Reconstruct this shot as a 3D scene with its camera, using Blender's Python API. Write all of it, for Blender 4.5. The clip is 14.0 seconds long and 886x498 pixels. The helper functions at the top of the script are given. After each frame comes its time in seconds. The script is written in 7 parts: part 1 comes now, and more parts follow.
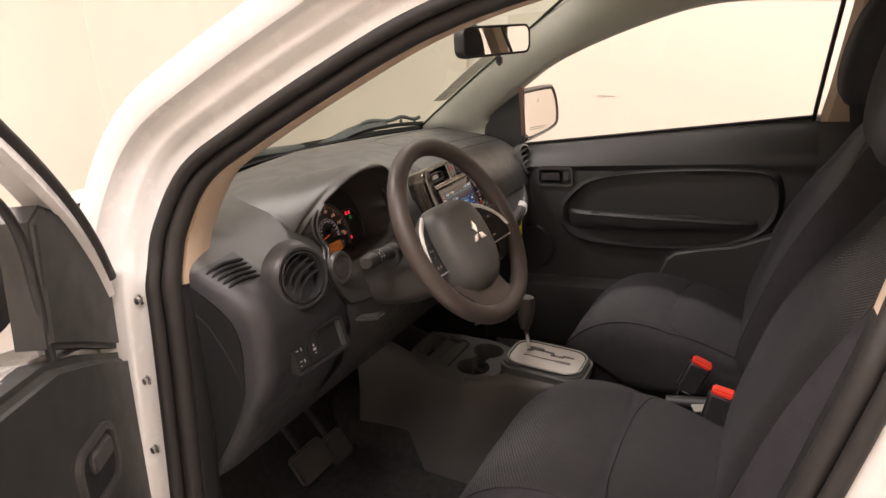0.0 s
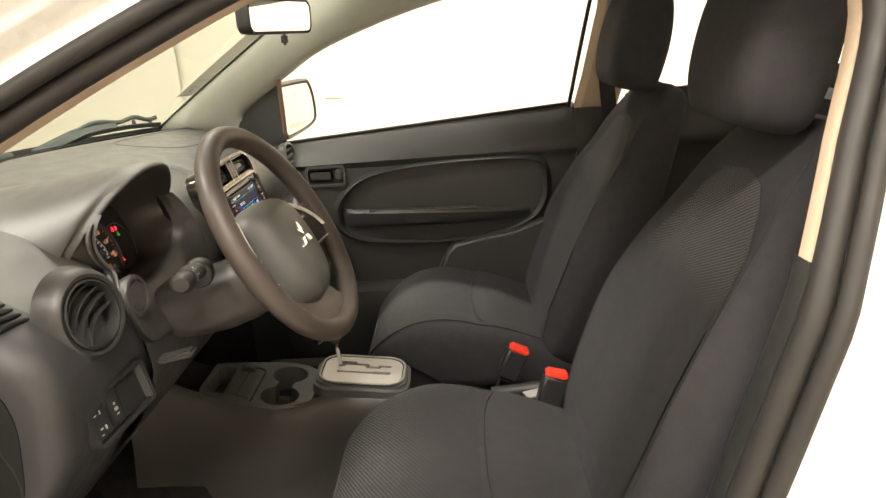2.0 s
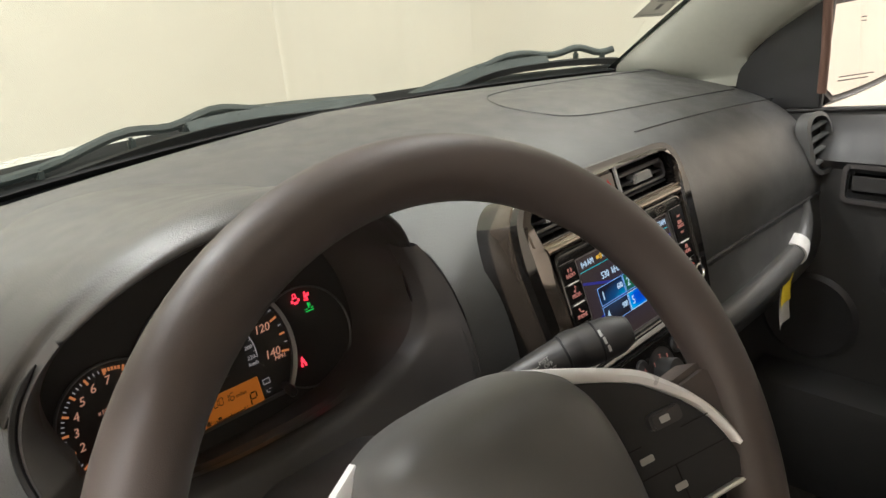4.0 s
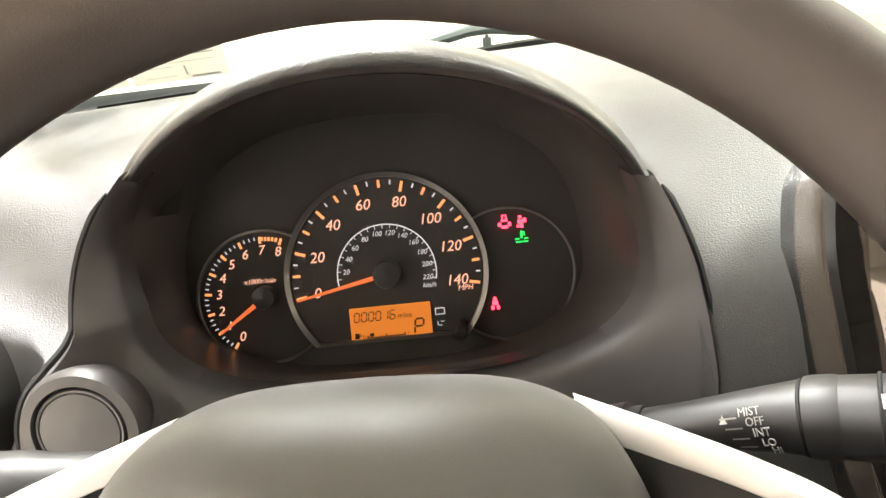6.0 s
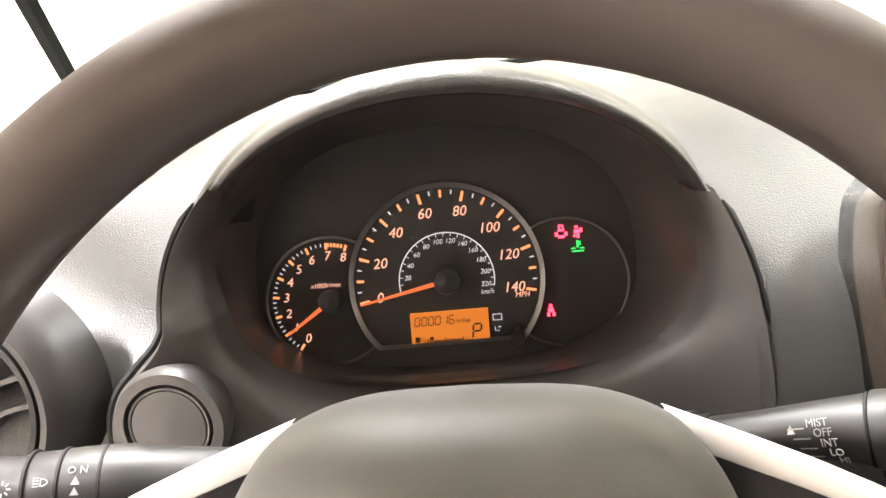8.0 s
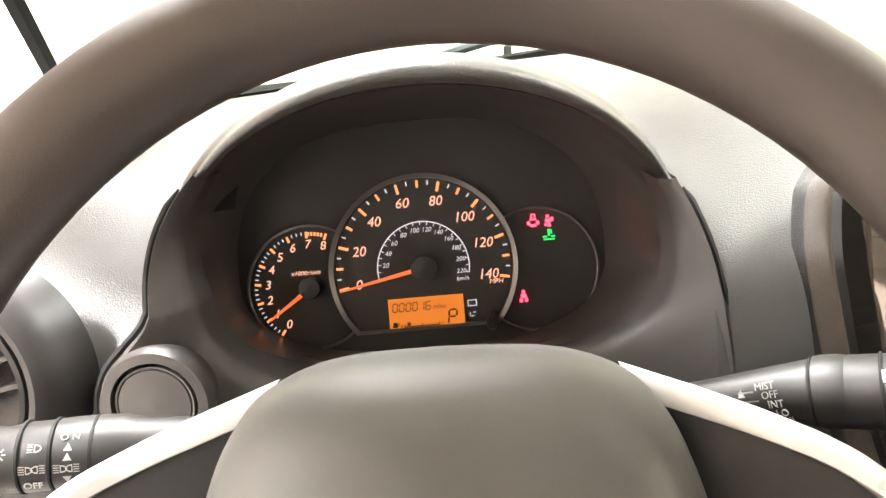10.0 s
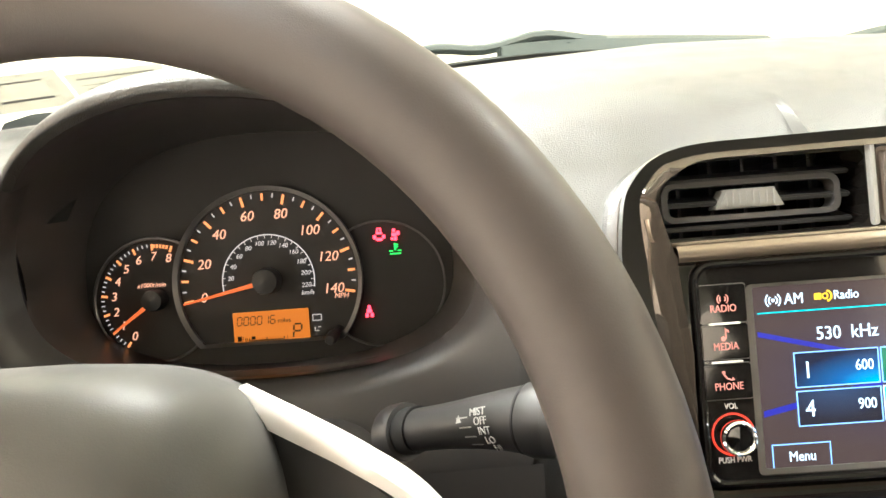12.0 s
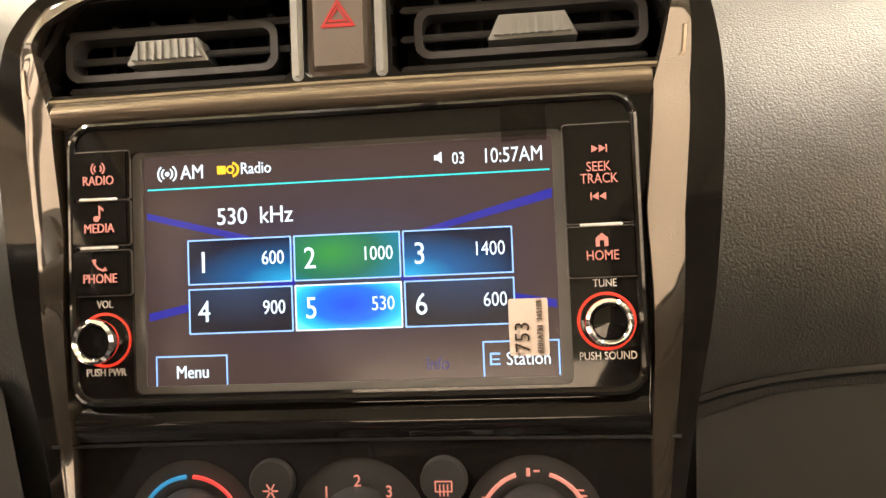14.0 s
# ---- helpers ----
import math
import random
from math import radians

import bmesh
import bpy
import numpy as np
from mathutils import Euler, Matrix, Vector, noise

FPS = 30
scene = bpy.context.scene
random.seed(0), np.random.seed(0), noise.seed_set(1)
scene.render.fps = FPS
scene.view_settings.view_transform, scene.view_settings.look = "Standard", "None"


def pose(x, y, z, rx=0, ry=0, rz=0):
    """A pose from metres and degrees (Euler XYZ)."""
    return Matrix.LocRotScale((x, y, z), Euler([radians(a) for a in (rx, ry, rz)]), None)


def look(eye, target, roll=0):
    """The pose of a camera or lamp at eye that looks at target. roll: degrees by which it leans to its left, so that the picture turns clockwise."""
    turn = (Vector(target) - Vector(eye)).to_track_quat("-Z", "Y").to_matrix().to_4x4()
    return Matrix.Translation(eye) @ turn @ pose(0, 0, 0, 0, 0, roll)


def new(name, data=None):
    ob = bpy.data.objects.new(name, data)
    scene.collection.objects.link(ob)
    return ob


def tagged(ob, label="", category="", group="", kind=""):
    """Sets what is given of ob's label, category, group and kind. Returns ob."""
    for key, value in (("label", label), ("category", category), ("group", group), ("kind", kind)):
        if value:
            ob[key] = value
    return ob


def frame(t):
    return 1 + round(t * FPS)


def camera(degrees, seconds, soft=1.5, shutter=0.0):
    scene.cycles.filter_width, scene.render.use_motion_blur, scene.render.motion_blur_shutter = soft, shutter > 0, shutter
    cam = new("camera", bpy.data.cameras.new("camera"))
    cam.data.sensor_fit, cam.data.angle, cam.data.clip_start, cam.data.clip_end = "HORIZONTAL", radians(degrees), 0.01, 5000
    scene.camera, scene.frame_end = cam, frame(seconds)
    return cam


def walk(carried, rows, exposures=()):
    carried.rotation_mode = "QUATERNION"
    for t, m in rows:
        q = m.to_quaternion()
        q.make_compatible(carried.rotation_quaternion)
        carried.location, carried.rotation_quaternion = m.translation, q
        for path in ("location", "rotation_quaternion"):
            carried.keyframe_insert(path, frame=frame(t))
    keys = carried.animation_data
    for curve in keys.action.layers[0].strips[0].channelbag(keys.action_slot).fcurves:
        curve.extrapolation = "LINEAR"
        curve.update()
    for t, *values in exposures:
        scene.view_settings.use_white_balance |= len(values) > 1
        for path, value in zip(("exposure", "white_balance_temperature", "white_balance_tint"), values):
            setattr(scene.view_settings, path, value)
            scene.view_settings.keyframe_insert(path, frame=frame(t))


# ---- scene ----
cam = camera(64.15, 14.0)
PATH = [
    (0, (-1.5610, -0.7155, 1.2788), (-0.7017, -0.2883, 0.9976), -4.26),
    (0.5, (-1.4793, -0.5432, 1.2564), (-0.5523, -0.3082, 0.9644), -4.10),
    (1, (-1.5350, -0.4244, 1.2382), (-0.5835, -0.3500, 0.9397), -3.87),
    (1.5, (-1.5927, -0.3897, 1.2274), (-0.6372, -0.3731, 0.9328), -3.43),
    (2, (-1.4578, -0.4434, 1.2202), (-0.5011, -0.4198, 0.9301), -3.30),
    (2.5, (-1.2114, -0.5427, 1.2538), (-0.2760, -0.3315, 0.9701), -3.86),
    (3, (-0.9923, -0.5033, 1.2349), (-0.1128, -0.1278, 0.9426), -4.36),
    (3.5, (-0.7242, -0.3997, 1.1953), (0.0760, 0.1099, 0.8793), -4.93),
    (4, (-0.5582, -0.3391, 1.1664), (0.0802, 0.3492, 0.8220), -4.93),
    (4.2, (-0.5200, -0.3311, 1.1421), (0.0262, 0.4279, 0.7878), -4.87),
    (6.5, (-0.3209, -0.2785, 1.0694), (-0.3248, 0.6641, 0.7355), -4.75),
    (7, (-0.3361, -0.2819, 1.0745), (-0.3464, 0.6604, 0.7397), -4.77),
    (9.5, (-0.3586, -0.3142, 1.0860), (-0.3368, 0.6275, 0.7504), -4.48),
    (10, (-0.3532, -0.3165, 1.0789), (-0.3253, 0.6266, 0.7476), -4.28),
    (10.5, (-0.3431, -0.3116, 1.0835), (-0.3132, 0.6296, 0.7469), -4.31),
    (11, (-0.3360, -0.3056, 1.0796), (-0.3368, 0.6375, 0.7470), -4.33),
    (11.5, (-0.2994, -0.3077, 1.0835), (-0.3261, 0.6361, 0.7541), -4.06),
    (12, (-0.2169, -0.3116, 1.0684), (-0.2440, 0.6378, 0.7555), -4.83),
    (12.5, (-0.0942, -0.2880, 1.0114), (-0.1340, 0.6792, 0.7605), -4.05),
    (13, (-0.0108, -0.2730, 0.9914), (-0.0640, 0.6903, 0.7283), -4.14),
    (13.5, (0.0418, -0.2720, 0.9796), (-0.0434, 0.6890, 0.7164), -4.15),
    (14, (0.0604, -0.2530, 0.9679), (-0.0336, 0.7007, 0.6821), -4.10),
]
walk(cam, [(t, look(e, a, r)) for t, e, a, r in PATH],
     exposures=[(0, -0.05, 6200, 21), (0.6, 0.3, 6100, 11), (1.2, 0.7, 6300, 8), (2.2, 0.65, 6300, 8), (2.7, 0.3, 6300, 10), (3.2, 0.06, 5950, 8), (3.6, 0.08, 5900, 9), (4.2, 0.66, 5600, 11), (6.0, 2.1, 5750, 9), (7.2, 2.12, 5750, 14), (9.3, 2.25, 5750, 12), (11.7, 2.28, 5750, 12), (12.1, 2.0, 5900, 5), (12.5, 1.3, 6300, 3), (13.0, 1.5, 6200, 1), (13.6, 1.6, 6700, 12), (14.0, 1.66, 6950, 16)])

# ---- light ----
world = bpy.data.worlds.new("hall")
scene.world = world
world.use_nodes = True
world.node_tree.nodes["Background"].inputs[0].default_value = (1.0, 0.93, 0.84, 1)
world.node_tree.nodes["Background"].inputs[1].default_value = 0.25
LAMPS = [(-2.2, -0.5, 92.0), (-2.4, 1.4, 22.0), (-0.8, 1.6, 86.0), (1.75, 0.6, 28.0), (1.75, -1.4, 62.0), (-0.4, -3.0, 130.0)]
LAMP_COLOUR = (1.0, 0.90, 0.77)


# ---- materials ----
def shader(name):
    m = bpy.data.materials.new(name)
    m.use_nodes = True
    nt = m.node_tree
    return m, nt, nt.nodes["Principled BSDF"]


def mat(name, col, rough=0.5, metal=0.0, var=0.12, scale=30.0, grain=0.0, gscale=900.0, cells=False, spec=0.5, coat=0.0, rvar=0.08):
    """A surface with colour variation at two scales and fine relief; sizes per metre."""
    m, nt, b = shader(name)
    tc = nt.nodes.new("ShaderNodeTexCoord")
    n1 = nt.nodes.new("ShaderNodeTexNoise")
    n1.inputs["Scale"].default_value = scale
    n1.inputs["Detail"].default_value = 6
    n2 = nt.nodes.new("ShaderNodeTexNoise")
    n2.inputs["Scale"].default_value = scale * 0.13
    n2.inputs["Detail"].default_value = 3
    nt.links.new(tc.outputs["Object"], n1.inputs["Vector"])
    nt.links.new(tc.outputs["Object"], n2.inputs["Vector"])
    add = nt.nodes.new("ShaderNodeMath")
    add.operation = "ADD"
    nt.links.new(n1.outputs["Fac"], add.inputs[0])
    nt.links.new(n2.outputs["Fac"], add.inputs[1])
    rng = nt.nodes.new("ShaderNodeMapRange")
    rng.inputs["From Min"].default_value, rng.inputs["From Max"].default_value = 0.6, 1.4
    rng.inputs["To Min"].default_value, rng.inputs["To Max"].default_value = 1 - var, 1 + var
    nt.links.new(add.outputs[0], rng.inputs["Value"])
    mix = nt.nodes.new("ShaderNodeVectorMath")
    mix.operation = "SCALE"
    mix.inputs[0].default_value = col
    nt.links.new(rng.outputs[0], mix.inputs["Scale"])
    nt.links.new(mix.outputs[0], b.inputs["Base Color"])
    rr = nt.nodes.new("ShaderNodeMapRange")
    rr.inputs["From Min"].default_value, rr.inputs["From Max"].default_value = 0.3, 0.7
    rr.inputs["To Min"].default_value, rr.inputs["To Max"].default_value = max(0.01, rough - rvar), min(1, rough + rvar)
    nt.links.new(n1.outputs["Fac"], rr.inputs["Value"])
    nt.links.new(rr.outputs[0], b.inputs["Roughness"])
    b.inputs["Metallic"].default_value = metal
    b.inputs["Specular IOR Level"].default_value = spec
    b.inputs["Coat Weight"].default_value = coat
    b.inputs["Coat Roughness"].default_value = 0.03
    if grain:
        bp = nt.nodes.new("ShaderNodeBump")
        bp.inputs["Strength"].default_value = 0.6
        bp.inputs["Distance"].default_value = grain
        if cells:
            v = nt.nodes.new("ShaderNodeTexVoronoi")
            v.feature = "SMOOTH_F1"
            v.inputs["Scale"].default_value = gscale
            v.inputs["Smoothness"].default_value = 0.35
            nt.links.new(tc.outputs["Object"], v.inputs["Vector"])
            bp.invert = True
            nt.links.new(v.outputs["Distance"], bp.inputs["Height"])
        else:
            v = nt.nodes.new("ShaderNodeTexNoise")
            v.inputs["Scale"].default_value = gscale
            v.inputs["Detail"].default_value = 4
            nt.links.new(tc.outputs["Object"], v.inputs["Vector"])
            nt.links.new(v.outputs["Fac"], bp.inputs["Height"])
        nt.links.new(bp.outputs[0], b.inputs["Normal"])
    return m


def glow(name, col, power):
    m, nt, b = shader(name)
    b.inputs["Base Color"].default_value = (*[c * 0.2 for c in col], 1)
    b.inputs["Emission Color"].default_value = (*col, 1)
    b.inputs["Emission Strength"].default_value = power
    return m


def glass(name, tint, rough=0.0):
    m, nt, b = shader(name)
    nt.nodes.remove(b)
    tr = nt.nodes.new("ShaderNodeBsdfTransparent")
    tr.inputs[0].default_value = (*tint, 1)
    gl = nt.nodes.new("ShaderNodeBsdfGlossy")
    gl.inputs["Roughness"].default_value = rough
    fr = nt.nodes.new("ShaderNodeLayerWeight")
    fr.inputs["Blend"].default_value = 0.5
    pw = nt.nodes.new("ShaderNodeMath")
    pw.operation = "POWER"
    pw.inputs[1].default_value = 5.0
    nt.links.new(fr.outputs["Facing"], pw.inputs[0])
    ma = nt.nodes.new("ShaderNodeMath")
    ma.operation = "MULTIPLY_ADD"
    ma.inputs[1].default_value, ma.inputs[2].default_value = 0.7, 0.035
    nt.links.new(pw.outputs[0], ma.inputs[0])
    mx = nt.nodes.new("ShaderNodeMixShader")
    nt.links.new(ma.outputs[0], mx.inputs[0])
    nt.links.new(tr.outputs[0], mx.inputs[1])
    nt.links.new(gl.outputs[0], mx.inputs[2])
    nt.links.new(mx.outputs[0], nt.nodes["Material Output"].inputs[0])
    return m


M_PAD = mat("grained_dash_plastic", (0.056, 0.056, 0.053), 0.38, var=0.06, grain=0.00036, gscale=1000, cells=True, spec=0.65)
# darker copy of the pad plastic that carries the lower dash's shade
M_DASH_SHADE = mat("grained_dash_shaded", (0.036, 0.036, 0.039), 0.46, var=0.06, grain=0.00030, gscale=1000, cells=True)
M_TRIM = mat("smooth_charcoal_plastic", (0.050, 0.047, 0.045), 0.44, var=0.08, grain=0.00008, gscale=2500)
M_STALK = mat("stalk_plastic", (0.020, 0.019, 0.018), 0.46, var=0.06, grain=0.00012, gscale=2200)
M_DARK = mat("black_plastic", (0.016, 0.016, 0.016), 0.5, grain=0.00006, gscale=2500)
M_DOOR = mat("door_plastic", (0.027, 0.027, 0.026), 0.5, grain=0.00025, gscale=700, cells=True)
M_GLOSS = mat("piano_black", (0.008, 0.007, 0.006), 0.06, coat=0.3, rvar=0.03, var=0.05)
M_WHEEL = mat("wheel_urethane", (0.056, 0.045, 0.039), 0.50, grain=0.0001, gscale=1800)
M_COVER = mat("airbag_cover_plastic", (0.082, 0.081, 0.077), 0.48, grain=0.00008, gscale=1800)
M_SEAT = mat("charcoal_seat_cloth", (0.037, 0.0355, 0.039), 0.95, var=0.2, scale=300, grain=0.0005, gscale=1500, spec=0.2)
M_SILVER = mat("satin_silver", (0.86, 0.85, 0.83), 0.34, metal=0.25, var=0.05)
M_CHROME = mat("chrome", (0.85, 0.85, 0.85), 0.08, metal=1.0, var=0.02, rvar=0.03)
M_WHITE = mat("white_car_paint", (0.74, 0.73, 0.71), 0.25, var=0.03, coat=0.8, rvar=0.05)
M_BEIGE = mat("beige_pillar_trim", (0.50, 0.39, 0.285), 0.75, var=0.06, scale=200, grain=0.0002, gscale=1500)
M_HEAD = mat("grey_green_pillar_trim", (0.44, 0.45, 0.38), 0.8, var=0.05, scale=120, grain=0.00015, gscale=1500)
M_SEAL = mat("black_rubber", (0.018, 0.016, 0.015), 0.6, grain=0.0001, gscale=800)
M_CARPET = mat("dark_carpet", (0.024, 0.024, 0.023), 1.0, var=0.4, scale=400, grain=0.002, gscale=700, spec=0.1)
M_WALL = mat("cream_wall", (0.68, 0.62, 0.54), 0.9, var=0.03, scale=3, grain=0.0008, gscale=25)
M_FLOOR = mat("grey_concrete", (0.42, 0.40, 0.37), 0.7, var=0.12, scale=8, grain=0.0005, gscale=60)
M_RED = mat("red_plastic", (0.75, 0.05, 0.025), 0.4)
M_GLASS = glass("clear_glass", (0.56, 0.625, 0.575))
M_SIDEGLASS = glass("side_glass", (0.96, 0.97, 0.95))
M_MIRROR = mat("mirror_silver", (0.9, 0.9, 0.9), 0.02, metal=1.0, var=0.0, rvar=0.0)
M_LAMP = glow("lamp_diffuser", (1.0, 0.95, 0.86), 12.0)

M_SHELL = mat("mirror_shell", (0.036, 0.028, 0.025), 0.4, var=0.05)
M_BROWN = mat("brown_edge", (0.13, 0.075, 0.055), 0.5)
M_COWL = mat("matt_cowl_black", (0.012, 0.012, 0.012), 0.95, spec=0.08)
M_WIPER = mat("wiper_black", (0.045, 0.052, 0.050), 0.45)
M_TUNNEL = mat("tunnel_black", (0.060, 0.055, 0.051), 0.33, var=0.04, rvar=0.02)
# near-black for joints and recess backs, with their depth shade in the colour
M_VOID_SHADE = mat("void_shade", (0.004, 0.004, 0.004), 0.8)
M_DARKTRIM = mat("stalk_plastic", (0.028, 0.027, 0.027), 0.42, grain=0.00006, gscale=2500)
M_SILVER_DULL = mat("dull_silver_plastic", (0.34, 0.34, 0.32), 0.4, metal=0.4, var=0.06)
M_CAP = mat("needle_cap_black", (0.02, 0.02, 0.02), 0.35)
M_DIAL = mat("dial_black", (0.032, 0.030, 0.028), 0.65, var=0.1, grain=0.00005, gscale=3000)
M_RING = mat("dial_ring_metal", (0.16, 0.155, 0.15), 0.35, metal=0.6)
M_ORANGE = glow("orange_mark", (1.0, 0.33, 0.10), 0.31)
M_NUMERAL = glow("orange_numeral", (1.0, 0.46, 0.27), 0.3)
M_LUME = glow("pale_mark", (1.0, 0.88, 0.80), 0.168)
M_LUME_DIM = mat("white_print", (0.42, 0.42, 0.40), 0.6, var=0.05)
M_NEEDLE = glow("needle_orange", (1.0, 0.18, 0.04), 0.227)
M_LCD = glow("lcd_orange", (1.0, 0.27, 0.02), 0.161)
M_INK = mat("lcd_ink", (0.03, 0.015, 0.008), 0.7, var=0.02)
M_REDLAMP = glow("red_lamp", (1.0, 0.03, 0.05), 1.84)
M_GREENLAMP = glow("green_lamp", (0.06, 0.9, 0.10), 0.48)
M_KEYRED = glow("key_red", (1.0, 0.36, 0.27), 0.213)
M_RINGRED = glow("ring_red", (1.0, 0.05, 0.02), 0.24)
M_KEYWHITE = mat("key_white_print", (0.62, 0.58, 0.55), 0.5, var=0.03)
M_HAZ = glow("hazard_red", (1.0, 0.03, 0.02), 0.117)
M_SCRTEXT = glow("screen_text", (0.66, 0.86, 1.0), 0.453)
M_SCRLINE = glow("screen_line", (0.25, 0.50, 1.0), 0.48)
M_SCRCYAN = glow("screen_cyan", (0.0, 0.72, 0.75), 0.4)
M_SCRGOLD = glow("screen_gold", (1.0, 0.55, 0.02), 0.426)
M_SCRDIM = glow("screen_dim_text", (0.10, 0.09, 0.22), 0.32)
M_BEAM = glow("screen_beam", (0.01, 0.012, 0.24), 0.48)
M_LABEL = mat("paper_label", (0.70, 0.58, 0.50), 0.6, var=0.04)
M_TAPE = glass("clear_tape", (0.72, 0.70, 0.68), 0.25)
M_GATE = mat("shift_gate_silver", (0.46, 0.45, 0.43), 0.36, metal=0.6, var=0.05)
M_CONSOLE = mat("console_grey", (0.065, 0.065, 0.062), 0.5, var=0.08, grain=0.00008, gscale=2000)
M_YELLOW = mat("yellow_tag", (0.72, 0.55, 0.02), 0.5)
M_TAG = mat("white_tag", (0.72, 0.71, 0.68), 0.5)
M_BLUE = glow("climate_blue", (0.02, 0.30, 0.60), 0.266)
M_CLIMRED = glow("climate_red", (1.0, 0.06, 0.05), 0.32)


def paper(name, col, alpha):
    m, nt, b = shader(name)
    tr = nt.nodes.new("ShaderNodeBsdfTransparent")
    mx = nt.nodes.new("ShaderNodeMixShader")
    mx.inputs[0].default_value = alpha
    b.inputs["Base Color"].default_value = (*col, 1)
    b.inputs["Roughness"].default_value = 0.7
    nt.links.new(tr.outputs[0], mx.inputs[1])
    nt.links.new(b.outputs[0], mx.inputs[2])
    nt.links.new(mx.outputs[0], nt.nodes["Material Output"].inputs[0])
    return m


M_PAPER = paper("translucent_paper", (0.42, 0.42, 0.37), 0.75)


def spot_glow(name, px, pz, sx, sz, stops, power):
    """A display field whose light changes with the distance from a place on it (0 to 1 across and up)."""
    m, nt, b = shader(name)
    tc = nt.nodes.new("ShaderNodeTexCoord")
    sep = nt.nodes.new("ShaderNodeSeparateXYZ")
    nt.links.new(tc.outputs["Generated"], sep.inputs[0])
    cmb = nt.nodes.new("ShaderNodeCombineXYZ")
    for axis, place, size, k in (("X", px, sx, 0), ("Z", pz, sz, 1)):
        n = nt.nodes.new("ShaderNodeMath")
        n.operation = "MULTIPLY_ADD"
        nt.links.new(sep.outputs[axis], n.inputs[0])
        n.inputs[1].default_value, n.inputs[2].default_value = 1 / size, -place / size
        nt.links.new(n.outputs[0], cmb.inputs[k])
    ln = nt.nodes.new("ShaderNodeVectorMath")
    ln.operation = "LENGTH"
    nt.links.new(cmb.outputs[0], ln.inputs[0])
    cr = nt.nodes.new("ShaderNodeValToRGB")
    el = cr.color_ramp.elements
    el[0].position, el[0].color = stops[0][0], (*stops[0][1], 1)
    el[1].position, el[1].color = stops[-1][0], (*stops[-1][1], 1)
    for pos, col in stops[1:-1]:
        el.new(pos).color = (*col, 1)
    nt.links.new(ln.outputs["Value"], cr.inputs[0])
    b.inputs["Base Color"].default_value = (0.01, 0.01, 0.01, 1)
    b.inputs["Roughness"].default_value = 0.15
    nt.links.new(cr.outputs[0], b.inputs["Emission Color"])
    b.inputs["Emission Strength"].default_value = power
    return m


# the ground's brown outer tone is the cabin's reflection, put into the glow
M_SCREEN = spot_glow("screen_ground_reflection", 0.5, 0.5, 0.55, 0.45, [(0.0, (0.035, 0.040, 0.075)), (0.6, (0.042, 0.028, 0.036)), (1.0, (0.046, 0.029, 0.026))], 0.55)
M_CELL = spot_glow("cell_blue", 1.0, 0.0, 1.1, 1.0, [(0.0, (0.0, 0.42, 0.85)), (0.45, (0.004, 0.10, 0.30)), (1.0, (0.010, 0.012, 0.03))], 0.42)
M_CELL_THIRD = spot_glow("cell_blue_third", 0.0, 0.0, 1.1, 1.0, [(0.0, (0.0, 0.42, 0.85)), (0.45, (0.004, 0.10, 0.30)), (1.0, (0.010, 0.012, 0.03))], 0.42)
M_CELL_GREEN = spot_glow("cell_green", 0.35, 0.6, 0.8, 1.0, [(0.0, (0.03, 0.30, 0.05)), (0.55, (0.01, 0.16, 0.10)), (1.0, (0.0, 0.22, 0.42))], 0.42)
M_CELL_DARK = spot_glow("cell_dark", 0.5, 1.2, 0.8, 1.1, [(0.0, (0.03, 0.06, 0.13)), (1.0, (0.016, 0.014, 0.022))], 0.42)
M_CELL_SEL = spot_glow("cell_selected", 0.5, 0.55, 0.62, 0.72, [(0.0, (0.0, 0.05, 0.55)), (0.55, (0.0, 0.12, 0.80)), (0.85, (0.0, 0.45, 0.95)), (1.0, (0.10, 0.65, 1.0))], 0.55)


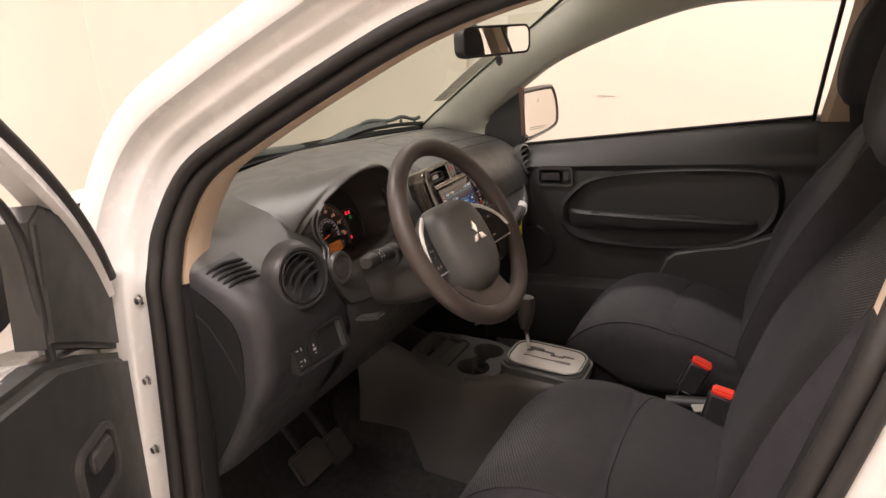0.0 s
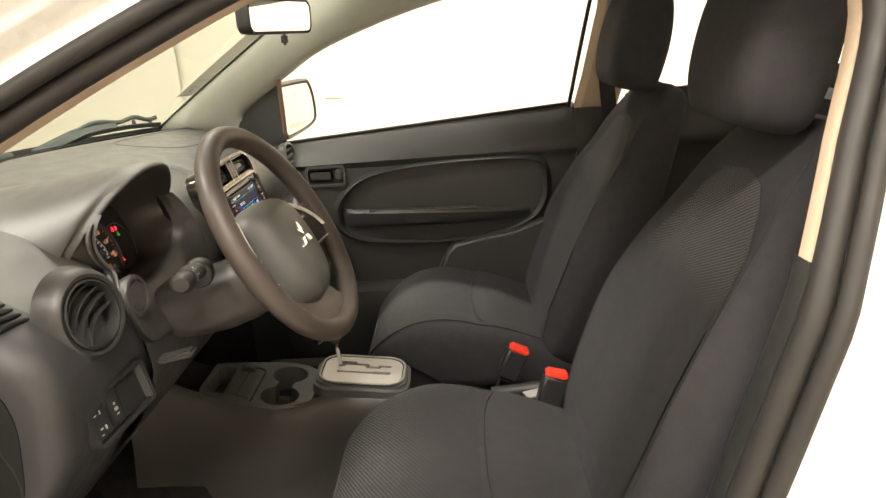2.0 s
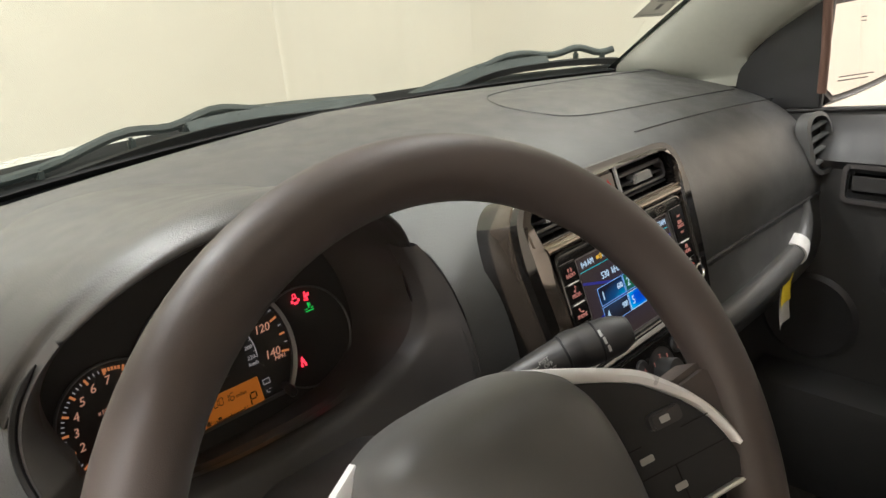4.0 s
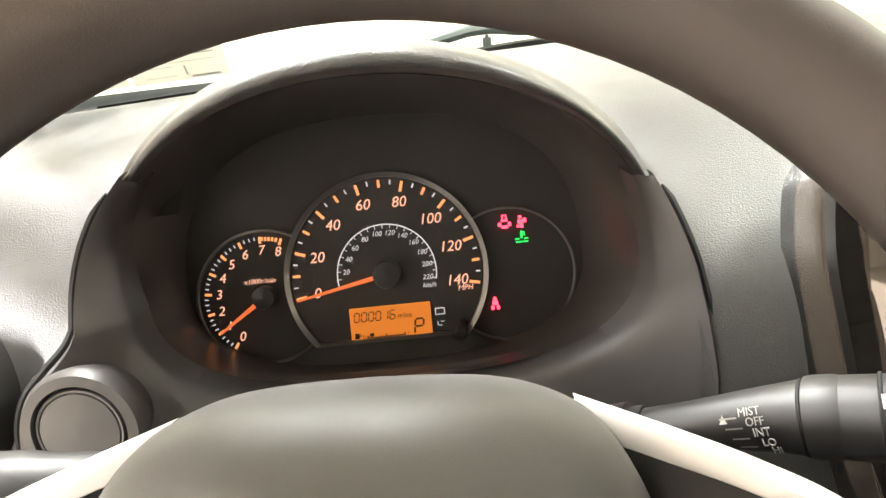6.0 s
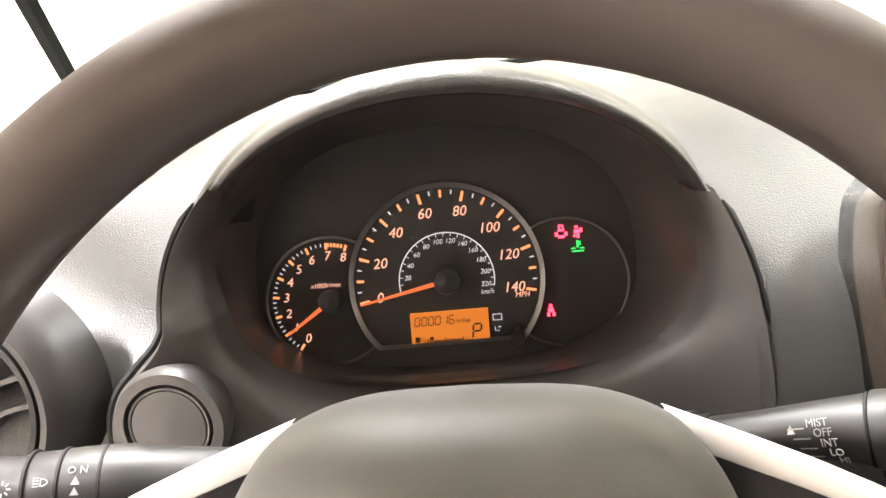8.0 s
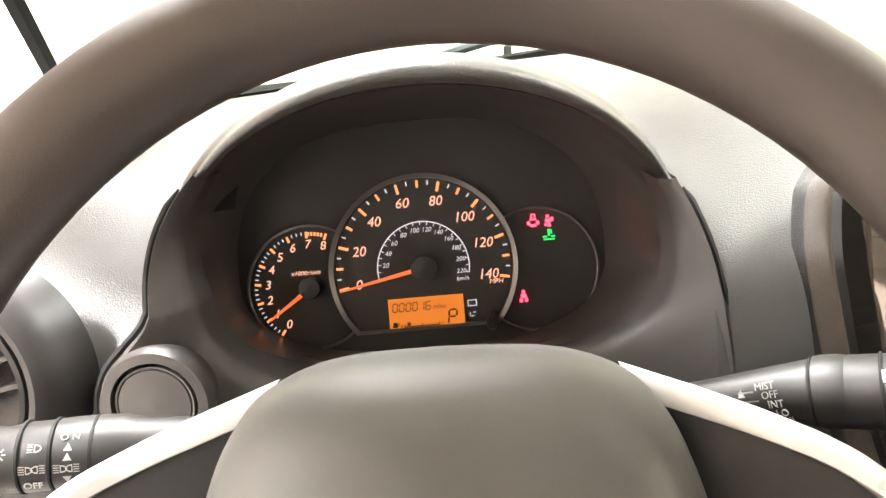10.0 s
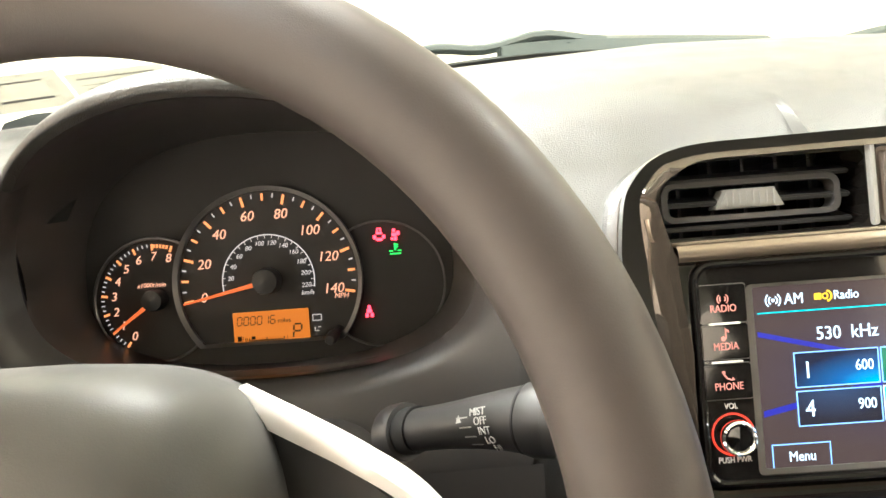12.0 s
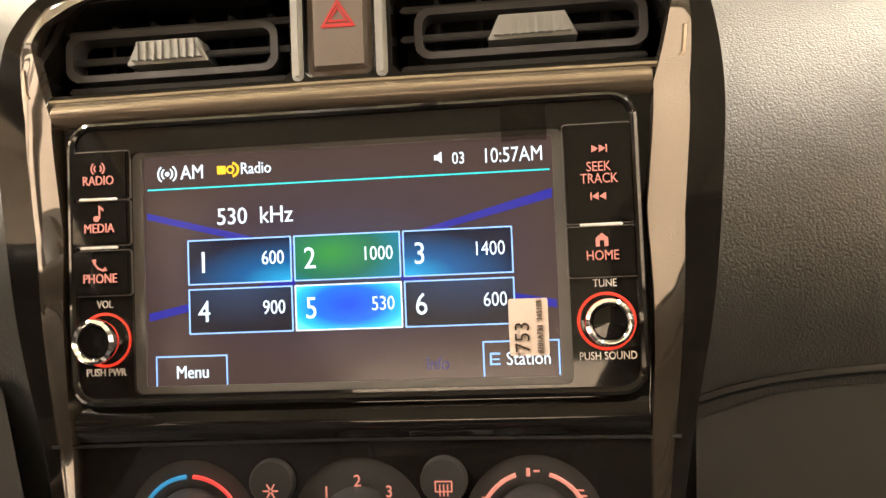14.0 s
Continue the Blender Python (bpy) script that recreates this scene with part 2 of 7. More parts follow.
def insert_cloth():
    """Charcoal cloth with rows of pale dots that come and go."""
    m = mat("dotted_seat_cloth", (0.033, 0.032, 0.034), 0.95, var=0.15, scale=300, grain=0.0005, gscale=1500, spec=0.2)
    nt = m.node_tree
    b = nt.nodes["Principled BSDF"]
    base = b.inputs["Base Color"].links[0].from_socket
    tc = nt.nodes.new("ShaderNodeTexCoord")
    sep = nt.nodes.new("ShaderNodeSeparateXYZ")
    nt.links.new(tc.outputs["Object"], sep.inputs[0])

    def node(op, a, c):
        n = nt.nodes.new("ShaderNodeMath")
        n.operation = op
        for i, v in enumerate((a, c)):
            if isinstance(v, (int, float)):
                n.inputs[i].default_value = v
            elif v is not None:
                nt.links.new(v, n.inputs[i])
        return n.outputs[0]

    run = node("SUBTRACT", sep.outputs["Z"], sep.outputs["Y"])
    sway = node("MULTIPLY", node("MULTIPLY", sep.outputs["X"], sep.outputs["X"]), 0.3)
    u = node("SINE", node("MULTIPLY", sep.outputs["X"], 760.0), None)
    v = node("SINE", node("MULTIPLY", node("ADD", run, sway), 760.0), None)
    dots = node("GREATER_THAN", node("MULTIPLY", u, v), 0.32)
    # the print fades out from the front of the cushion and towards the middle of the backrest
    front, top_ = nt.nodes.new("ShaderNodeMapRange"), nt.nodes.new("ShaderNodeMapRange")
    for rng, a0, a1 in ((front, 0.95, 0.76), (top_, 1.61, 1.70)):
        rng.inputs["From Min"].default_value, rng.inputs["From Max"].default_value = a0, a1
        nt.links.new(run, rng.inputs["Value"])
    lim = node("MAXIMUM", front.outputs[0], top_.outputs[0])
    f = node("MULTIPLY", dots, lim)
    mx = nt.nodes.new("ShaderNodeMix")
    mx.data_type = "RGBA"
    nt.links.new(f, mx.inputs["Factor"])
    nt.links.new(base, mx.inputs["A"])
    mx.inputs["B"].default_value = (0.105, 0.103, 0.100, 1)
    nt.links.new(mx.outputs["Result"], b.inputs["Base Color"])
    return m


M_INSERT = insert_cloth()
# brown metal base carries the warm room that black gloss would mirror
M_WARM_RIM = mat("rim_warm_reflection", (0.070, 0.056, 0.043), 0.07, metal=0.5, coat=1.0, rvar=0.03, var=0.05)
# bronze tone is the warm reflection on black gloss, put into the colour
M_WARM_GLOSS = mat("gloss_warm_reflection", (0.20, 0.158, 0.115), 0.15, metal=0.6, coat=0.8, rvar=0.03, var=0.05)
M_HAZKEY = mat("hazard_key_brown", (0.13, 0.105, 0.085), 0.42, var=0.05)


# ---- builders ----
def part(name, bm, material, parent, label="", smooth=True, angle=40):
    """Links a bmesh, built in world places, as one mesh under a thing or a part."""
    me = bpy.data.meshes.new(name)
    bmesh.ops.recalc_face_normals(bm, faces=bm.faces)
    bm.to_mesh(me)
    bm.free()
    me.materials.append(material)
    if smooth:
        me.shade_smooth()
        me.set_sharp_from_angle(angle=radians(angle))
    ob = new(name, me)
    if parent is not None:
        ob.parent = parent
        ob.matrix_parent_inverse = BASE.get(parent.name, Matrix()).inverted()
    if label:
        tagged(ob, label)
    return ob


BASE = {}


def thing(name, place, label, category, group="", kind=""):
    ob = new(name)
    ob.empty_display_size = 0.05
    m = Matrix.Translation(place)
    ob.matrix_basis = m
    BASE[ob.name] = m
    return tagged(ob, label, category, group, kind)


def solo(name, bm, material, label, category="", kind="", group="", **kw):
    return tagged(part(name, bm, material, None, **kw), label, category, group, kind)


def spline(pts, n):
    """n + 1 points on a Catmull-Rom curve through pts (tuples of any length)."""
    p = [np.array(q, float) for q in pts]
    p = [2 * p[0] - p[1]] + p + [2 * p[-1] - p[-2]]
    out = []
    k = len(p) - 3
    for i in range(n + 1):
        s = min(k - 1e-9, k * i / n)
        j, f = int(s), s - int(s)
        a, b, c, d = p[j:j + 4]
        out.append(0.5 * (2 * b + (c - a) * f + (2 * a - 5 * b + 4 * c - d) * f * f + (3 * b - a - 3 * c + d) * f ** 3))
    return out


def grid(rows, closed_u=False, closed_v=False, caps=False):
    """A skin over rows of points; closed_u joins each row to a ring, closed_v the last row to the first."""
    bm = bmesh.new()
    vs = [[bm.verts.new(tuple(float(c) for c in p)) for p in r] for r in rows]
    nr, nc = len(vs), len(vs[0])
    for i in range(nr if closed_v else nr - 1):
        for j in range(nc if closed_u else nc - 1):
            a, b, c, d = vs[i][j], vs[i][(j + 1) % nc], vs[(i + 1) % nr][(j + 1) % nc], vs[(i + 1) % nr][j]
            bm.faces.new((a, b, c, d))
    if caps:
        bm.faces.new(vs[0])
        bm.faces.new(list(reversed(vs[-1])))
    return bm


def thicken(bm, t):
    """Gives a skin thickness t against its normals."""
    bmesh.ops.recalc_face_normals(bm, faces=bm.faces)
    bmesh.ops.solidify(bm, geom=bm.faces[:], thickness=t)
    return bm


def plate(outline, m, depth, bevel=0.0, seg=2):
    """A plate with an outline in the local x-y plane of m, its face at z = 0 and its back at -depth."""
    bm = bmesh.new()
    f = bm.faces.new([bm.verts.new((x, y, 0)) for x, y in outline])
    r = bmesh.ops.extrude_face_region(bm, geom=[f])
    bmesh.ops.translate(bm, vec=(0, 0, -depth), verts=[v for v in r["geom"] if isinstance(v, bmesh.types.BMVert)])
    if bevel:
        top = [e for e in bm.edges if all(abs(v.co.z) < 1e-7 for v in e.verts)]
        bmesh.ops.bevel(bm, geom=top, offset=bevel, segments=seg, affect="EDGES")
    bm.transform(m)
    return bm


def rrect(w, h, r, cx=0.0, cy=0.0, n=5):
    """The outline of a rectangle with round corners."""
    out = []
    for k, (sx, sy) in enumerate(((1, 1), (-1, 1), (-1, -1), (1, -1))):
        for i in range(n + 1):
            a = radians(90 * k + 90 * i / n)
            out.append((cx + sx * (w / 2 - r) + r * math.cos(a), cy + sy * (h / 2 - r) + r * math.sin(a)))
    return out


def disc(r, cx=0.0, cy=0.0, n=40, a0=0.0, a1=360.0):
    return [(cx + r * math.cos(radians(a0 + (a1 - a0) * i / n)), cy + r * math.sin(radians(a0 + (a1 - a0) * i / n))) for i in range(n)]


def ring(outer, inner, m, depth, lip=0.0):
    """A flat frame between two outlines with the same number of points."""
    rows = [[(x, y, z) for x, y in o] for o, z in ((outer, -depth), (outer, 0), (inner, lip), (inner, -depth))]
    bm = grid(rows, closed_u=True, closed_v=True)
    bm.transform(m)
    return bm


def box(w, d, h, m, bevel=0.004, seg=2):
    bm = bmesh.new()
    bmesh.ops.create_cube(bm, size=1, matrix=Matrix.Diagonal((w, d, h, 1)))
    if bevel:
        bmesh.ops.bevel(bm, geom=bm.edges[:], offset=bevel, segments=seg, affect="EDGES")
    bm.transform(m)
    return bm


def tube(pts, radius, n=12, closed=False, squash=1.0):
    """A pipe along points; radius is a number or a list with one for each point."""
    p = [Vector(q) for q in pts]
    k = len(p)
    rows = []
    up = None
    for i in range(k):
        a, b = (p[(i - 1) % k], p[(i + 1) % k]) if closed else (p[max(0, i - 1)], p[min(k - 1, i + 1)])
        t = (b - a).normalized()
        if up is None:
            up = Vector((0, 0, 1)) if abs(t.z) < 0.9 else Vector((0, 1, 0))
        side = t.cross(up).normalized()
        up = side.cross(t).normalized()
        r = radius[i] if isinstance(radius, (list, tuple)) else radius
        rows.append([p[i] + side * r * math.cos(2 * math.pi * j / n) + up * r * squash * math.sin(2 * math.pi * j / n) for j in range(n)])
    return grid(rows, closed_u=True, closed_v=closed, caps=not closed)


def lathe(profile, m, n=32, caps=True):
    """A turned body; profile of (radius, height along local z)."""
    rows = [[(r * math.cos(2 * math.pi * j / n), r * math.sin(2 * math.pi * j / n), z) for j in range(n)] for r, z in profile]
    bm = grid(rows, closed_u=True, caps=caps)
    bm.transform(m)
    return bm


def join(*bms):
    out = bmesh.new()
    for b in bms:
        me = bpy.data.meshes.new("joined")
        b.to_mesh(me)
        b.free()
        out.from_mesh(me)
        bpy.data.meshes.remove(me)
    return out


def face(origin, tilt, turn=0.0):
    """A frame on a surface that looks back at the seats: x to the right, y up along it, z out of it."""
    return Matrix.Translation(origin) @ pose(0, 0, 0, 0, 0, turn) @ pose(0, 0, 0, 90 - tilt)


def words(name, text, size, m, material, parent, align="CENTER", shear=0.0, depth=0.0002, label="", narrow=1.0):
    cu = bpy.data.curves.new("words", "FONT")
    cu.body, cu.size, cu.align_x, cu.align_y, cu.extrude, cu.shear, cu.resolution_u = text, size, align, "CENTER", depth, shear, 3
    ob = bpy.data.objects.new("words", cu)
    me = bpy.data.meshes.new_from_object(ob)
    bpy.data.objects.remove(ob)
    bpy.data.curves.remove(cu)
    bm = bmesh.new()
    bm.from_mesh(me)
    bpy.data.meshes.remove(me)
    bm.transform(m @ Matrix.Diagonal((narrow, 1, 1, 1)))
    return part(name, bm, material, parent, label, smooth=False)


def bars(name, rects, m, material, parent, label="", h=0.0002):
    """Thin raised bars (x0, y0, x1, y1) on a face."""
    out = bmesh.new()
    for x0, y0, x1, y1 in rects:
        v = [out.verts.new(m @ Vector(c)) for c in ((x0, y0, h), (x1, y0, h), (x1, y1, h), (x0, y1, h))]
        out.faces.new(v)
    return part(name, out, material, parent, label, smooth=False)


def up(m, z):
    return m @ Matrix.Translation((0, 0, z))


def holed(outline, holes, m, depth):
    """A plate with holes through it: face at z = 0, walls of the holes and the rim go back by depth."""
    bm = bmesh.new()
    loops, edges = [], []
    for o in (outline, *holes):
        vs = [bm.verts.new((x, y, 0)) for x, y in o]
        loops.append(vs)
        edges += [bm.edges.new((vs[i], vs[(i + 1) % len(vs)])) for i in range(len(vs))]
    bmesh.ops.triangle_fill(bm, use_beauty=True, use_dissolve=False, edges=edges)
    for vs in loops:
        back = [bm.verts.new((v.co.x, v.co.y, -depth)) for v in vs]
        for i in range(len(vs)):
            k = (i + 1) % len(vs)
            bm.faces.new((vs[i], vs[k], back[k], back[i]))
    bm.transform(m)
    return bm


def radial(m, items):
    """Bars that point at the origin: (r0, r1, angle, width)."""
    bm = bmesh.new()
    for r0, r1, a, w in items:
        c, s = math.cos(radians(a)), math.sin(radians(a))
        bm.faces.new([bm.verts.new(m @ Vector((r * c - o * s, r * s + o * c, 0))) for r, o in ((r0, -w / 2), (r1, -w / 2), (r1, w / 2), (r0, w / 2))])
    return bm


def arc(m, r, a0, a1, n=32, cx=0.0, cy=0.0):
    return [m @ Vector((cx + r * math.cos(radians(a0 + (a1 - a0) * i / n)), cy + r * math.sin(radians(a0 + (a1 - a0) * i / n)), 0)) for i in range(n + 1)]


# ---- the hall ----
X0, X1, Y0, Y1, H = -3.6, 2.42, -4.2, 3.3, 3.4


def wall(name, w, h, m, label):
    solo(name, box(w, 0.12, h, m, 0), M_WALL, label, "wall", "structure")


wall("wall_front", X1 - X0, H, pose((X0 + X1) / 2, Y1 + 0.06, H / 2), "cream painted wall of the photo hall")
wall("wall_back", X1 - X0, H, pose((X0 + X1) / 2, Y0 - 0.06, H / 2), "cream painted wall of the photo hall")
wall("wall_right", Y1 - Y0, H, pose(X1 + 0.06, (Y0 + Y1) / 2, H / 2, 0, 0, 90), "cream painted wall with a small scuff")
wall("wall_left", Y1 - Y0, H, pose(X0 - 0.06, (Y0 + Y1) / 2, H / 2, 0, 0, 90), "cream painted wall of the photo hall")
solo("floor", box(X1 - X0, Y1 - Y0, 0.1, pose((X0 + X1) / 2, (Y0 + Y1) / 2, -0.05), 0), M_FLOOR, "grey concrete floor under the car", "floor", "structure")
solo("ceiling", box(X1 - X0, Y1 - Y0, 0.1, pose((X0 + X1) / 2, (Y0 + Y1) / 2, H + 0.05), 0), M_WALL, "cream ceiling with strip lamps", "ceiling", "structure")

# a cloth backdrop hung before the front wall and round its corners, with soft folds
way = [(X0 + 0.03, 0.9), (X0 + 0.04, 1.6)]
way += [(X0 + 0.95 - 0.90 * math.cos(radians(a)), Y1 - 1.0 + 0.88 * math.sin(radians(a))) for a in range(0, 91, 10)]
way += [(-1.6, Y1 - 0.12), (-0.6, Y1 - 0.12), (0.4, Y1 - 0.12)]
way += [(X1 - 0.95 + 0.90 * math.sin(radians(a)), Y1 - 1.0 + 0.88 * math.cos(radians(a))) for a in range(0, 91, 10)]
way += [(X1 - 0.04, 1.6), (X1 - 0.03, 1.0)]
rows = []
line = spline(way, 260)
for i, q in enumerate(line):
    a, b = line[max(0, i - 1)], line[min(260, i + 1)]
    t_ = (b - a) / np.linalg.norm(b - a)
    f = 0.004 * math.sin(0.13 * i) + 0.0008 * math.sin(0.83 * i + 1.0) + 0.004 * math.exp(-((i - 171) / 1.6) ** 2) + 0.004 * math.exp(-((i - 120) / 2.2) ** 2) + 0.003 * math.exp(-((i - 205) / 1.8) ** 2)
    rows.append([(q[0] + t_[1] * f * k, q[1] - t_[0] * f * k, z) for z, k in ((0.02, 1.5), (0.8, 1.2), (1.6, 1.0), (2.4, 0.6), (3.2, 0.2))])
solo("backdrop_cloth", thicken(grid(rows), 0.006), M_WALL, "cream cloth backdrop hanging in soft folds", "curtain")
solo("wall_scuff", box(0.003, 0.10, 0.0024, pose(X1 - 0.002, 0.19, 0.925, 3, 0, 0), 0), M_DARK, "short dark scuff on the cream wall", "mark")


def strip_lamp(x, y, power):
    lamp = thing("ceiling_lamp", (x, y, H - 0.06), "white strip lamp under the ceiling", "lamp", "strip lamps")
    part("housing", box(0.36, 1.25, 0.05, pose(x, y, H - 0.035), 0.006), M_WHITE, lamp)
    part("diffuser", box(0.30, 1.18, 0.02, pose(x, y, H - 0.07), 0.004), M_LAMP, lamp, "glowing diffuser")
    data = bpy.data.lights.new("strip_light", "AREA")
    data.shape, data.size, data.size_y, data.energy, data.color = "RECTANGLE", 0.3, 1.18, power, LAMP_COLOUR
    ob = new("strip_light", data)
    ob.matrix_basis = pose(x, y, H - 0.09)
    ob.parent = lamp
    ob.matrix_parent_inverse = BASE[lamp.name].inverted()


for lx, ly, power in LAMPS:
    strip_lamp(lx, ly, power)

# ---- the car's shell ----
car = thing("car", (0, -0.5, 0.15), "white small hatchback with its driver's door open, dark interior", "car")
GL = [(0.600, 0.41, 1.0), (0.578, 0.27, 1.10), (0.553, 0.128, 1.197), (0.528, -0.02, 1.295), (0.50, -0.15, 1.38), (0.47, -0.28, 1.42)]
EDGE = [Vector(p) for p in spline(GL, 20)]


def glass_base(x):
    return Vector((x, 0.535 - 0.35 * x * x, 1.0))


rows = []
for k, e in enumerate(EDGE):
    bow = 0.125 + 0.02 * k / 20
    rows.append([Vector((e.x * u, e.y + bow * (1 - u * u), e.z + 0.012 * (1 - u * u))) for u in [-1.12 + 0.006 * k + (2.12 - 0.006 * k) * i / 17 for i in range(18)]])
screen_glass = part("windshield", grid(rows), M_GLASS, car, "clear windshield")
screen_glass.visible_shadow = False
part("windshield_edge", grid([[e + Vector((-0.007, 0.004, 0.004)), e + Vector((0.0, 0.002, 0.004)), e + Vector((0.012, 0.0, 0.0))] for e in EDGE]), M_DARK, car, "black glass border")
rows = []
for k, e in enumerate(EDGE):
    u = -1.12 + 0.006 * k
    p = Vector((e.x * u, e.y + (0.125 + 0.001 * k) * (1 - u * u), e.z + 0.012 * (1 - u * u)))
    rows.append([p + Vector((0.005, 0.004, 0.004)), p + Vector((0, 0.002, 0.004)), p + Vector((-0.008, 0, 0))])
part("windshield_edge", grid(rows), M_DARK, car, "black glass border")
rows = []
for i in range(33):
    u = i / 16 - 1
    rows.append([Vector((EDGE[0].x * u * 1.03, EDGE[0].y + 0.125 * (1 - u * u) + dy, EDGE[0].z + 0.012 * (1 - u * u) + dz)) for dy, dz in ((0.03, -0.026), (-0.002, -0.006), (-0.009, -0.001))])
part("windshield_edge", grid(rows), M_COWL, car, "black lower glass border")
part("cowl", grid([[Vector((p.x, p.y + dy, z)) for dy, z in ((-0.02, 0.984), (0.01, 1.002), (0.06, 1.004), (0.30, 0.980))] for p in [glass_base(-0.66 + 1.32 * i / 24) for i in range(25)]]), M_COWL, car, "black plastic cowl below the windshield")
rows = []
for i in range(15):
    x = -0.80 + 1.60 * i / 14
    rows.append([(x, y, z - 0.09 * (abs(x) / 0.8) ** 3) for y, z in ((0.80, 0.955), (0.95, 0.955), (1.2, 0.93), (1.5, 0.87), (1.62, 0.78), (1.66, 0.5))])
part("bonnet", grid(rows), M_WHITE, car)

# passenger's side: pillar trim, roof lining
def sill(y):
    return 0.94 - 0.085 * y


WIN = [(0.668, 0.185, 0.985), (0.650, 0.178, 1.022), (0.637, 0.141, 1.058), (0.608, 0.035, 1.13), (0.577, -0.105, 1.21), (0.547, -0.36, 1.295), (0.53, -0.56, 1.328), (0.532, -0.82, 1.31), (0.54, -1.2, 1.28)]
PG = [(0.66, 0.395, 0.97), (0.602, 0.40, 1.005), (0.578, 0.26, 1.105), (0.550, 0.105, 1.21), (0.522, -0.05, 1.312), (0.47, -0.28, 1.415), (0.42, -0.50, 1.43), (0.42, -0.82, 1.43), (0.42, -1.2, 1.43)]
rows = []
for a, b in zip(spline(WIN, 40), spline(PG, 40)):
    a, b = Vector(a), Vector(b)
    rows.append([a + Vector((0.035, 0, -0.004)), a + Vector((0.008, 0, -0.002)), a, a.lerp(b, 0.12) + Vector((-0.012, 0, 0)), a.lerp(b, 0.5) + Vector((-0.018, 0, 0)), a.lerp(b, 0.88) + Vector((-0.008, 0, 0)), b, b + Vector((0.02, 0.01, 0.01))])
rows.insert(0, [p - Vector((0, 0, 0.07)) for p in rows[0]])
part("pillar_trim", grid(rows), M_HEAD, car, "grey-green A-pillar and roof rail trim")
# lining and roof run on unseen to the rear to dim the fascia's reflection
rows = []
for i in range(13):
    x = -0.54 + 1.08 * i / 12
    rows.append([Vector((x, y, 1.435 - 0.10 * x * x)) for y in (-0.20 - 0.25 * x * x, -0.6, -1.0, -1.5, -2.25)])
part("headliner", thicken(grid(rows), 0.015), M_HEAD, car)
rows = []
for i in range(13):
    x = -0.60 + 1.20 * i / 12
    rows.append([Vector((x, y, 1.50 - 0.22 * x * x)) for y in (-0.16 - 0.25 * x * x, -0.6, -1.0, -1.5, -2.35)])
part("roof", thicken(grid(rows), 0.02), M_WHITE, car)
visor = box(0.36, 0.15, 0.018, pose(0.28, -0.37, 1.405, 8), 0.008)
part("sun_visor", visor, M_BEIGE, car, "beige folded sun visor")

# driver's aperture: seal, flange and pillar swept round the opening
AP = [(0.165, 0.30), (0.165, 0.60), (0.166, 0.85), (0.170, 0.95), (0.166, 1.01), (0.128, 1.085), (0.042, 1.14), (-0.10, 1.215), (-0.255, 1.285), (-0.43, 1.33), (-0.62, 1.345), (-0.835, 1.325), (-0.895, 1.24), (-0.85, 1.08), (-0.808, 0.95), (-0.757, 0.80), (-0.70, 0.63), (-0.668, 0.50), (-0.655, 0.30)]


def skin_x(z):
    return -0.785 + 0.40 * max(0.0, z - 0.93) - 0.04 * min(1.0, max(0.0, 0.93 - z) / 0.4)


ap = [Vector((0, p[0], p[1])) for p in spline(AP, 96)]


def sweep(prof, lo=0, hi=97, push=0.0):
    """Sweeps (outward, side) steps round the aperture; outward leads away from the opening, side to the car's outside."""
    rows = []
    for i in range(lo, hi):
        p = ap[i]
        a, b = ap[max(0, i - 1)], ap[min(len(ap) - 1, i + 1)]
        t = (b - a).normalized()
        n = Vector((0, -t.z, t.y))
        n = n if n.dot(p - Vector((0, -0.35, 0.85))) > 0 else -n
        rows.append([Vector((skin_x(p.z) - s, (p + n * o).y, (p + n * o).z)) for o, s in prof])
    return rows


TRIM = [(0.034, -0.16), (0.014, -0.115), (0.002, -0.085), (-0.002, -0.06), (0.002, -0.038), (0.02, -0.03)]
trim_rows = sweep(TRIM, 14, 56)
for k in range(26):
    for q in (0, 1):
        trim_rows[k][q] = trim_rows[k][2].lerp(trim_rows[k][q], k / 26)
part("pillar_trim", grid(trim_rows), M_BEIGE, car, "beige A-pillar trim along the door opening")
part("pillar_trim", grid(sweep([(0.030, -0.080), (0.020, -0.076), (0.008, -0.068), (0.0, -0.055), (0.002, -0.035), (0.02, -0.03)], 55, 75)), M_BEIGE, car, "beige B-pillar trim")
part("pillar_trim", grid(sweep([(0.30, -0.16), (0.10, -0.13), (0.012, -0.085), (0.0, -0.06), (0.002, -0.035), (0.02, -0.03)], 74, 97)), M_DARK, car, "dark lower B-pillar trim")
part("kick_panel", grid(sweep([(0.10, -0.14), (0.03, -0.09), (0.005, -0.07), (0.0, -0.055), (0.002, -0.03), (0.02, -0.02)], 0, 15)), M_DARK, car, "dark kick panel")
part("door_seal", grid(sweep([(0.013 + 0.014 * math.cos(a), -0.018 + 0.018 * math.sin(a)) for a in [2 * math.pi * k / 14 for k in range(14)]]), closed_u=True), M_SEAL, car, "black rubber door seal")
part("seal_lip", grid(sweep([(0.032 + 0.011 * math.cos(a), 0.003 + 0.014 * math.sin(a)) for a in [2 * math.pi * k / 12 for k in range(12)]]), closed_u=True), M_SEAL, car, "rubber lip of the seal")
part("side_frame", grid(sweep([(0.025, -0.08), (0.030, -0.01), (0.038, 0.0), (0.060, 0.002), (0.070, 0.008), (0.076, 0.022), (0.082, 0.026), (0.100, 0.028), (0.108, 0.036), (0.112, 0.055), (0.120, 0.060), (0.150, 0.060), (0.160, 0.05), (0.165, 0.0)])), M_WHITE, car, "white painted door frame")
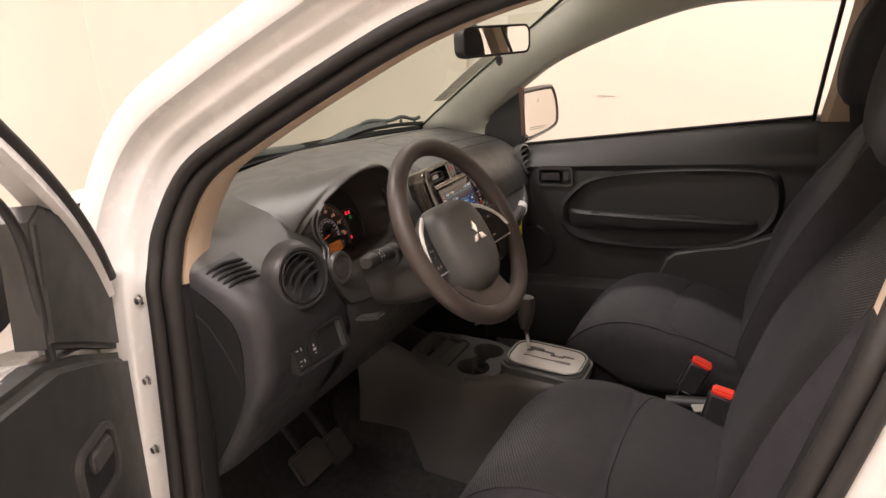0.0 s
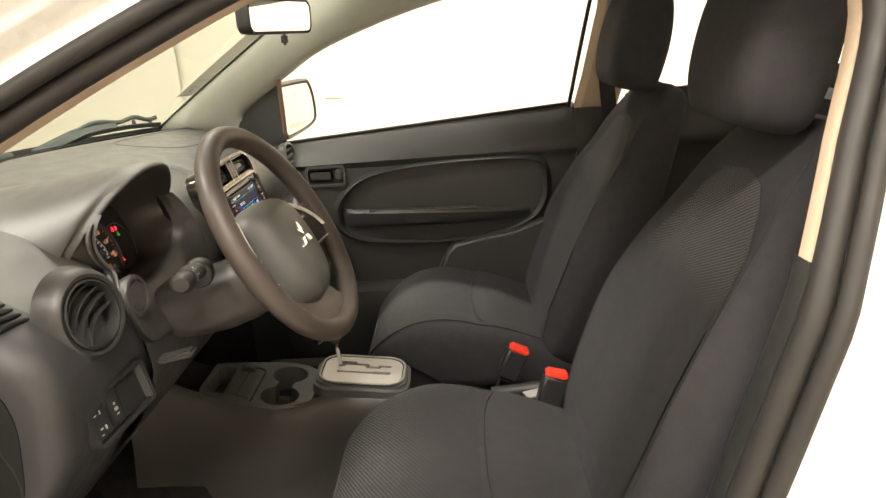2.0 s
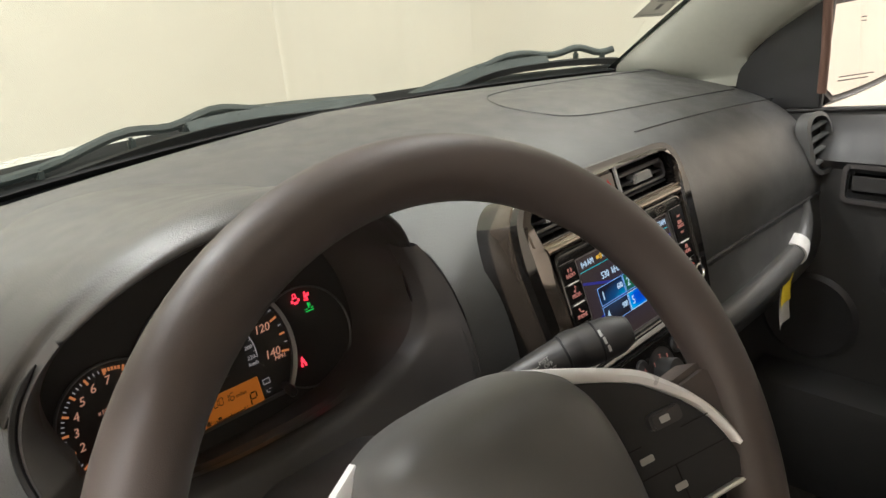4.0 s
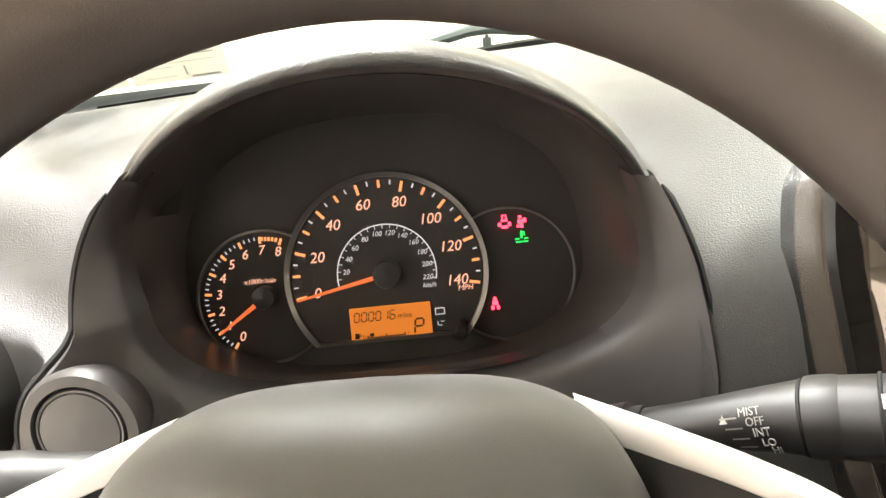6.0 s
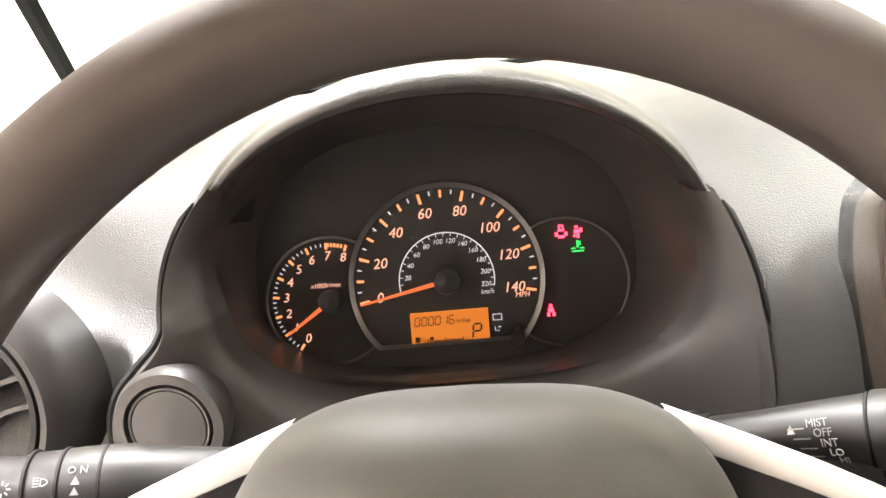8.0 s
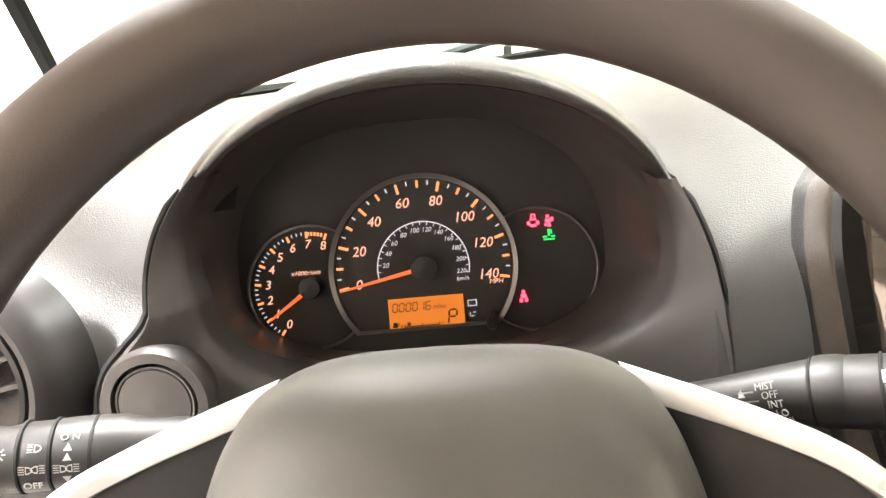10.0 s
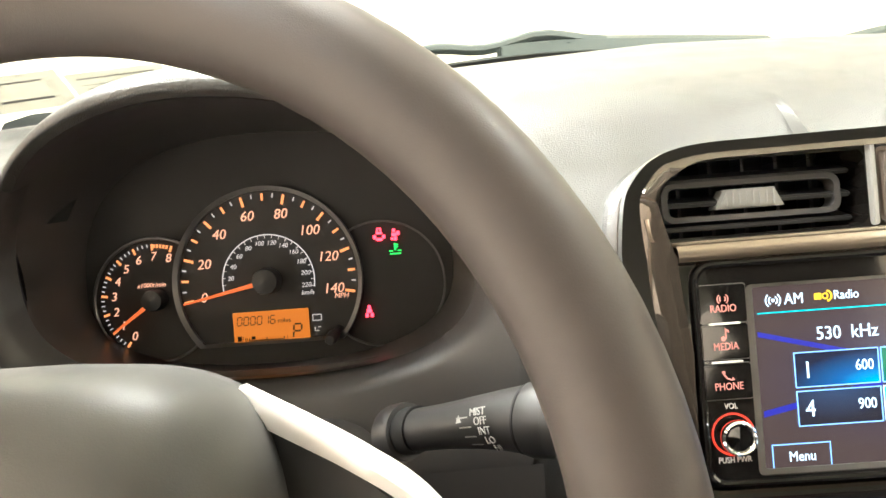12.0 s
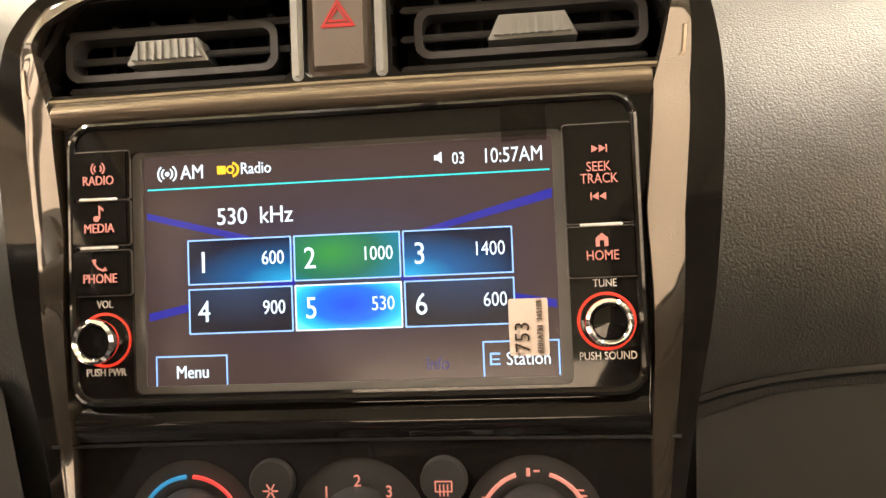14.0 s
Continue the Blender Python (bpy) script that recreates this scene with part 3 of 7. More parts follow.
for y, z in ((0.232, 0.905), (0.236, 0.765), (0.236, 0.640)):
    bolt = part("hinge_bolt", lathe([(0.011, 0), (0.011, 0.003), (0.007, 0.004), (0.007, 0.010), (0.004, 0.012)], pose(skin_x(z) - 0.004, y, z, 0, -90, 0), 6), M_CHROME, car, "zinc bolt on the door pillar")
striker = [(x - 0.024, y - 0.010, z + 0.060) for x, y, z in ((-0.825, -0.815, 0.60), (-0.85, -0.80, 0.605), (-0.868, -0.785, 0.615), (-0.868, -0.770, 0.632), (-0.845, -0.772, 0.638), (-0.822, -0.785, 0.635))]
part("striker_plate", lathe([(0.028, 0), (0.028, 0.004), (0.024, 0.006)], pose(-0.842, -0.808, 0.680, 0, -90, 0), 24), M_CHROME, car, "chrome lock plate")
part("rear_hinge", box(0.02, 0.026, 0.075, pose(-0.846, -0.880, 0.80, 0, 3, 0), 0.004), M_WHITE, car, "white painted hinge plate")
part("hinge_bolt", lathe([(0.009, 0), (0.009, 0.003), (0.006, 0.008)], pose(-0.857, -0.880, 0.825, 0, -90, 0), 6), M_WHITE, car)
part("striker_loop", tube(spline(striker, 20), 0.009), M_CHROME, car, "chrome door striker")

# floor pan, firewall and rear of the cabin
part("floor_pan", box(1.5, 2.6, 0.04, pose(0, -0.75, 0.17), 0.01), M_CARPET, car, "dark grey carpet")
part("toe_board", grid([[(x, 0.16, 0.19), (x, 0.34, 0.24), (x, 0.50, 0.42), (x, 0.56, 0.8)] for x in (-0.74, -0.4, 0.0, 0.4, 0.74)]), M_CARPET, car, "dark grey carpet")
part("tunnel", grid([[(-0.15, y, 0.19), (-0.115, y, 0.29), (-0.06, y, 0.33), (0.06, y, 0.33), (0.115, y, 0.29), (0.15, y, 0.19)] for y in (0.45, 0.2, -0.2, -0.9)]), M_CARPET, car, "dark grey carpet")
part("firewall", box(1.5, 0.03, 0.85, pose(0, 0.58, 0.56), 0.005), M_DARK, car)
part("kick_panel", box(0.02, 0.42, 0.80, pose(0.645, 0.40, 0.57), 0.004), M_CARPET, car, "dark kick panel")
part("rear_panel", box(1.3, 0.03, 0.95, pose(0, -2.25, 0.62), 0.005), M_DARK, car)
# unseen beam, added to keep bright light out of the fascia's reflection
part("hatch_light_stop", box(1.2, 0.06, 0.12, pose(0, -2.25, 1.39), 0.02), M_HEAD, car)
part("rear_bench", box(1.16, 0.16, 0.66, pose(0, -1.55, 0.70, -18), 0.05, 4), M_SEAT, car, "dark cloth rear bench")
part("sill_panel", box(0.10, 1.0, 0.16, pose(-0.75, -0.24, 0.26), 0.02), M_WHITE, car)
part("rear_quarter", box(0.04, 1.2, 0.75, pose(-0.74, -1.45, 0.60), 0.01), M_DARK, car)
part("outer_side", box(0.04, 2.4, 0.6, pose(0.80, -0.8, 0.55), 0.01), M_WHITE, car)
mat_pts = rrect(0.46, 0.55, 0.05)
part("floor_mat", plate(mat_pts, pose(-0.40, 0.02, 0.215, 6), 0.012, 0.004), M_CARPET, car, "dark tufted floor mat")
for x, y, z, w in ((-0.335, 0.22, 0.36, 0.075), (-0.46, 0.20, 0.40, 0.11)):
    part("pedal", box(w, 0.02, 0.07, pose(x, y, z, -35), 0.006), M_SEAL, car, "black rubber pedal")
    # arms near-black so that the footwell's shade sits in their colour
    part("pedal_arm", tube([(x, y + 0.01, z), (x, y + 0.12, z + 0.14), (x, y + 0.2, z + 0.28)], 0.008), M_VOID_SHADE, car)


# ---- passenger's doors ----
def skin_row(y, table):
    r = []
    for z0, x in table:
        z = z0 if z0 < 0.85 else 0.85 + (z0 - 0.85) / 0.15 * (sill(y) - 0.85)
        r.append((x, y, z))
    return r


PANEL = [(0.24, 0.63), (0.40, 0.625), (0.50, 0.620), (0.62, 0.612), (0.70, 0.610), (0.78, 0.610), (0.84, 0.610), (0.86, 0.612), (0.872, 0.605), (0.885, 0.600), (0.91, 0.608), (0.95, 0.626), (0.985, 0.648), (1.0, 0.664), (1.0, 0.70)]
door = thing("passenger_door", (0.66, -0.33, 0.3), "dark grained plastic front passenger door trim, closed, with an armrest", "car door")
part("door_panel", grid([skin_row(0.23 - 1.03 * i / 32, PANEL) for i in range(33)]), M_DOOR, door)
bowl = [(-0.085, 0.735), (-0.102, 0.768), (-0.150, 0.814), (-0.225, 0.842), (-0.37, 0.860), (-0.55, 0.866), (-0.660, 0.860), (-0.702, 0.832), (-0.706, 0.745), (-0.665, 0.682), (-0.567, 0.642), (-0.439, 0.626), (-0.30, 0.625), (-0.15, 0.64), (-0.09, 0.68)]
loop = [np.array(p) for p in spline(bowl + bowl[:1], 72)][:-1]
cen = np.array([-0.42, 0.745])
rows = []
for sc, x in ((1.060, 0.612), (1.034, 0.602), (1.012, 0.5900), (1.000, 0.5885), (0.985, 0.592), (0.968, 0.608), (0.945, 0.628), (0.90, 0.640), (0.6, 0.642), (0.2, 0.642)):
    rows.append([(x, *(cen + (p - cen) * sc)) for p in loop])
part("armrest_bowl", grid([list(r) for r in rows], closed_u=True, caps=True), M_DOOR, door, "scooped door insert")
rows = []
for i in range(25):
    f = i / 24
    y = -0.09 - 0.58 * f
    w = math.sin(math.pi * min(1, max(0.0, f)) ** 0.9) ** 0.45 if 0 < f < 1 else 0.0
    d = 0.008 + 0.055 * w
    zt, zb = 0.733 - 0.02 * f * f, 0.69
    rows.append([(0.64, y, zt - 0.004), (0.63 - d * 0.75, y, zt - 0.002), (0.63 - d * 0.90, y, zt + 0.003), (0.63 - d, y, zt + 0.001), (0.63 - d - 0.005, y, zt - 0.008), (0.63 - d - 0.002, y, zt - 0.018), (0.63 - d, y, zb + 0.002), (0.63 - d * 0.8, y, zb - 0.010), (0.63, y, zb - 0.016)])
part("armrest", grid(rows), M_DOOR, door)
part("pull_slot", box(0.012, 0.135, 0.010, pose(0.572, -0.435, 0.729), 0.004), M_TRIM, door, "grey pull-handle slot")
part("window_switch", box(0.012, 0.05, 0.006, pose(0.580, -0.205, 0.731), 0.002), M_DARK, door, "black window switch")
pocket = [(-0.36, 0.48), (-0.375, 0.53), (-0.405, 0.595), (-0.43, 0.617), (-0.50, 0.632), (-0.60, 0.648), (-0.74, 0.70), (-0.78, 0.70), (-0.78, 0.28), (-0.30, 0.28), (-0.33, 0.40)]
part("lower_panel", plate([(-y, z) for y, z in pocket], Matrix(((0, 0, -1, 0.575), (-1, 0, 0, 0), (0, 1, 0, 0), (0, 0, 0, 1))), 0.05, 0.010, 3), M_DOOR, door, "raised lower door panel")
part("door_pocket", grid([[(x, y, z) for x, z in ((0.62, 0.50), (0.585, 0.50), (0.560, 0.485), (0.556, 0.46), (0.566, 0.32), (0.585, 0.27))] for y in (0.10, 0.0, -0.1, -0.2, -0.32)]), M_DOOR, door, "open map pocket")
part("speaker_grille", lathe([(0.075, 0), (0.078, 0.004), (0.070, 0.010), (0.0, 0.006)], pose(0.614, 0.03, 0.60, 0, -90, 0), 32), M_DARK, door, "round black speaker grille")
part("latch_bezel", ring(rrect(0.118, 0.062, 0.012), rrect(0.104, 0.048, 0.008), Matrix(((0, 0, -1, 0.600), (-1, 0, 0, -0.058), (0, 1, 0, 0.838), (0, 0, 0, 1))), 0.014), M_TRIM, door, "door latch surround")
# sheet behind the lever, blackened to carry the recess's shade
part("latch_recess", plate(rrect(0.106, 0.050, 0.008), Matrix(((0, 0, -1, 0.606), (-1, 0, 0, -0.058), (0, 1, 0, 0.838), (0, 0, 0, 1))), 0.002), M_VOID_SHADE, door, "latch recess with its shade in the colour")
part("latch_lever", box(0.010, 0.070, 0.032, pose(0.603, -0.045, 0.840), 0.005), M_DOOR, door, "dark latch lever")
part("lock_knob", box(0.012, 0.022, 0.030, pose(0.602, -0.098, 0.842), 0.004), M_TRIM, door, "grey lock knob")
part("sail_panel", plate([(-0.205, 0.93), (-0.06, 0.938), (-0.055, 1.125), (-0.09, 1.105), (-0.150, 1.055), (-0.195, 1.0)], Matrix(((0, 0, -1, 0.655), (-1, 0, 0, 0), (-0.0, 1, 0.0, 0), (0, 0, 0, 1))), 0.012, 0.003), M_DARK, door, "black mirror base panel")
part("sail_edge", tube([(0.650, 0.058, 0.965), (0.640, 0.055, 1.03), (0.612, 0.050, 1.125)], 0.007), M_BROWN, door, "brown window edge")
pane = part("window_glass", grid([[(0.676, 0.17, 0.93), (0.558, 0.06, 1.34)], [(0.668, -0.80, 0.98), (0.545, -0.83, 1.36)]]), M_SIDEGLASS, door, "clear side window")
pane.visible_shadow = False
part("window_pillar", tube(spline([(0.665, -0.782, 0.98), (0.60, -0.805, 1.15), (0.536, -0.83, 1.32)], 8), 0.006), M_SEAL, door, "black window channel")
part("sill_seal", tube([(0.660, 0.20, sill(0.20) + 0.001), (0.660, -0.30, sill(-0.3) + 0.001), (0.660, -0.79, sill(-0.79) + 0.001)], 0.004), M_SEAL, door, "black window-sill seal")

rear = thing("rear_door", (0.66, -1.3, 0.3), "dark plastic rear passenger door trim, closed", "car door")
part("door_panel", grid([skin_row(-0.96 - 0.9 * i / 12, PANEL) for i in range(13)]), M_DOOR, rear)
pane = part("window_glass", grid([[(0.668, -0.95, 1.0), (0.545, -0.97, 1.34)], [(0.668, -1.85, 1.06), (0.545, -1.85, 1.34)]]), M_SIDEGLASS, rear, "clear side window")
pane.visible_shadow = False
part("sill_seal", tube([(0.660, -0.95, sill(-0.95) + 0.001), (0.660, -1.85, sill(-1.85) + 0.001)], 0.004), M_SEAL, rear, "black window-sill seal")
part("b_pillar_trim", grid([[(x + 0.008, -0.795 - o * 0.2, z), (x - 0.014, -0.815 - o * 0.2, z), (x - 0.018, -0.87 - o * 0.2, z), (x + 0.03, -0.93 - o * 0.2, z)] for x, z, o in ((0.655, 0.985, 0.0), (0.62, 1.08, 0.1), (0.58, 1.2, 0.2), (0.54, 1.32, 0.3))]), M_BEIGE, car, "beige B-pillar trim")
part("b_pillar_trim", grid([[(x + 0.03, -0.78, z), (x - 0.016, -0.80, z), (x - 0.02, -0.90, z), (x + 0.03, -0.96, z)] for x, z in ((0.64, 0.24), (0.62, 0.60), (0.615, 0.85), (0.65, 0.995))]), M_DOOR, car, "dark lower B-pillar trim")
belt = [(0.598, -0.875, 1.30), (0.600, -0.88, 1.10), (0.600, -0.90, 0.9), (0.60, -0.92, 0.6)]
solo("seat_belt", thicken(grid([[(p[0], p[1] - 0.022, p[2]), (p[0] - 0.002, p[1] + 0.022, p[2])] for p in spline(belt, 12)]), 0.0015), M_SEAL, "black webbing seat belt hanging on the B-pillar", "seat belt")

# ---- outside mirror ----
om = thing("door_mirror", (0.75, 0.07, 1.0), "door mirror in a brown-grey housing with an etched notice", "mirror")
MM = Matrix.Translation((0.750, 0.042, 1.030)) @ pose(0, 0, 0, 0, 0, -26) @ pose(0, 0, 0, 87)
shape = [(-0.078, 0.060), (-0.07, 0.068), (0.055, 0.074), (0.078, 0.066), (0.090, 0.030), (0.092, -0.020), (0.080, -0.050), (0.03, -0.068), (-0.045, -0.082), (-0.062, -0.078), (-0.078, -0.05)]
shp = [tuple(p) for p in spline(shape + shape[:1], 60)][:-1]
rows = [[(x * s, y * s, z) for x, y in shp] for s, z in ((0.93, 0.002), (1.03, 0.008), (1.13, -0.004), (1.13, -0.03), (0.95, -0.07), (0.6, -0.10), (0.1, -0.11))]
b = grid(rows, closed_u=True, caps=True)
b.transform(MM)
part("housing", b, M_SHELL, om)
part("mirror_glass", plate([(x * 0.93, y * 0.93) for x, y in shp], up(MM, 0.005), 0.002), M_MIRROR, om, "mirror glass")
for q in ((-0.042, -0.050, 0.030, -0.0485), (-0.045, -0.056, 0.018, -0.0545), (-0.004, 0.040, 0.006, 0.0415), (-0.004, 0.034, 0.006, 0.0355)):
    bars("notice", [q], up(MM, 0.0054), M_SHELL, om, "faint etched notice")
part("foot", box(0.07, 0.03, 0.03, pose(0.712, 0.085, 0.955), 0.01), M_SHELL, om)

# ---- rear-view mirror ----
rv = thing("rear_view_mirror", (0, -0.11, 1.27), "dark-framed rear-view mirror on a stem", "mirror")
RM = Matrix.Translation((0.0, -0.115, 1.272)) @ pose(0, 0, 0, 0, 0, -16) @ pose(0, 0, 0, 91.5)
rows = [[(x * s, y * s, z) for x, y in rrect(0.25, 0.066, 0.020, n=6)] for s, z in ((0.955, 0.001), (1.0, 0.004), (1.03, -0.006), (1.0, -0.022), (0.8, -0.032), (0.3, -0.036))]
b = grid(rows, closed_u=True, caps=True)
b.transform(RM)
part("housing", b, M_DARK, rv)
part("mirror_glass", plate(rrect(0.238, 0.056, 0.016), up(RM, 0.0035), 0.002), M_MIRROR, rv, "mirror glass")
part("stem", tube([(0, -0.10, 1.28), (0, -0.05, 1.31), (0, 0.02, 1.36)], 0.009), M_DARK, rv)
part("day_night_tab", box(0.018, 0.012, 0.022, pose(0.0, -0.118, 1.228), 0.004), M_DARK, rv)

# ---- stickers on the windshield ----
def on_glass(u, k):
    """A place just inside the windshield: u from -1 to 1 across, k from 0 to 20 up."""
    j = min(19, int(k))
    e = EDGE[j].lerp(EDGE[j + 1], k - j)
    bow = 0.125 + 0.02 * k / 20
    return Vector((e.x * u, e.y + bow * (1 - u * u) - 0.003, e.z + 0.012 * (1 - u * u) - 0.003))


def sticker(name, u0, u1, k0, k1, material, label, lines):
    st = thing(name, on_glass((u0 + u1) / 2, k0), label, "sticker")
    part("paper", grid([[on_glass(u0 + (u1 - u0) * i / 8, k0 + (k1 - k0) * j / 6) for i in range(9)] for j in range(7)]), material, st)
    bm = bmesh.new()
    for a, b_, c, d in lines:
        q = [on_glass(u0 + (u1 - u0) * s, k0 + (k1 - k0) * t) + Vector((0, -0.001, -0.001)) for s, t in ((a, b_), (c, b_), (c, d), (a, d))]
        bm.faces.new([bm.verts.new(p) for p in q])
    part("print", bm, M_RING, st, "faint printed lines", smooth=False)


sticker("windshield_sticker", 0.86, 0.955, 3.9, 12.0, M_PAPER, "grey translucent sticker on the windshield edge", [(0.1, 0.02, 0.9, 0.025), (0.1, 0.21, 0.9, 0.217), (0.4, 0.06, 0.55, 0.10), (0.2, 0.12, 0.8, 0.13)])
sticker("paper_sticker", -0.965, -0.83, 0.65, 1.85, M_PAPER, "handwritten paper sticker at the foot of the windshield", [(0.1, 0.82, 0.9, 0.86), (0.1, 0.62, 0.9, 0.64), (0.15, 0.2, 0.45, 0.22), (0.15, 0.5, 0.45, 0.52), (0.55, 0.2, 0.57, 0.5), (0.6, 0.1, 0.9, 0.16)])
sticker("paper_sticker", -1.085, -0.970, 0.70, 2.1, M_PAPER, "handwritten paper sticker at the foot of the windshield", [(0.1, 0.8, 0.8, 0.84), (0.2, 0.3, 0.8, 0.36)])

# ---- wipers ----
def wiper(pts, label):
    pts = [(x, y, z - 0.013) for x, y, z in pts]
    w = thing("windshield_wiper", pts[0], label, "wiper", "wipers")
    line = [Vector(p) for p in spline(pts, 24)]
    part("arm", thicken(grid([[p + Vector((0, 0.020, -0.002)), p + Vector((0, 0.006, 0.014)), p + Vector((0, -0.010, 0.011)), p + Vector((0, -0.018, -0.002))] for p in line[:15]]), 0.004), M_WIPER, w)
    part("bridge", tube([p + Vector((0, -0.004, 0.008 + 0.010 * math.sin(i / 14 * 6.28) ** 2)) for i, p in enumerate(line[8:])], 0.0064, 8), M_WIPER, w)
    part("blade", thicken(grid([[p + Vector((0, -0.01, -0.012)), p + Vector((0, -0.014, -0.001))] for p in line[4:]]), 0.006), M_SEAL, w, "rubber blade")
    for k in (10, 14, 18, 22):
        part("claw", box(0.010, 0.010, 0.018, Matrix.Translation(line[k] + Vector((0, -0.008, 0.002))), 0.003), M_WIPER, w)


wiper([(0.18, 0.600, 1.012), (0.06, 0.605, 1.022), (-0.06, 0.600, 1.030), (-0.16, 0.588, 1.030), (-0.26, 0.57, 1.024), (-0.42, 0.52, 1.012)], "black driver's side windshield wiper at rest")
wiper([(0.255, 0.585, 1.004), (0.33, 0.572, 1.018), (0.42, 0.545, 1.036), (0.52, 0.50, 1.040), (0.58, 0.465, 1.038), (0.63, 0.43, 1.034)], "black passenger's side windshield wiper at rest")


# ---- seats ----
def seat_section(w, z0, z1, bol, n=40):
    """A rounded section with side bolsters raised by bol."""
    out = []
    for k in range(n):
        a = 2 * math.pi * k / n
        c, s = math.cos(a), math.sin(a)
        e = 0.55
        x = w * math.copysign(abs(c) ** e, c)
        h = math.copysign(abs(s) ** e, s)
        zz = z0 + (z1 - z0) * (h + 1) / 2
        if h > 0:
            q = abs(x) / w
            zz += bol * math.exp(-((q - 0.84) / 0.15) ** 2) * h - 0.012 * (1 - q * q) * h
        out.append((x, zz))
    return out


CUSHION = [(-0.180, 0.15, 0.33, 0.385, 0), (-0.186, 0.19, 0.32, 0.425, 0.0), (-0.203, 0.215, 0.32, 0.465, 0.002), (-0.232, 0.231, 0.32, 0.500, 0.004), (-0.270, 0.240, 0.32, 0.530, 0.007), (-0.32, 0.246, 0.33, 0.552, 0.010), (-0.38, 0.25, 0.34, 0.559, 0.013), (-0.44, 0.25, 0.34, 0.551, 0.014), (-0.478, 0.25, 0.34, 0.539, 0.014), (-0.51, 0.25, 0.34, 0.536, 0.012), (-0.56, 0.248, 0.34, 0.522, 0.010), (-0.62, 0.246, 0.34, 0.498, 0.008), (-0.70, 0.235, 0.35, 0.470, 0.0), (-0.75, 0.22, 0.36, 0.44, 0)]
BACK = [(-0.06, 0.19, -0.10, -0.02, 0), (-0.04, 0.235, -0.13, 0.0, 0.0), (0.03, 0.262, -0.14, 0.008, 0.018), (0.14, 0.276, -0.145, 0.012, 0.034), (0.26, 0.272, -0.14, 0.014, 0.042), (0.37, 0.250, -0.13, 0.010, 0.036), (0.46, 0.222, -0.12, 0.006, 0.022), (0.54, 0.192, -0.11, 0.008, 0.008), (0.60, 0.168, -0.10, 0.0, 0.0), (0.64, 0.140, -0.09, -0.010, 0), (0.658, 0.105, -0.08, -0.024, 0), (0.664, 0.06, -0.065, -0.045, 0)]
HEADREST = [(0.0, 0.075, -0.035, 0.025, 0), (0.004, 0.104, -0.055, 0.045, 0), (0.022, 0.122, -0.068, 0.060, 0), (0.06, 0.133, -0.072, 0.070, 0), (0.12, 0.138, -0.072, 0.074, 0), (0.18, 0.136, -0.064, 0.070, 0), (0.225, 0.124, -0.050, 0.058, 0), (0.255, 0.098, -0.03, 0.042, 0), (0.263, 0.06, -0.01, 0.02, 0)]


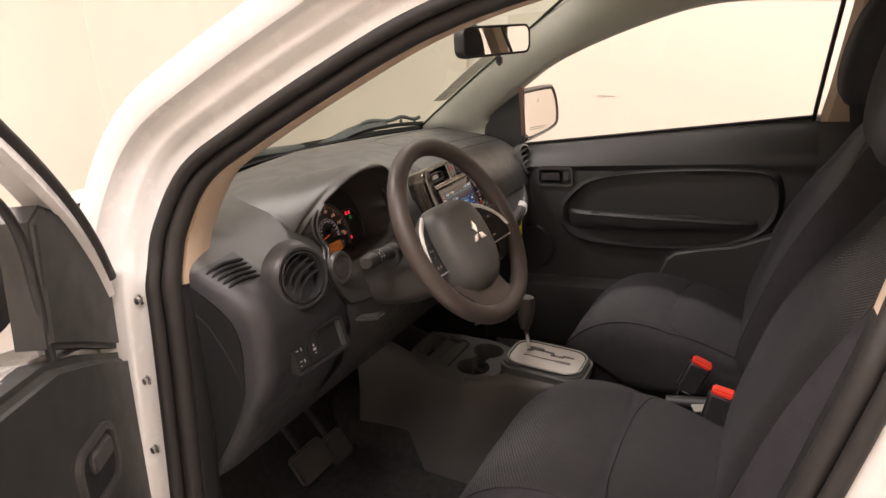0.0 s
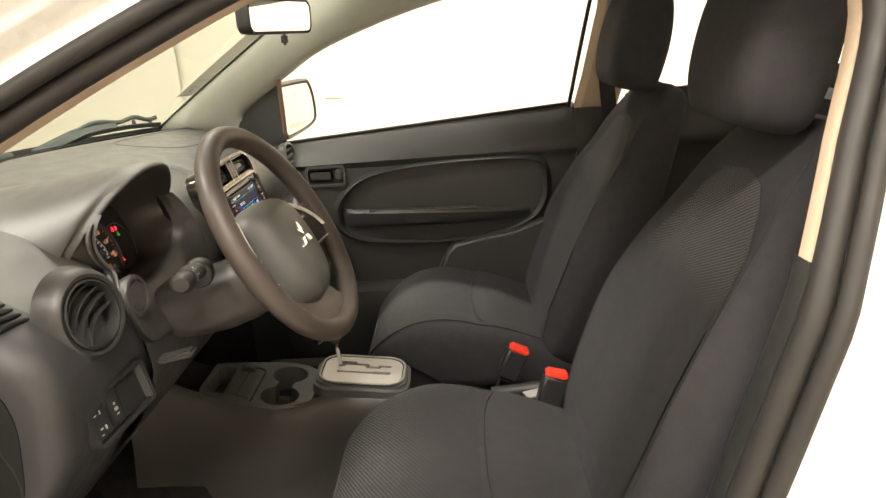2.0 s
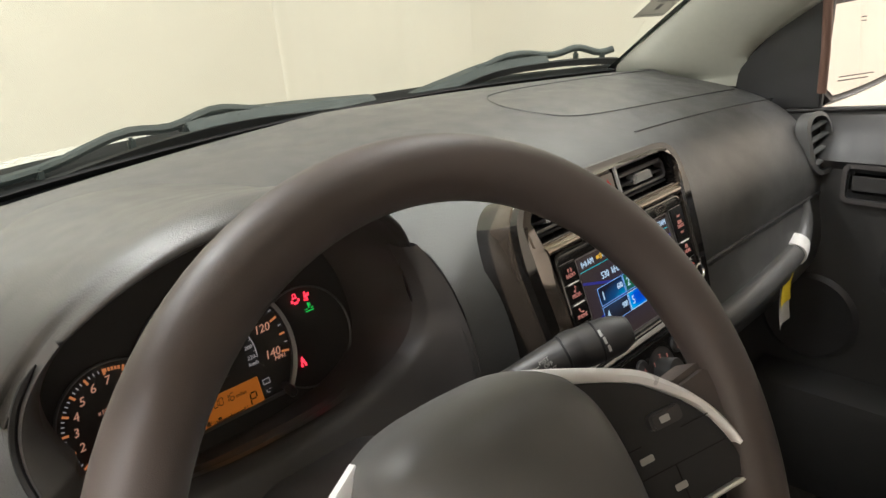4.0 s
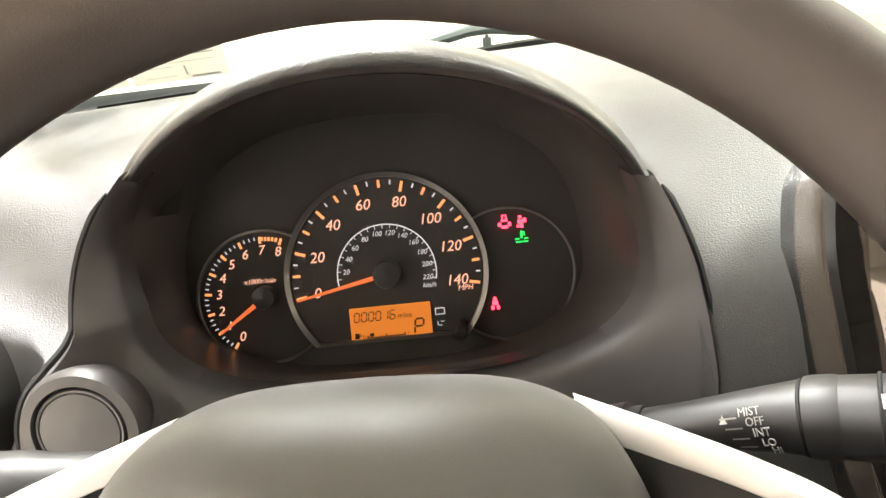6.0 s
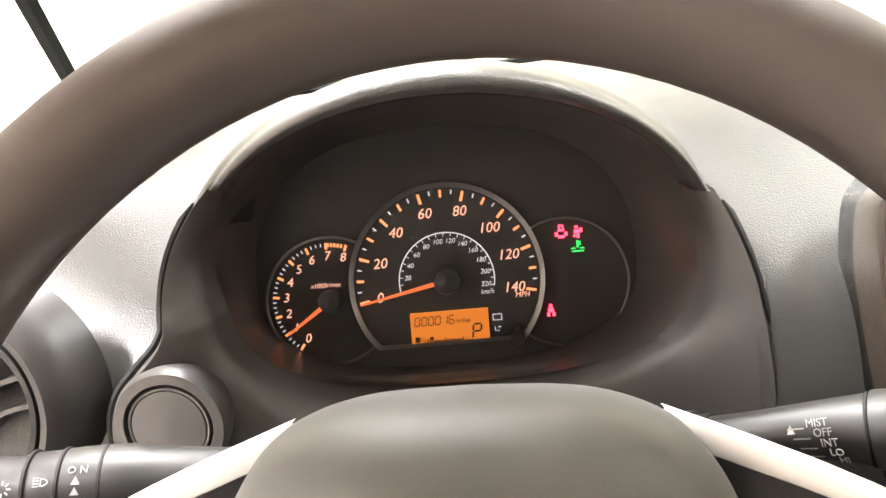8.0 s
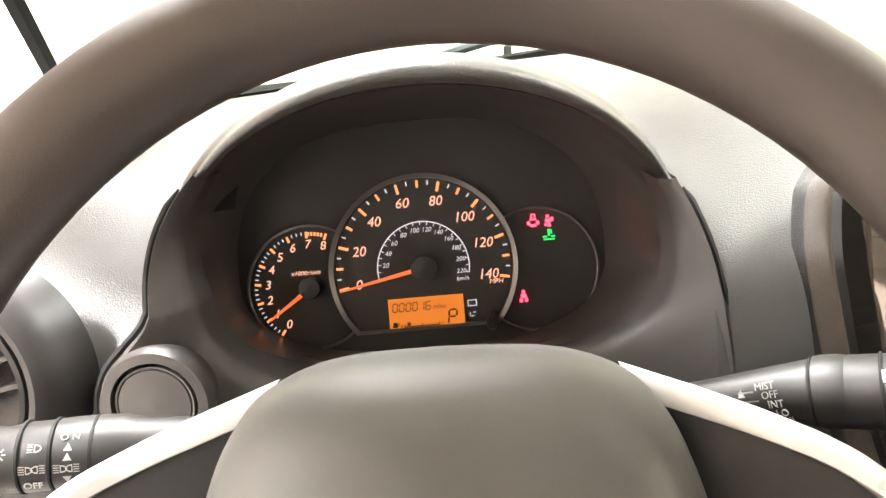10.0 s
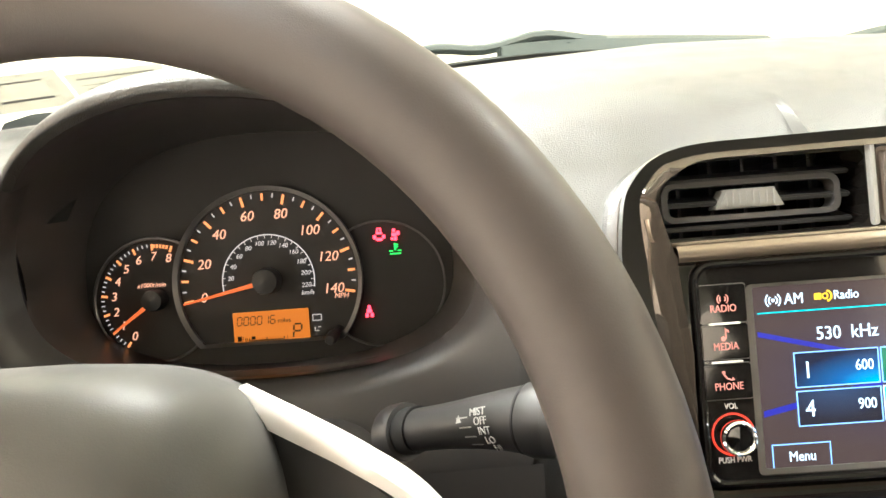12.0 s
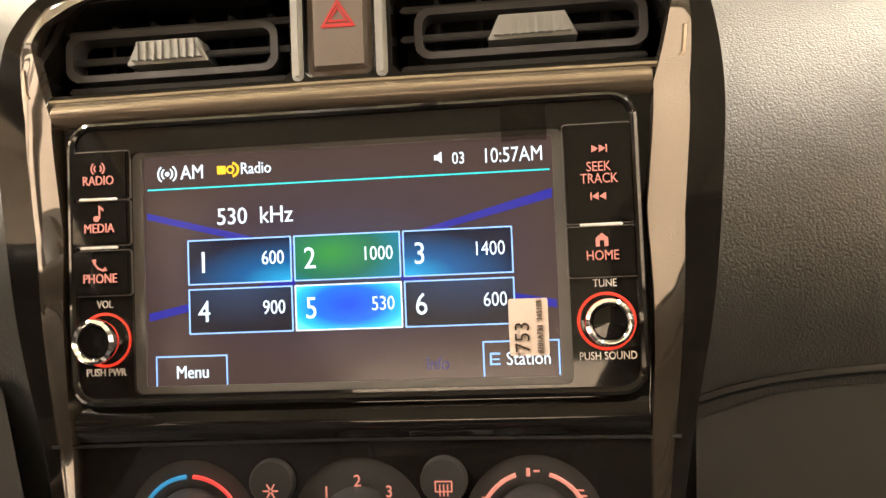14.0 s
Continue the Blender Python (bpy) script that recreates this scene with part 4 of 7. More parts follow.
def make_seat(cx, label):
    seat = thing("front_seat", (cx, -0.45, 0.2), label, "seat", "front seats")
    bt, ht = radians(26), radians(14)
    bo, ho = Vector((cx, -0.640, 0.50)), Vector((cx, -0.866, 1.068))
    bu, bf = Vector((0, -math.sin(bt), math.cos(bt))), Vector((0, math.cos(bt), math.sin(bt)))
    hu, hf = Vector((0, -math.sin(ht), math.cos(ht))), Vector((0, math.cos(ht), math.sin(ht)))
    cus = [[Vector((cx + x, s[0], z)) for x, z in seat_section(*s[1:])] for s in spline(CUSHION, 40)]
    bac = [[bo + Vector((x, 0, 0)) + bu * s[0] + bf * t for x, t in seat_section(*s[1:])] for s in spline(BACK, 44)]
    hea = [[ho + Vector((x, 0, 0)) + hu * s[0] + hf * t for x, t in seat_section(*s[1:])] for s in spline(HEADREST, 28)]
    part("cushion", grid(cus, closed_u=True, caps=True), M_SEAT, seat)
    part("backrest", grid(bac, closed_u=True, caps=True), M_SEAT, seat)
    part("headrest", grid(hea, closed_u=True, caps=True), M_SEAT, seat)
    lift = Vector((0, 0.0005, 0.0018))
    part("cushion_insert", grid([[p + lift for p in r[5:16]] for r in cus[5:24]]), M_INSERT, seat, "cloth insert with a fine dotted pattern")
    part("cushion_insert", grid([[p + lift for p in r[5:16]] for r in cus[24:36]]), M_INSERT, seat, "cloth insert with a fine dotted pattern")
    part("back_insert", grid([[bac[int(k)][j].lerp(bac[int(k) + 1][j], k - int(k)) + bf * 0.0018 for k in [8 + (21 - 0.62 * (j - 10) ** 2) * i / 20 for i in range(21)]] for j in range(6, 15)]), M_INSERT, seat, "cloth insert with a fine dotted pattern")
    seams = [[cus[24][j].lerp(cus[27][j], ((j - 10) / 5) ** 2) + lift * 1.3 for j in range(5, 16)], [r[5] + lift for r in cus[4:38]], [r[15] + lift for r in cus[4:38]]]
    for s in seams:
        part("seam", tube(s, 0.0012, 6), M_SEAL, seat)
    for s in ([r[5] + bf * 0.001 for r in bac[4:40]], [r[15] + bf * 0.001 for r in bac[4:40]], [bac[int(k)][j].lerp(bac[int(k) + 1][j], k - int(k)) + bf * 0.001 for j, k in [(j, 29 - 0.62 * (j - 10) ** 2) for j in range(5, 16)]]):
        part("seam", tube(s, 0.0007, 6), M_SEAL, seat)
    part("piping", tube([Vector((cx + x, -0.2015 - 0.35 * x * x, 0.455 - 0.2 * x * x)) for x in [-0.17 + 0.34 * i / 20 for i in range(21)]], 0.0016, 6), M_TRIM, seat)
    for sx in (-0.055, 0.055):
        part("headrest_post", tube([ho + Vector((sx, -0.035, 0.0)), ho + Vector((sx, -0.03, 0.06))], 0.006), M_SEAL, seat, "black post")
    part("seat_base", box(0.42, 0.48, 0.14, pose(cx, -0.47, 0.28), 0.02), M_DARK, seat, "black plastic base")
    side = math.copysign(1, cx)
    part("side_shield", plate([(0.0, 0.30), (0.42, 0.34), (0.50, 0.42), (0.52, 0.54), (0.46, 0.50), (0.30, 0.40), (0.0, 0.40)], Matrix(((0, 0, side, cx + side * 0.258), (-1, 0, 0, -0.28), (0, 1, 0, 0), (0, 0, 0, 1))), 0.02, 0.006), M_DARK, seat, "black plastic side shield")
    return seat


make_seat(-0.385, "charcoal cloth driver's seat with dotted inserts")
make_seat(0.365, "charcoal cloth front passenger seat beside the floor console")


def buckle(x, y, z, lean, label):
    bk = thing("belt_buckle", (x, y, z - 0.12), label, "seat belt buckle", "belt buckles")
    m = pose(x, y, z, lean, 0, 0)
    part("casing", box(0.036, 0.055, 0.080, m @ Matrix.Translation((0, 0, -0.045)), 0.008, 3), M_DARK, bk)
    part("release_button", box(0.030, 0.046, 0.014, m @ Matrix.Translation((0, 0, -0.004)), 0.004), M_RED, bk, "bright red release button")
    part("stalk", box(0.012, 0.030, 0.14, m @ Matrix.Translation((0, 0, -0.14)), 0.003), M_SEAL, bk)
    part("bracket", box(0.006, 0.045, 0.03, m @ Matrix.Translation((-0.012, -0.01, -0.10)), 0.002), M_CHROME, bk, "zinc bracket")


buckle(-0.130, -0.632, 0.540, 14, "black belt buckle with a red button by the driver's seat")
buckle(0.052, -0.572, 0.514, 24, "black belt buckle with a red button by the passenger seat")

# ---- dashboard ----
dash = thing("dashboard", (0, 0.3, 0.5), "charcoal dashboard with a grained pad and hooded instruments", "dashboard")
XL, XR = -0.742, 0.655


def dash_profile(x):
    g = glass_base(x)
    side = min(1.0, abs(x) / 0.7)
    crest = 0.11 if x > 0 else 0.13
    low = [(0.05, 0.730), (0.11, 0.63), (0.17, 0.55)]
    return [(g.y + 0.02, 0.985), (g.y - 0.06, 1.021 - 0.022 * side), (0.30, 1.017 - 0.032 * side ** 2), (0.19, 1.003 - 0.036 * side ** 2), (crest, 0.975 - 0.035 * side ** 2), (0.058, 0.935 - 0.04 * side), (0.034, 0.87 - 0.02 * side), (0.036, 0.80 - 0.01 * side)] + low


def pad_rows(x0, x1, n, m=64):
    out = []
    for i in range(n + 1):
        x = x0 + (x1 - x0) * i / n
        d = min(x - XL, XR - x)
        r = 0.045
        inset = r - math.sqrt(max(0.0, r * r - (r - d) ** 2)) if d < r else 0.0
        out.append([Vector((x, p[0] + inset * min(1.0, max(0.0, (0.40 - p[0]) / 0.2)), p[1] - 0.5 * inset)) for p in spline(dash_profile(x), m)])
    return out


rows = pad_rows(XL, XR, 400, 96)
bm = grid(rows)


def in_opening(x, z):
    """Whether the instruments' surround covers this place of the pad."""
    if z > 0.925:
        return ((x + 0.3455) / 0.151) ** 2 + ((z - 0.925) / 0.116) ** 2 < 1
    d = 0.925 - z
    left = max(-0.4975 - 0.43 * d, -0.520) if d < 0.06 else -0.520 + 0.7 * (d - 0.06)
    return left < x < -0.1935 + 0.05 * d and z > 0.815


gone = [f for f in bm.faces if f.calc_center_median().y < (0.195 if abs(f.calc_center_median().x + 0.3455) < 0.127 else 0.13) and any(in_opening(v.co.x, v.co.z) for v in f.verts)]
bmesh.ops.delete(bm, geom=gone, context="FACES")
# driver's end of the dashboard below the crease, its shade darkened into the colour
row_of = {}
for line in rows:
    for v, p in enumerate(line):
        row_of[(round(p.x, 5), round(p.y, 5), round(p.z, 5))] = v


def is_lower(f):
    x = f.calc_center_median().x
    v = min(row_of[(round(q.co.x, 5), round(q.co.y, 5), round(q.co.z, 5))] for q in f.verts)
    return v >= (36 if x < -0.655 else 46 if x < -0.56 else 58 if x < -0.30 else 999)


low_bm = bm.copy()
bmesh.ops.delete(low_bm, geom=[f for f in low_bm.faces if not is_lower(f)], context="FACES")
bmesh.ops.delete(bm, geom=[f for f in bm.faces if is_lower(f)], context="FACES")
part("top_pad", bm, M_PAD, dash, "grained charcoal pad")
part("lower_panel", low_bm, M_DASH_SHADE, dash, "blue-grey panel under the pad, darkened for its shade")
for r, sgn in ((rows[0], -1), (rows[-1], 1)):
    bm = bmesh.new()
    bm.faces.new([bm.verts.new(p + Vector((sgn * 0.0015, 0, 0))) for p in r] + [bm.verts.new((r[0].x + sgn * 0.0015, 0.42, 0.55))])
    part("end_panel", bm, M_DARK, dash, "smooth end panel")
seam = [(0.196, 0.872), (0.157, 0.860), (0.127, 0.826), (0.099, 0.774), (0.089, 0.730), (0.105, 0.690), (0.15, 0.62)]
part("end_cap_seam", tube([(XL - 0.002, p[0], p[1]) for p in spline(seam, 24)], 0.0013, 6), M_DARK, dash)


def pad_point(x, v, out=0.0):
    """A place on the pad: v runs from 0 at the windshield to 1 at the lower edge."""
    p = spline(dash_profile(x), 100)
    k = min(99, int(v * 100))
    f = v * 100 - k
    q = p[k] * (1 - f) + p[k + 1] * f
    t = p[k + 1] - p[k]
    n = np.array([t[1], -t[0]])
    n /= np.linalg.norm(n)
    n = n if n[0] < 0 or n[1] > 0 else -n
    return Vector((x, q[0] + n[0] * out, q[1] + n[1] * out))


# seams of the passenger airbag lid and of the pad
air = [(0.60, 0.14), (0.40, 0.15), (0.22, 0.16), (0.155, 0.20), (0.150, 0.255), (0.20, 0.30), (0.40, 0.315), (0.60, 0.315)]
part("airbag_seam", tube([pad_point(p[0], p[1], 0.0002) for p in spline(air, 50)], 0.0011, 6), M_DARK, dash)
part("pad_seam", tube([pad_point(0.215 + 0.42 * i / 30, 0.375, 0.0002) for i in range(31)], 0.0012, 6), M_DARK, dash)
part("glovebox_seam", tube([pad_point(0.135 + 0.50 * i / 30, 0.660 + 0.03 * math.exp(-i / 2.5), 0.0) for i in range(31)], 0.0026, 6), M_DARK, dash)
part("glovebox_lid", grid([[pad_point(0.14 + 0.49 * i / 16, 0.672 + 0.030 * math.exp(-i / 1.0) + (0.288 - 0.030 * math.exp(-i / 1.0)) * j / 8, 0.001 + 0.030 * min(1.0, j / 4) ** 1.2) for j in range(9)] for i in range(17)]), M_CONSOLE, dash, "smooth glovebox lid")

lip = spline([(0.135, 0.028, 0.735), (0.27, 0.016, 0.742), (0.42, 0.018, 0.748), (0.505, 0.024, 0.757), (0.545, 0.034, 0.780), (0.560, 0.042, 0.815), (0.566, 0.052, 0.850)], 40)
part("glovebox_lip", tube(lip, [0.017] * 28 + [0.0165, 0.016, 0.015, 0.014, 0.013, 0.012, 0.011, 0.010, 0.009, 0.008, 0.007, 0.006, 0.005], 14), M_CONSOLE, dash, "smooth grey lip of the glovebox")

# de-mister slots at the end of the pad
for k in range(5):
    a, b_ = Vector((-0.727 + 0.0007 * k, 0.143 - 0.0105 * k, 0.934 - 0.0052 * k)), Vector((-0.657 - 0.0018 * k, 0.124 - 0.0098 * k, 0.941 - 0.0060 * k))
    mid = a.lerp(b_, 0.45) + Vector((-0.004, -0.003, 0.0075))
    part("demist_slot", tube(spline([a, mid, b_], 10), [0.002] + [0.0036] * 9 + [0.002], 8), M_VOID_SHADE, dash, "black air slot")


def air_vent(m, r, name, label, group):
    v = thing(name, m.translation, label, "air vent", group)
    part("bezel", lathe([(r * 0.92, -0.03), (r * 0.93, 0.000), (r * 0.97, 0.005), (r * 1.06, 0.006), (r * 1.17, 0.002), (r * 1.26, -0.008), (r * 1.36, -0.026)], m, 48, False), M_DARKTRIM, v)
    part("ring", lathe([(r * 0.80, -0.03), (r * 0.82, 0.0), (r * 0.87, 0.006), (r * 0.92, 0.005), (r * 0.925, -0.01)], m, 48, False), M_DARK, v, "dark inner ring")
    # back sheet blackened to stand for the shade inside the duct
    part("duct", lathe([(r * 0.81, -0.035), (r * 0.2, -0.036)], m, 32), M_VOID_SHADE, v, "duct back, near-black for its depth shade")
    t = m @ pose(0, 0, 0, 0, 0, 38)
    for k, o in enumerate((-0.55, -0.18, 0.19, 0.56)):
        half_len = r * 0.82 * math.sqrt(1 - o * o)
        part("slat", thicken(grid([[t @ Vector((-half_len + 2 * half_len * i / 10, o * r * 0.82 + 0.011 * math.sin(math.pi * i / 10), z)) for z in (-0.002, -0.012, -0.024)] for i in range(11)]), 0.0026), M_DARKTRIM, v)
    return v


air_vent(face((-0.612, 0.037, 0.899), 10, -14), 0.050, "driver_air_vent", "round dark air vent with four slats at the dashboard's end", "end vents")

ev = thing("passenger_air_vent", (0.60, 0.05, 0.9), "oval dark air vent at the passenger end of the dashboard", "air vent", "end vents")
EM = face((0.600, 0.034, 0.897), 14, -14)
part("bezel", ring([(x * 1.0, y) for x, y in rrect(0.062, 0.098, 0.028, n=6)], rrect(0.050, 0.084, 0.022, n=6), EM, 0.02, 0.002), M_CONSOLE, ev, "grey bezel")
part("duct", plate(rrect(0.052, 0.086, 0.022), up(EM, -0.016), 0.002), M_VOID_SHADE, ev)
for k in range(4):
    part("slat", box(0.05, 0.003, 0.010, EM @ pose(0, -0.027 + 0.018 * k, -0.006, 25, 0, 12), 0.001), M_CONSOLE, ev)

# ---- instrument cluster: hood, surround and dials ----
HX = -0.351


def hood_lip(a, grow=0.0, back=0.0):
    """A place on the raked front edge of the hood: a from 0 at its foot to pi; the top overhangs the sides."""
    c, s = math.cos(a), math.sin(a)
    up_ = max(0.0, s)
    return Vector((HX + (0.164 + grow) * c, 0.132 - 0.0955 * up_ - 0.008 * c + back, 0.897 + ((0.149 + grow) * up_ if s > 0 else (0.10 + grow) * s)))


def arch(a, w, h, y0, lean, zc):
    return Vector((HX + w * math.cos(a), y0 - lean * math.sin(a), zc + h * max(-0.25, math.sin(a))))


rows = []
for k in range(81):
    a = math.pi * (1.13 - 1.26 * k / 80)
    e = 0.35 + 0.65 * max(0.0, math.sin(a)) ** 4
    rows.append(spline([hood_lip(a, -0.006 * e, 0.010), hood_lip(a, -0.0030 * e, 0.0015), hood_lip(a, 0.0, -0.0015 * e), hood_lip(a, 0.0045 * e, 0.001), hood_lip(a, 0.0075 * e, 0.012), arch(a, 0.176, 0.160, 0.150, 0.075, 0.893), arch(a, 0.190, 0.150, 0.20, 0.055, 0.890), arch(a, 0.212, 0.133, 0.28, 0.03, 0.892), arch(a, 0.228, 0.118, 0.375, 0.0, 0.893), arch(a, 0.236, 0.105, 0.385, 0.0, 0.893)], 38))
part("instrument_hood", grid(rows), M_PAD, dash, "grained hood over the instruments")


def opening(a, y, grow=0.0):
    c, s = math.cos(a), math.sin(a)
    e = 1.0 if s > 0 else 0.8
    w = 0.1395 + grow
    h = (0.111 if s > 0 else 0.065) + grow
    return Vector((-0.3455 + w * math.copysign(abs(c) ** e, c), y, 0.925 + h * math.copysign(abs(s) ** e, s)))


# the surround fills the lower part of the hood and runs up behind its lip on both sides
angs = [2 * math.pi * i / 160 for i in range(160)]
OUT_LOW = [(-0.5085, 0.925), (-0.5125, 0.918), (-0.523, 0.908), (-0.532, 0.898), (-0.536, 0.884), (-0.534, 0.866), (-0.524, 0.846), (-0.505, 0.822), (-0.47, 0.800), (-0.347, 0.790), (-0.235, 0.793), (-0.192, 0.803), (-0.180, 0.85), (-0.184, 0.898), (-0.1868, 0.916), (-0.1880, 0.925)]
low = spline(OUT_LOW, 80)
RISE = 14
order = [RISE - i for i in range(RISE)] + [160 - i for i in range(81)] + [80 - i for i in range(1, RISE + 1)]
outer, inner = [], []
for i in order:
    a = angs[i % 160]
    if 0 < i < 80:
        f = math.sin(a) / math.sin(angs[RISE])
        side = 1 if math.cos(a) > 0 else -1
        foot = Vector((-0.1880, 0.051, 0.925)) if side > 0 else Vector((-0.5085, 0.0515, 0.925))
        tip = hood_lip(radians(30), 0.0045, -0.003) if side > 0 else hood_lip(radians(138), 0.0035, -0.004)
        outer.append(foot.lerp(tip, f) + Vector((side * (0.006 if side > 0 else 0.048) * f * (1 - f), (-0.010 if side > 0 else 0.045) * f * (1 - f), 0)))
        inner.append(opening(0 if side > 0 else math.pi, 0.066).lerp(hood_lip(radians(31) if side > 0 else radians(139), -0.004, 0.006), f) + Vector((side * (0.010 if side > 0 else 0.050) * f * (1 - f), (0.0 if side > 0 else 0.040) * f * (1 - f), 0)))
    else:
        x, z = low[(i - 80) % 160] if i != 160 else low[80]
        f = min(1.0, max(0.0, (0.925 - z) / 0.08))
        outer.append(Vector((x, 0.051 - (0.029 - 0.012 * min(1.0, max(0.0, (x + 0.35) / 0.15))) * f * (2 - f), z)))
        inner.append(opening(a, 0.066))
bezel = []
for f, out in ((0.0, 0.012), (0.0, -0.0005), (0.04, -0.003), (0.35, -0.005), (0.7, -0.002), (0.93, -0.001), (1.0, 0.002)):
    bezel.append([p.lerp(q, f) + Vector((0, out + 0.004 * f * (1 - f), 0)) for p, q in zip(outer, inner)])
bezel.append([p + Vector((0.004 if p.x < -0.3455 else -0.004, 0.014, 0.002)) for p in inner])
bezel.append([p + Vector((-0.008 if p.x < -0.3455 else 0.008, 0.034, 0.0)) for p in inner])
seam_line = outer[2:-2]
part("surround_seam", tube([p + Vector((0.002 if p.x > -0.3455 else -0.002, 0.0040, 0)) for p in seam_line], [0.0006, 0.0016] + [0.0026] * (len(seam_line) - 4) + [0.0016, 0.0006], 6), M_VOID_SHADE, dash, "dark joint round the instruments")
part("cluster_surround", grid(bezel), M_TRIM, dash, "smooth grey surround of the instruments")
DM = face((-0.354, 0.153, 0.9015), 17)
tun = [[], [], [], [], [], []]
for a in angs:
    c, s = math.cos(a), math.sin(a)
    lower = opening(a, 0.080, -0.004)
    w_ = min(1.0, max(0.0, (s + 0.05) / 0.5))
    start = lower.lerp(hood_lip(a if s > 0 else (0 if c > 0 else math.pi), -0.0064 * (0.35 + 0.65 * max(0.0, s) ** 4), 0.010), w_)
    q = DM @ Vector((0.130 * math.copysign(abs(c) ** 0.8, c), (0.100 if s > 0 else 0.062) * math.copysign(abs(s) ** 0.8, s) + 0.004, 0))
    for row, f in zip(tun, (0.0, 0.2, 0.4, 0.6, 0.8, 1.0)):
        row.append(start.lerp(q, f) + Vector((0, 0, 0.012 * max(0.0, s) * f * (1 - f) * 4)))
part("cluster_tunnel", grid(tun, closed_u=True), M_TUNNEL, dash, "matt black tunnel before the dials")

cl = thing("instrument_cluster", (-0.354, 0.153, 0.83), "lit instrument cluster with orange dials and a small display", "instrument panel")
part("dial_plate", plate([(0.135 * math.copysign(abs(math.cos(a)) ** 0.8, math.cos(a)), (0.104 if math.sin(a) > 0 else 0.066) * math.copysign(abs(math.sin(a)) ** 0.8, math.sin(a)) + 0.004) for a in angs], DM, 0.006), M_DIAL, cl, "matt black dial plate")
L1 = up(DM, 0.0016)
A0, STEP = 190.8, 14.4
for k in range(15):
    part("scale_mark", radial(L1, [(0.0565 if k % 2 else 0.0545, 0.0615, A0 - STEP * k, 0.0017 if k % 2 else 0.0019)]), M_ORANGE, cl, "glowing orange mark", smooth=False)
part("small_ticks", radial(L1, [(0.0585, 0.0615, A0 - STEP * (k + 0.5), 0.0010) for k in range(14)]), M_LUME, cl, "pale marks", smooth=False)
for k in range(0, 15, 2):
    a = radians(A0 - STEP * k)
    rr = (0.0475, 0.0470, 0.0475, 0.0475, 0.0475, 0.0455, 0.0450, 0.0460)[k // 2]
    words("numeral", str(k * 10), 0.0098, L1 @ Matrix.Translation((rr * math.cos(a), rr * math.sin(a), 0)), M_NUMERAL, cl, shear=0.2)
part("inner_scale", tube(arc(up(DM, 0.0012), 0.0325, 192, -11, 60), 0.0004, 6), M_LUME, cl, "white kilometre scale")
part("inner_ticks", radial(L1, [(0.0300, 0.0325, 191 - 201 * k / 22, 0.0006) for k in range(23)]), M_LUME, cl, smooth=False)
for k in range(1, 12):
    a = radians(191 - 201 * k / 11)
    words("numeral", str(k * 20), 0.0046, L1 @ Matrix.Translation((0.0268 * math.cos(a), 0.0268 * math.sin(a), 0)), M_LUME, cl, shear=0.2)
words("unit", "MPH", 0.0050, L1 @ Matrix.Translation((0.0505, -0.0140, 0)), M_NUMERAL, cl, shear=0.2)
words("unit", "km/h", 0.0044, L1 @ Matrix.Translation((0.0270, -0.0100, 0)), M_LUME, cl, shear=0.2)
big = disc(0.0665, n=61, a0=-41, a1=221 + 262 / 60)[:61]
big_in = [(x * 0.955, y * 0.955 if y > -0.043 else y + 0.0020) for x, y in big]
part("dial_ring", ring(big, big_in, up(DM, 0.006), 0.008, -0.002), M_RING, cl, "dark metal dial ring")


def needle(m, length, a, label):
    c, s = math.cos(radians(a)), math.sin(radians(a))
    bm = bmesh.new()
    pts = [(0.004, -0.0016), (length, -0.0007), (length, 0.0007), (0.004, 0.0016)]
    low = [bm.verts.new(m @ Vector((r * c - o * s, r * s + o * c, 0.006))) for r, o in pts]
    top = [bm.verts.new(m @ Vector((r * c - o * s * 0.3, r * s + o * c * 0.3, 0.0075))) for r, o in pts]
    bm.faces.new(top)
    for i in range(4):
        bm.faces.new((low[i], low[(i + 1) % 4], top[(i + 1) % 4], top[i]))
    part("needle", bm, M_NEEDLE, cl, label, smooth=False)


needle(DM, 0.0605, 191.5, "orange speed needle at zero")
part("needle_cap", lathe([(0.0092, 0.0), (0.0092, 0.010), (0.0085, 0.0125), (0.0, 0.0135)], DM, 28), M_CAP, cl, "black needle cap")
TM = DM @ Matrix.Translation((-0.080, -0.0075, 0))
T1 = up(TM, 0.0016)
T0, TS = 234.0, 20.5
for k in range(9):
    part("scale_mark", radial(T1, [(0.0350, 0.0395, T0 - TS * k, 0.0017)]), M_ORANGE, cl, "glowing orange mark", smooth=False)
part("rev_small_ticks", radial(T1, [(0.0372, 0.0395, T0 - TS * k / 4, 0.0008) for k in range(28) if k % 4]), M_LUME, cl, smooth=False)
part("red_zone", radial(T1, [(0.0366, 0.0392, T0 - TS * (7.1 + 0.17 * k), 0.0016) for k in (0, 1, 2, 3, 4)]), M_ORANGE, cl, "red line zone", smooth=False)
for k in range(9):
    a = radians(T0 - TS * k)
    words("numeral", str(k), 0.0086, T1 @ Matrix.Translation((0.0305 * math.cos(a), 0.0305 * math.sin(a), 0)), M_NUMERAL, cl, shear=0.2)
words("unit", "x1000r/min", 0.0044, T1 @ Matrix.Translation((-0.003, 0.0105, 0)), M_NUMERAL, cl, shear=0.2)
needle(TM, 0.0365, 214.5, "orange rev needle near one")
part("needle_cap", lathe([(0.0075, 0.0), (0.0075, 0.009), (0.007, 0.011), (0.0, 0.012)], TM, 24), M_CAP, cl, "black needle cap")
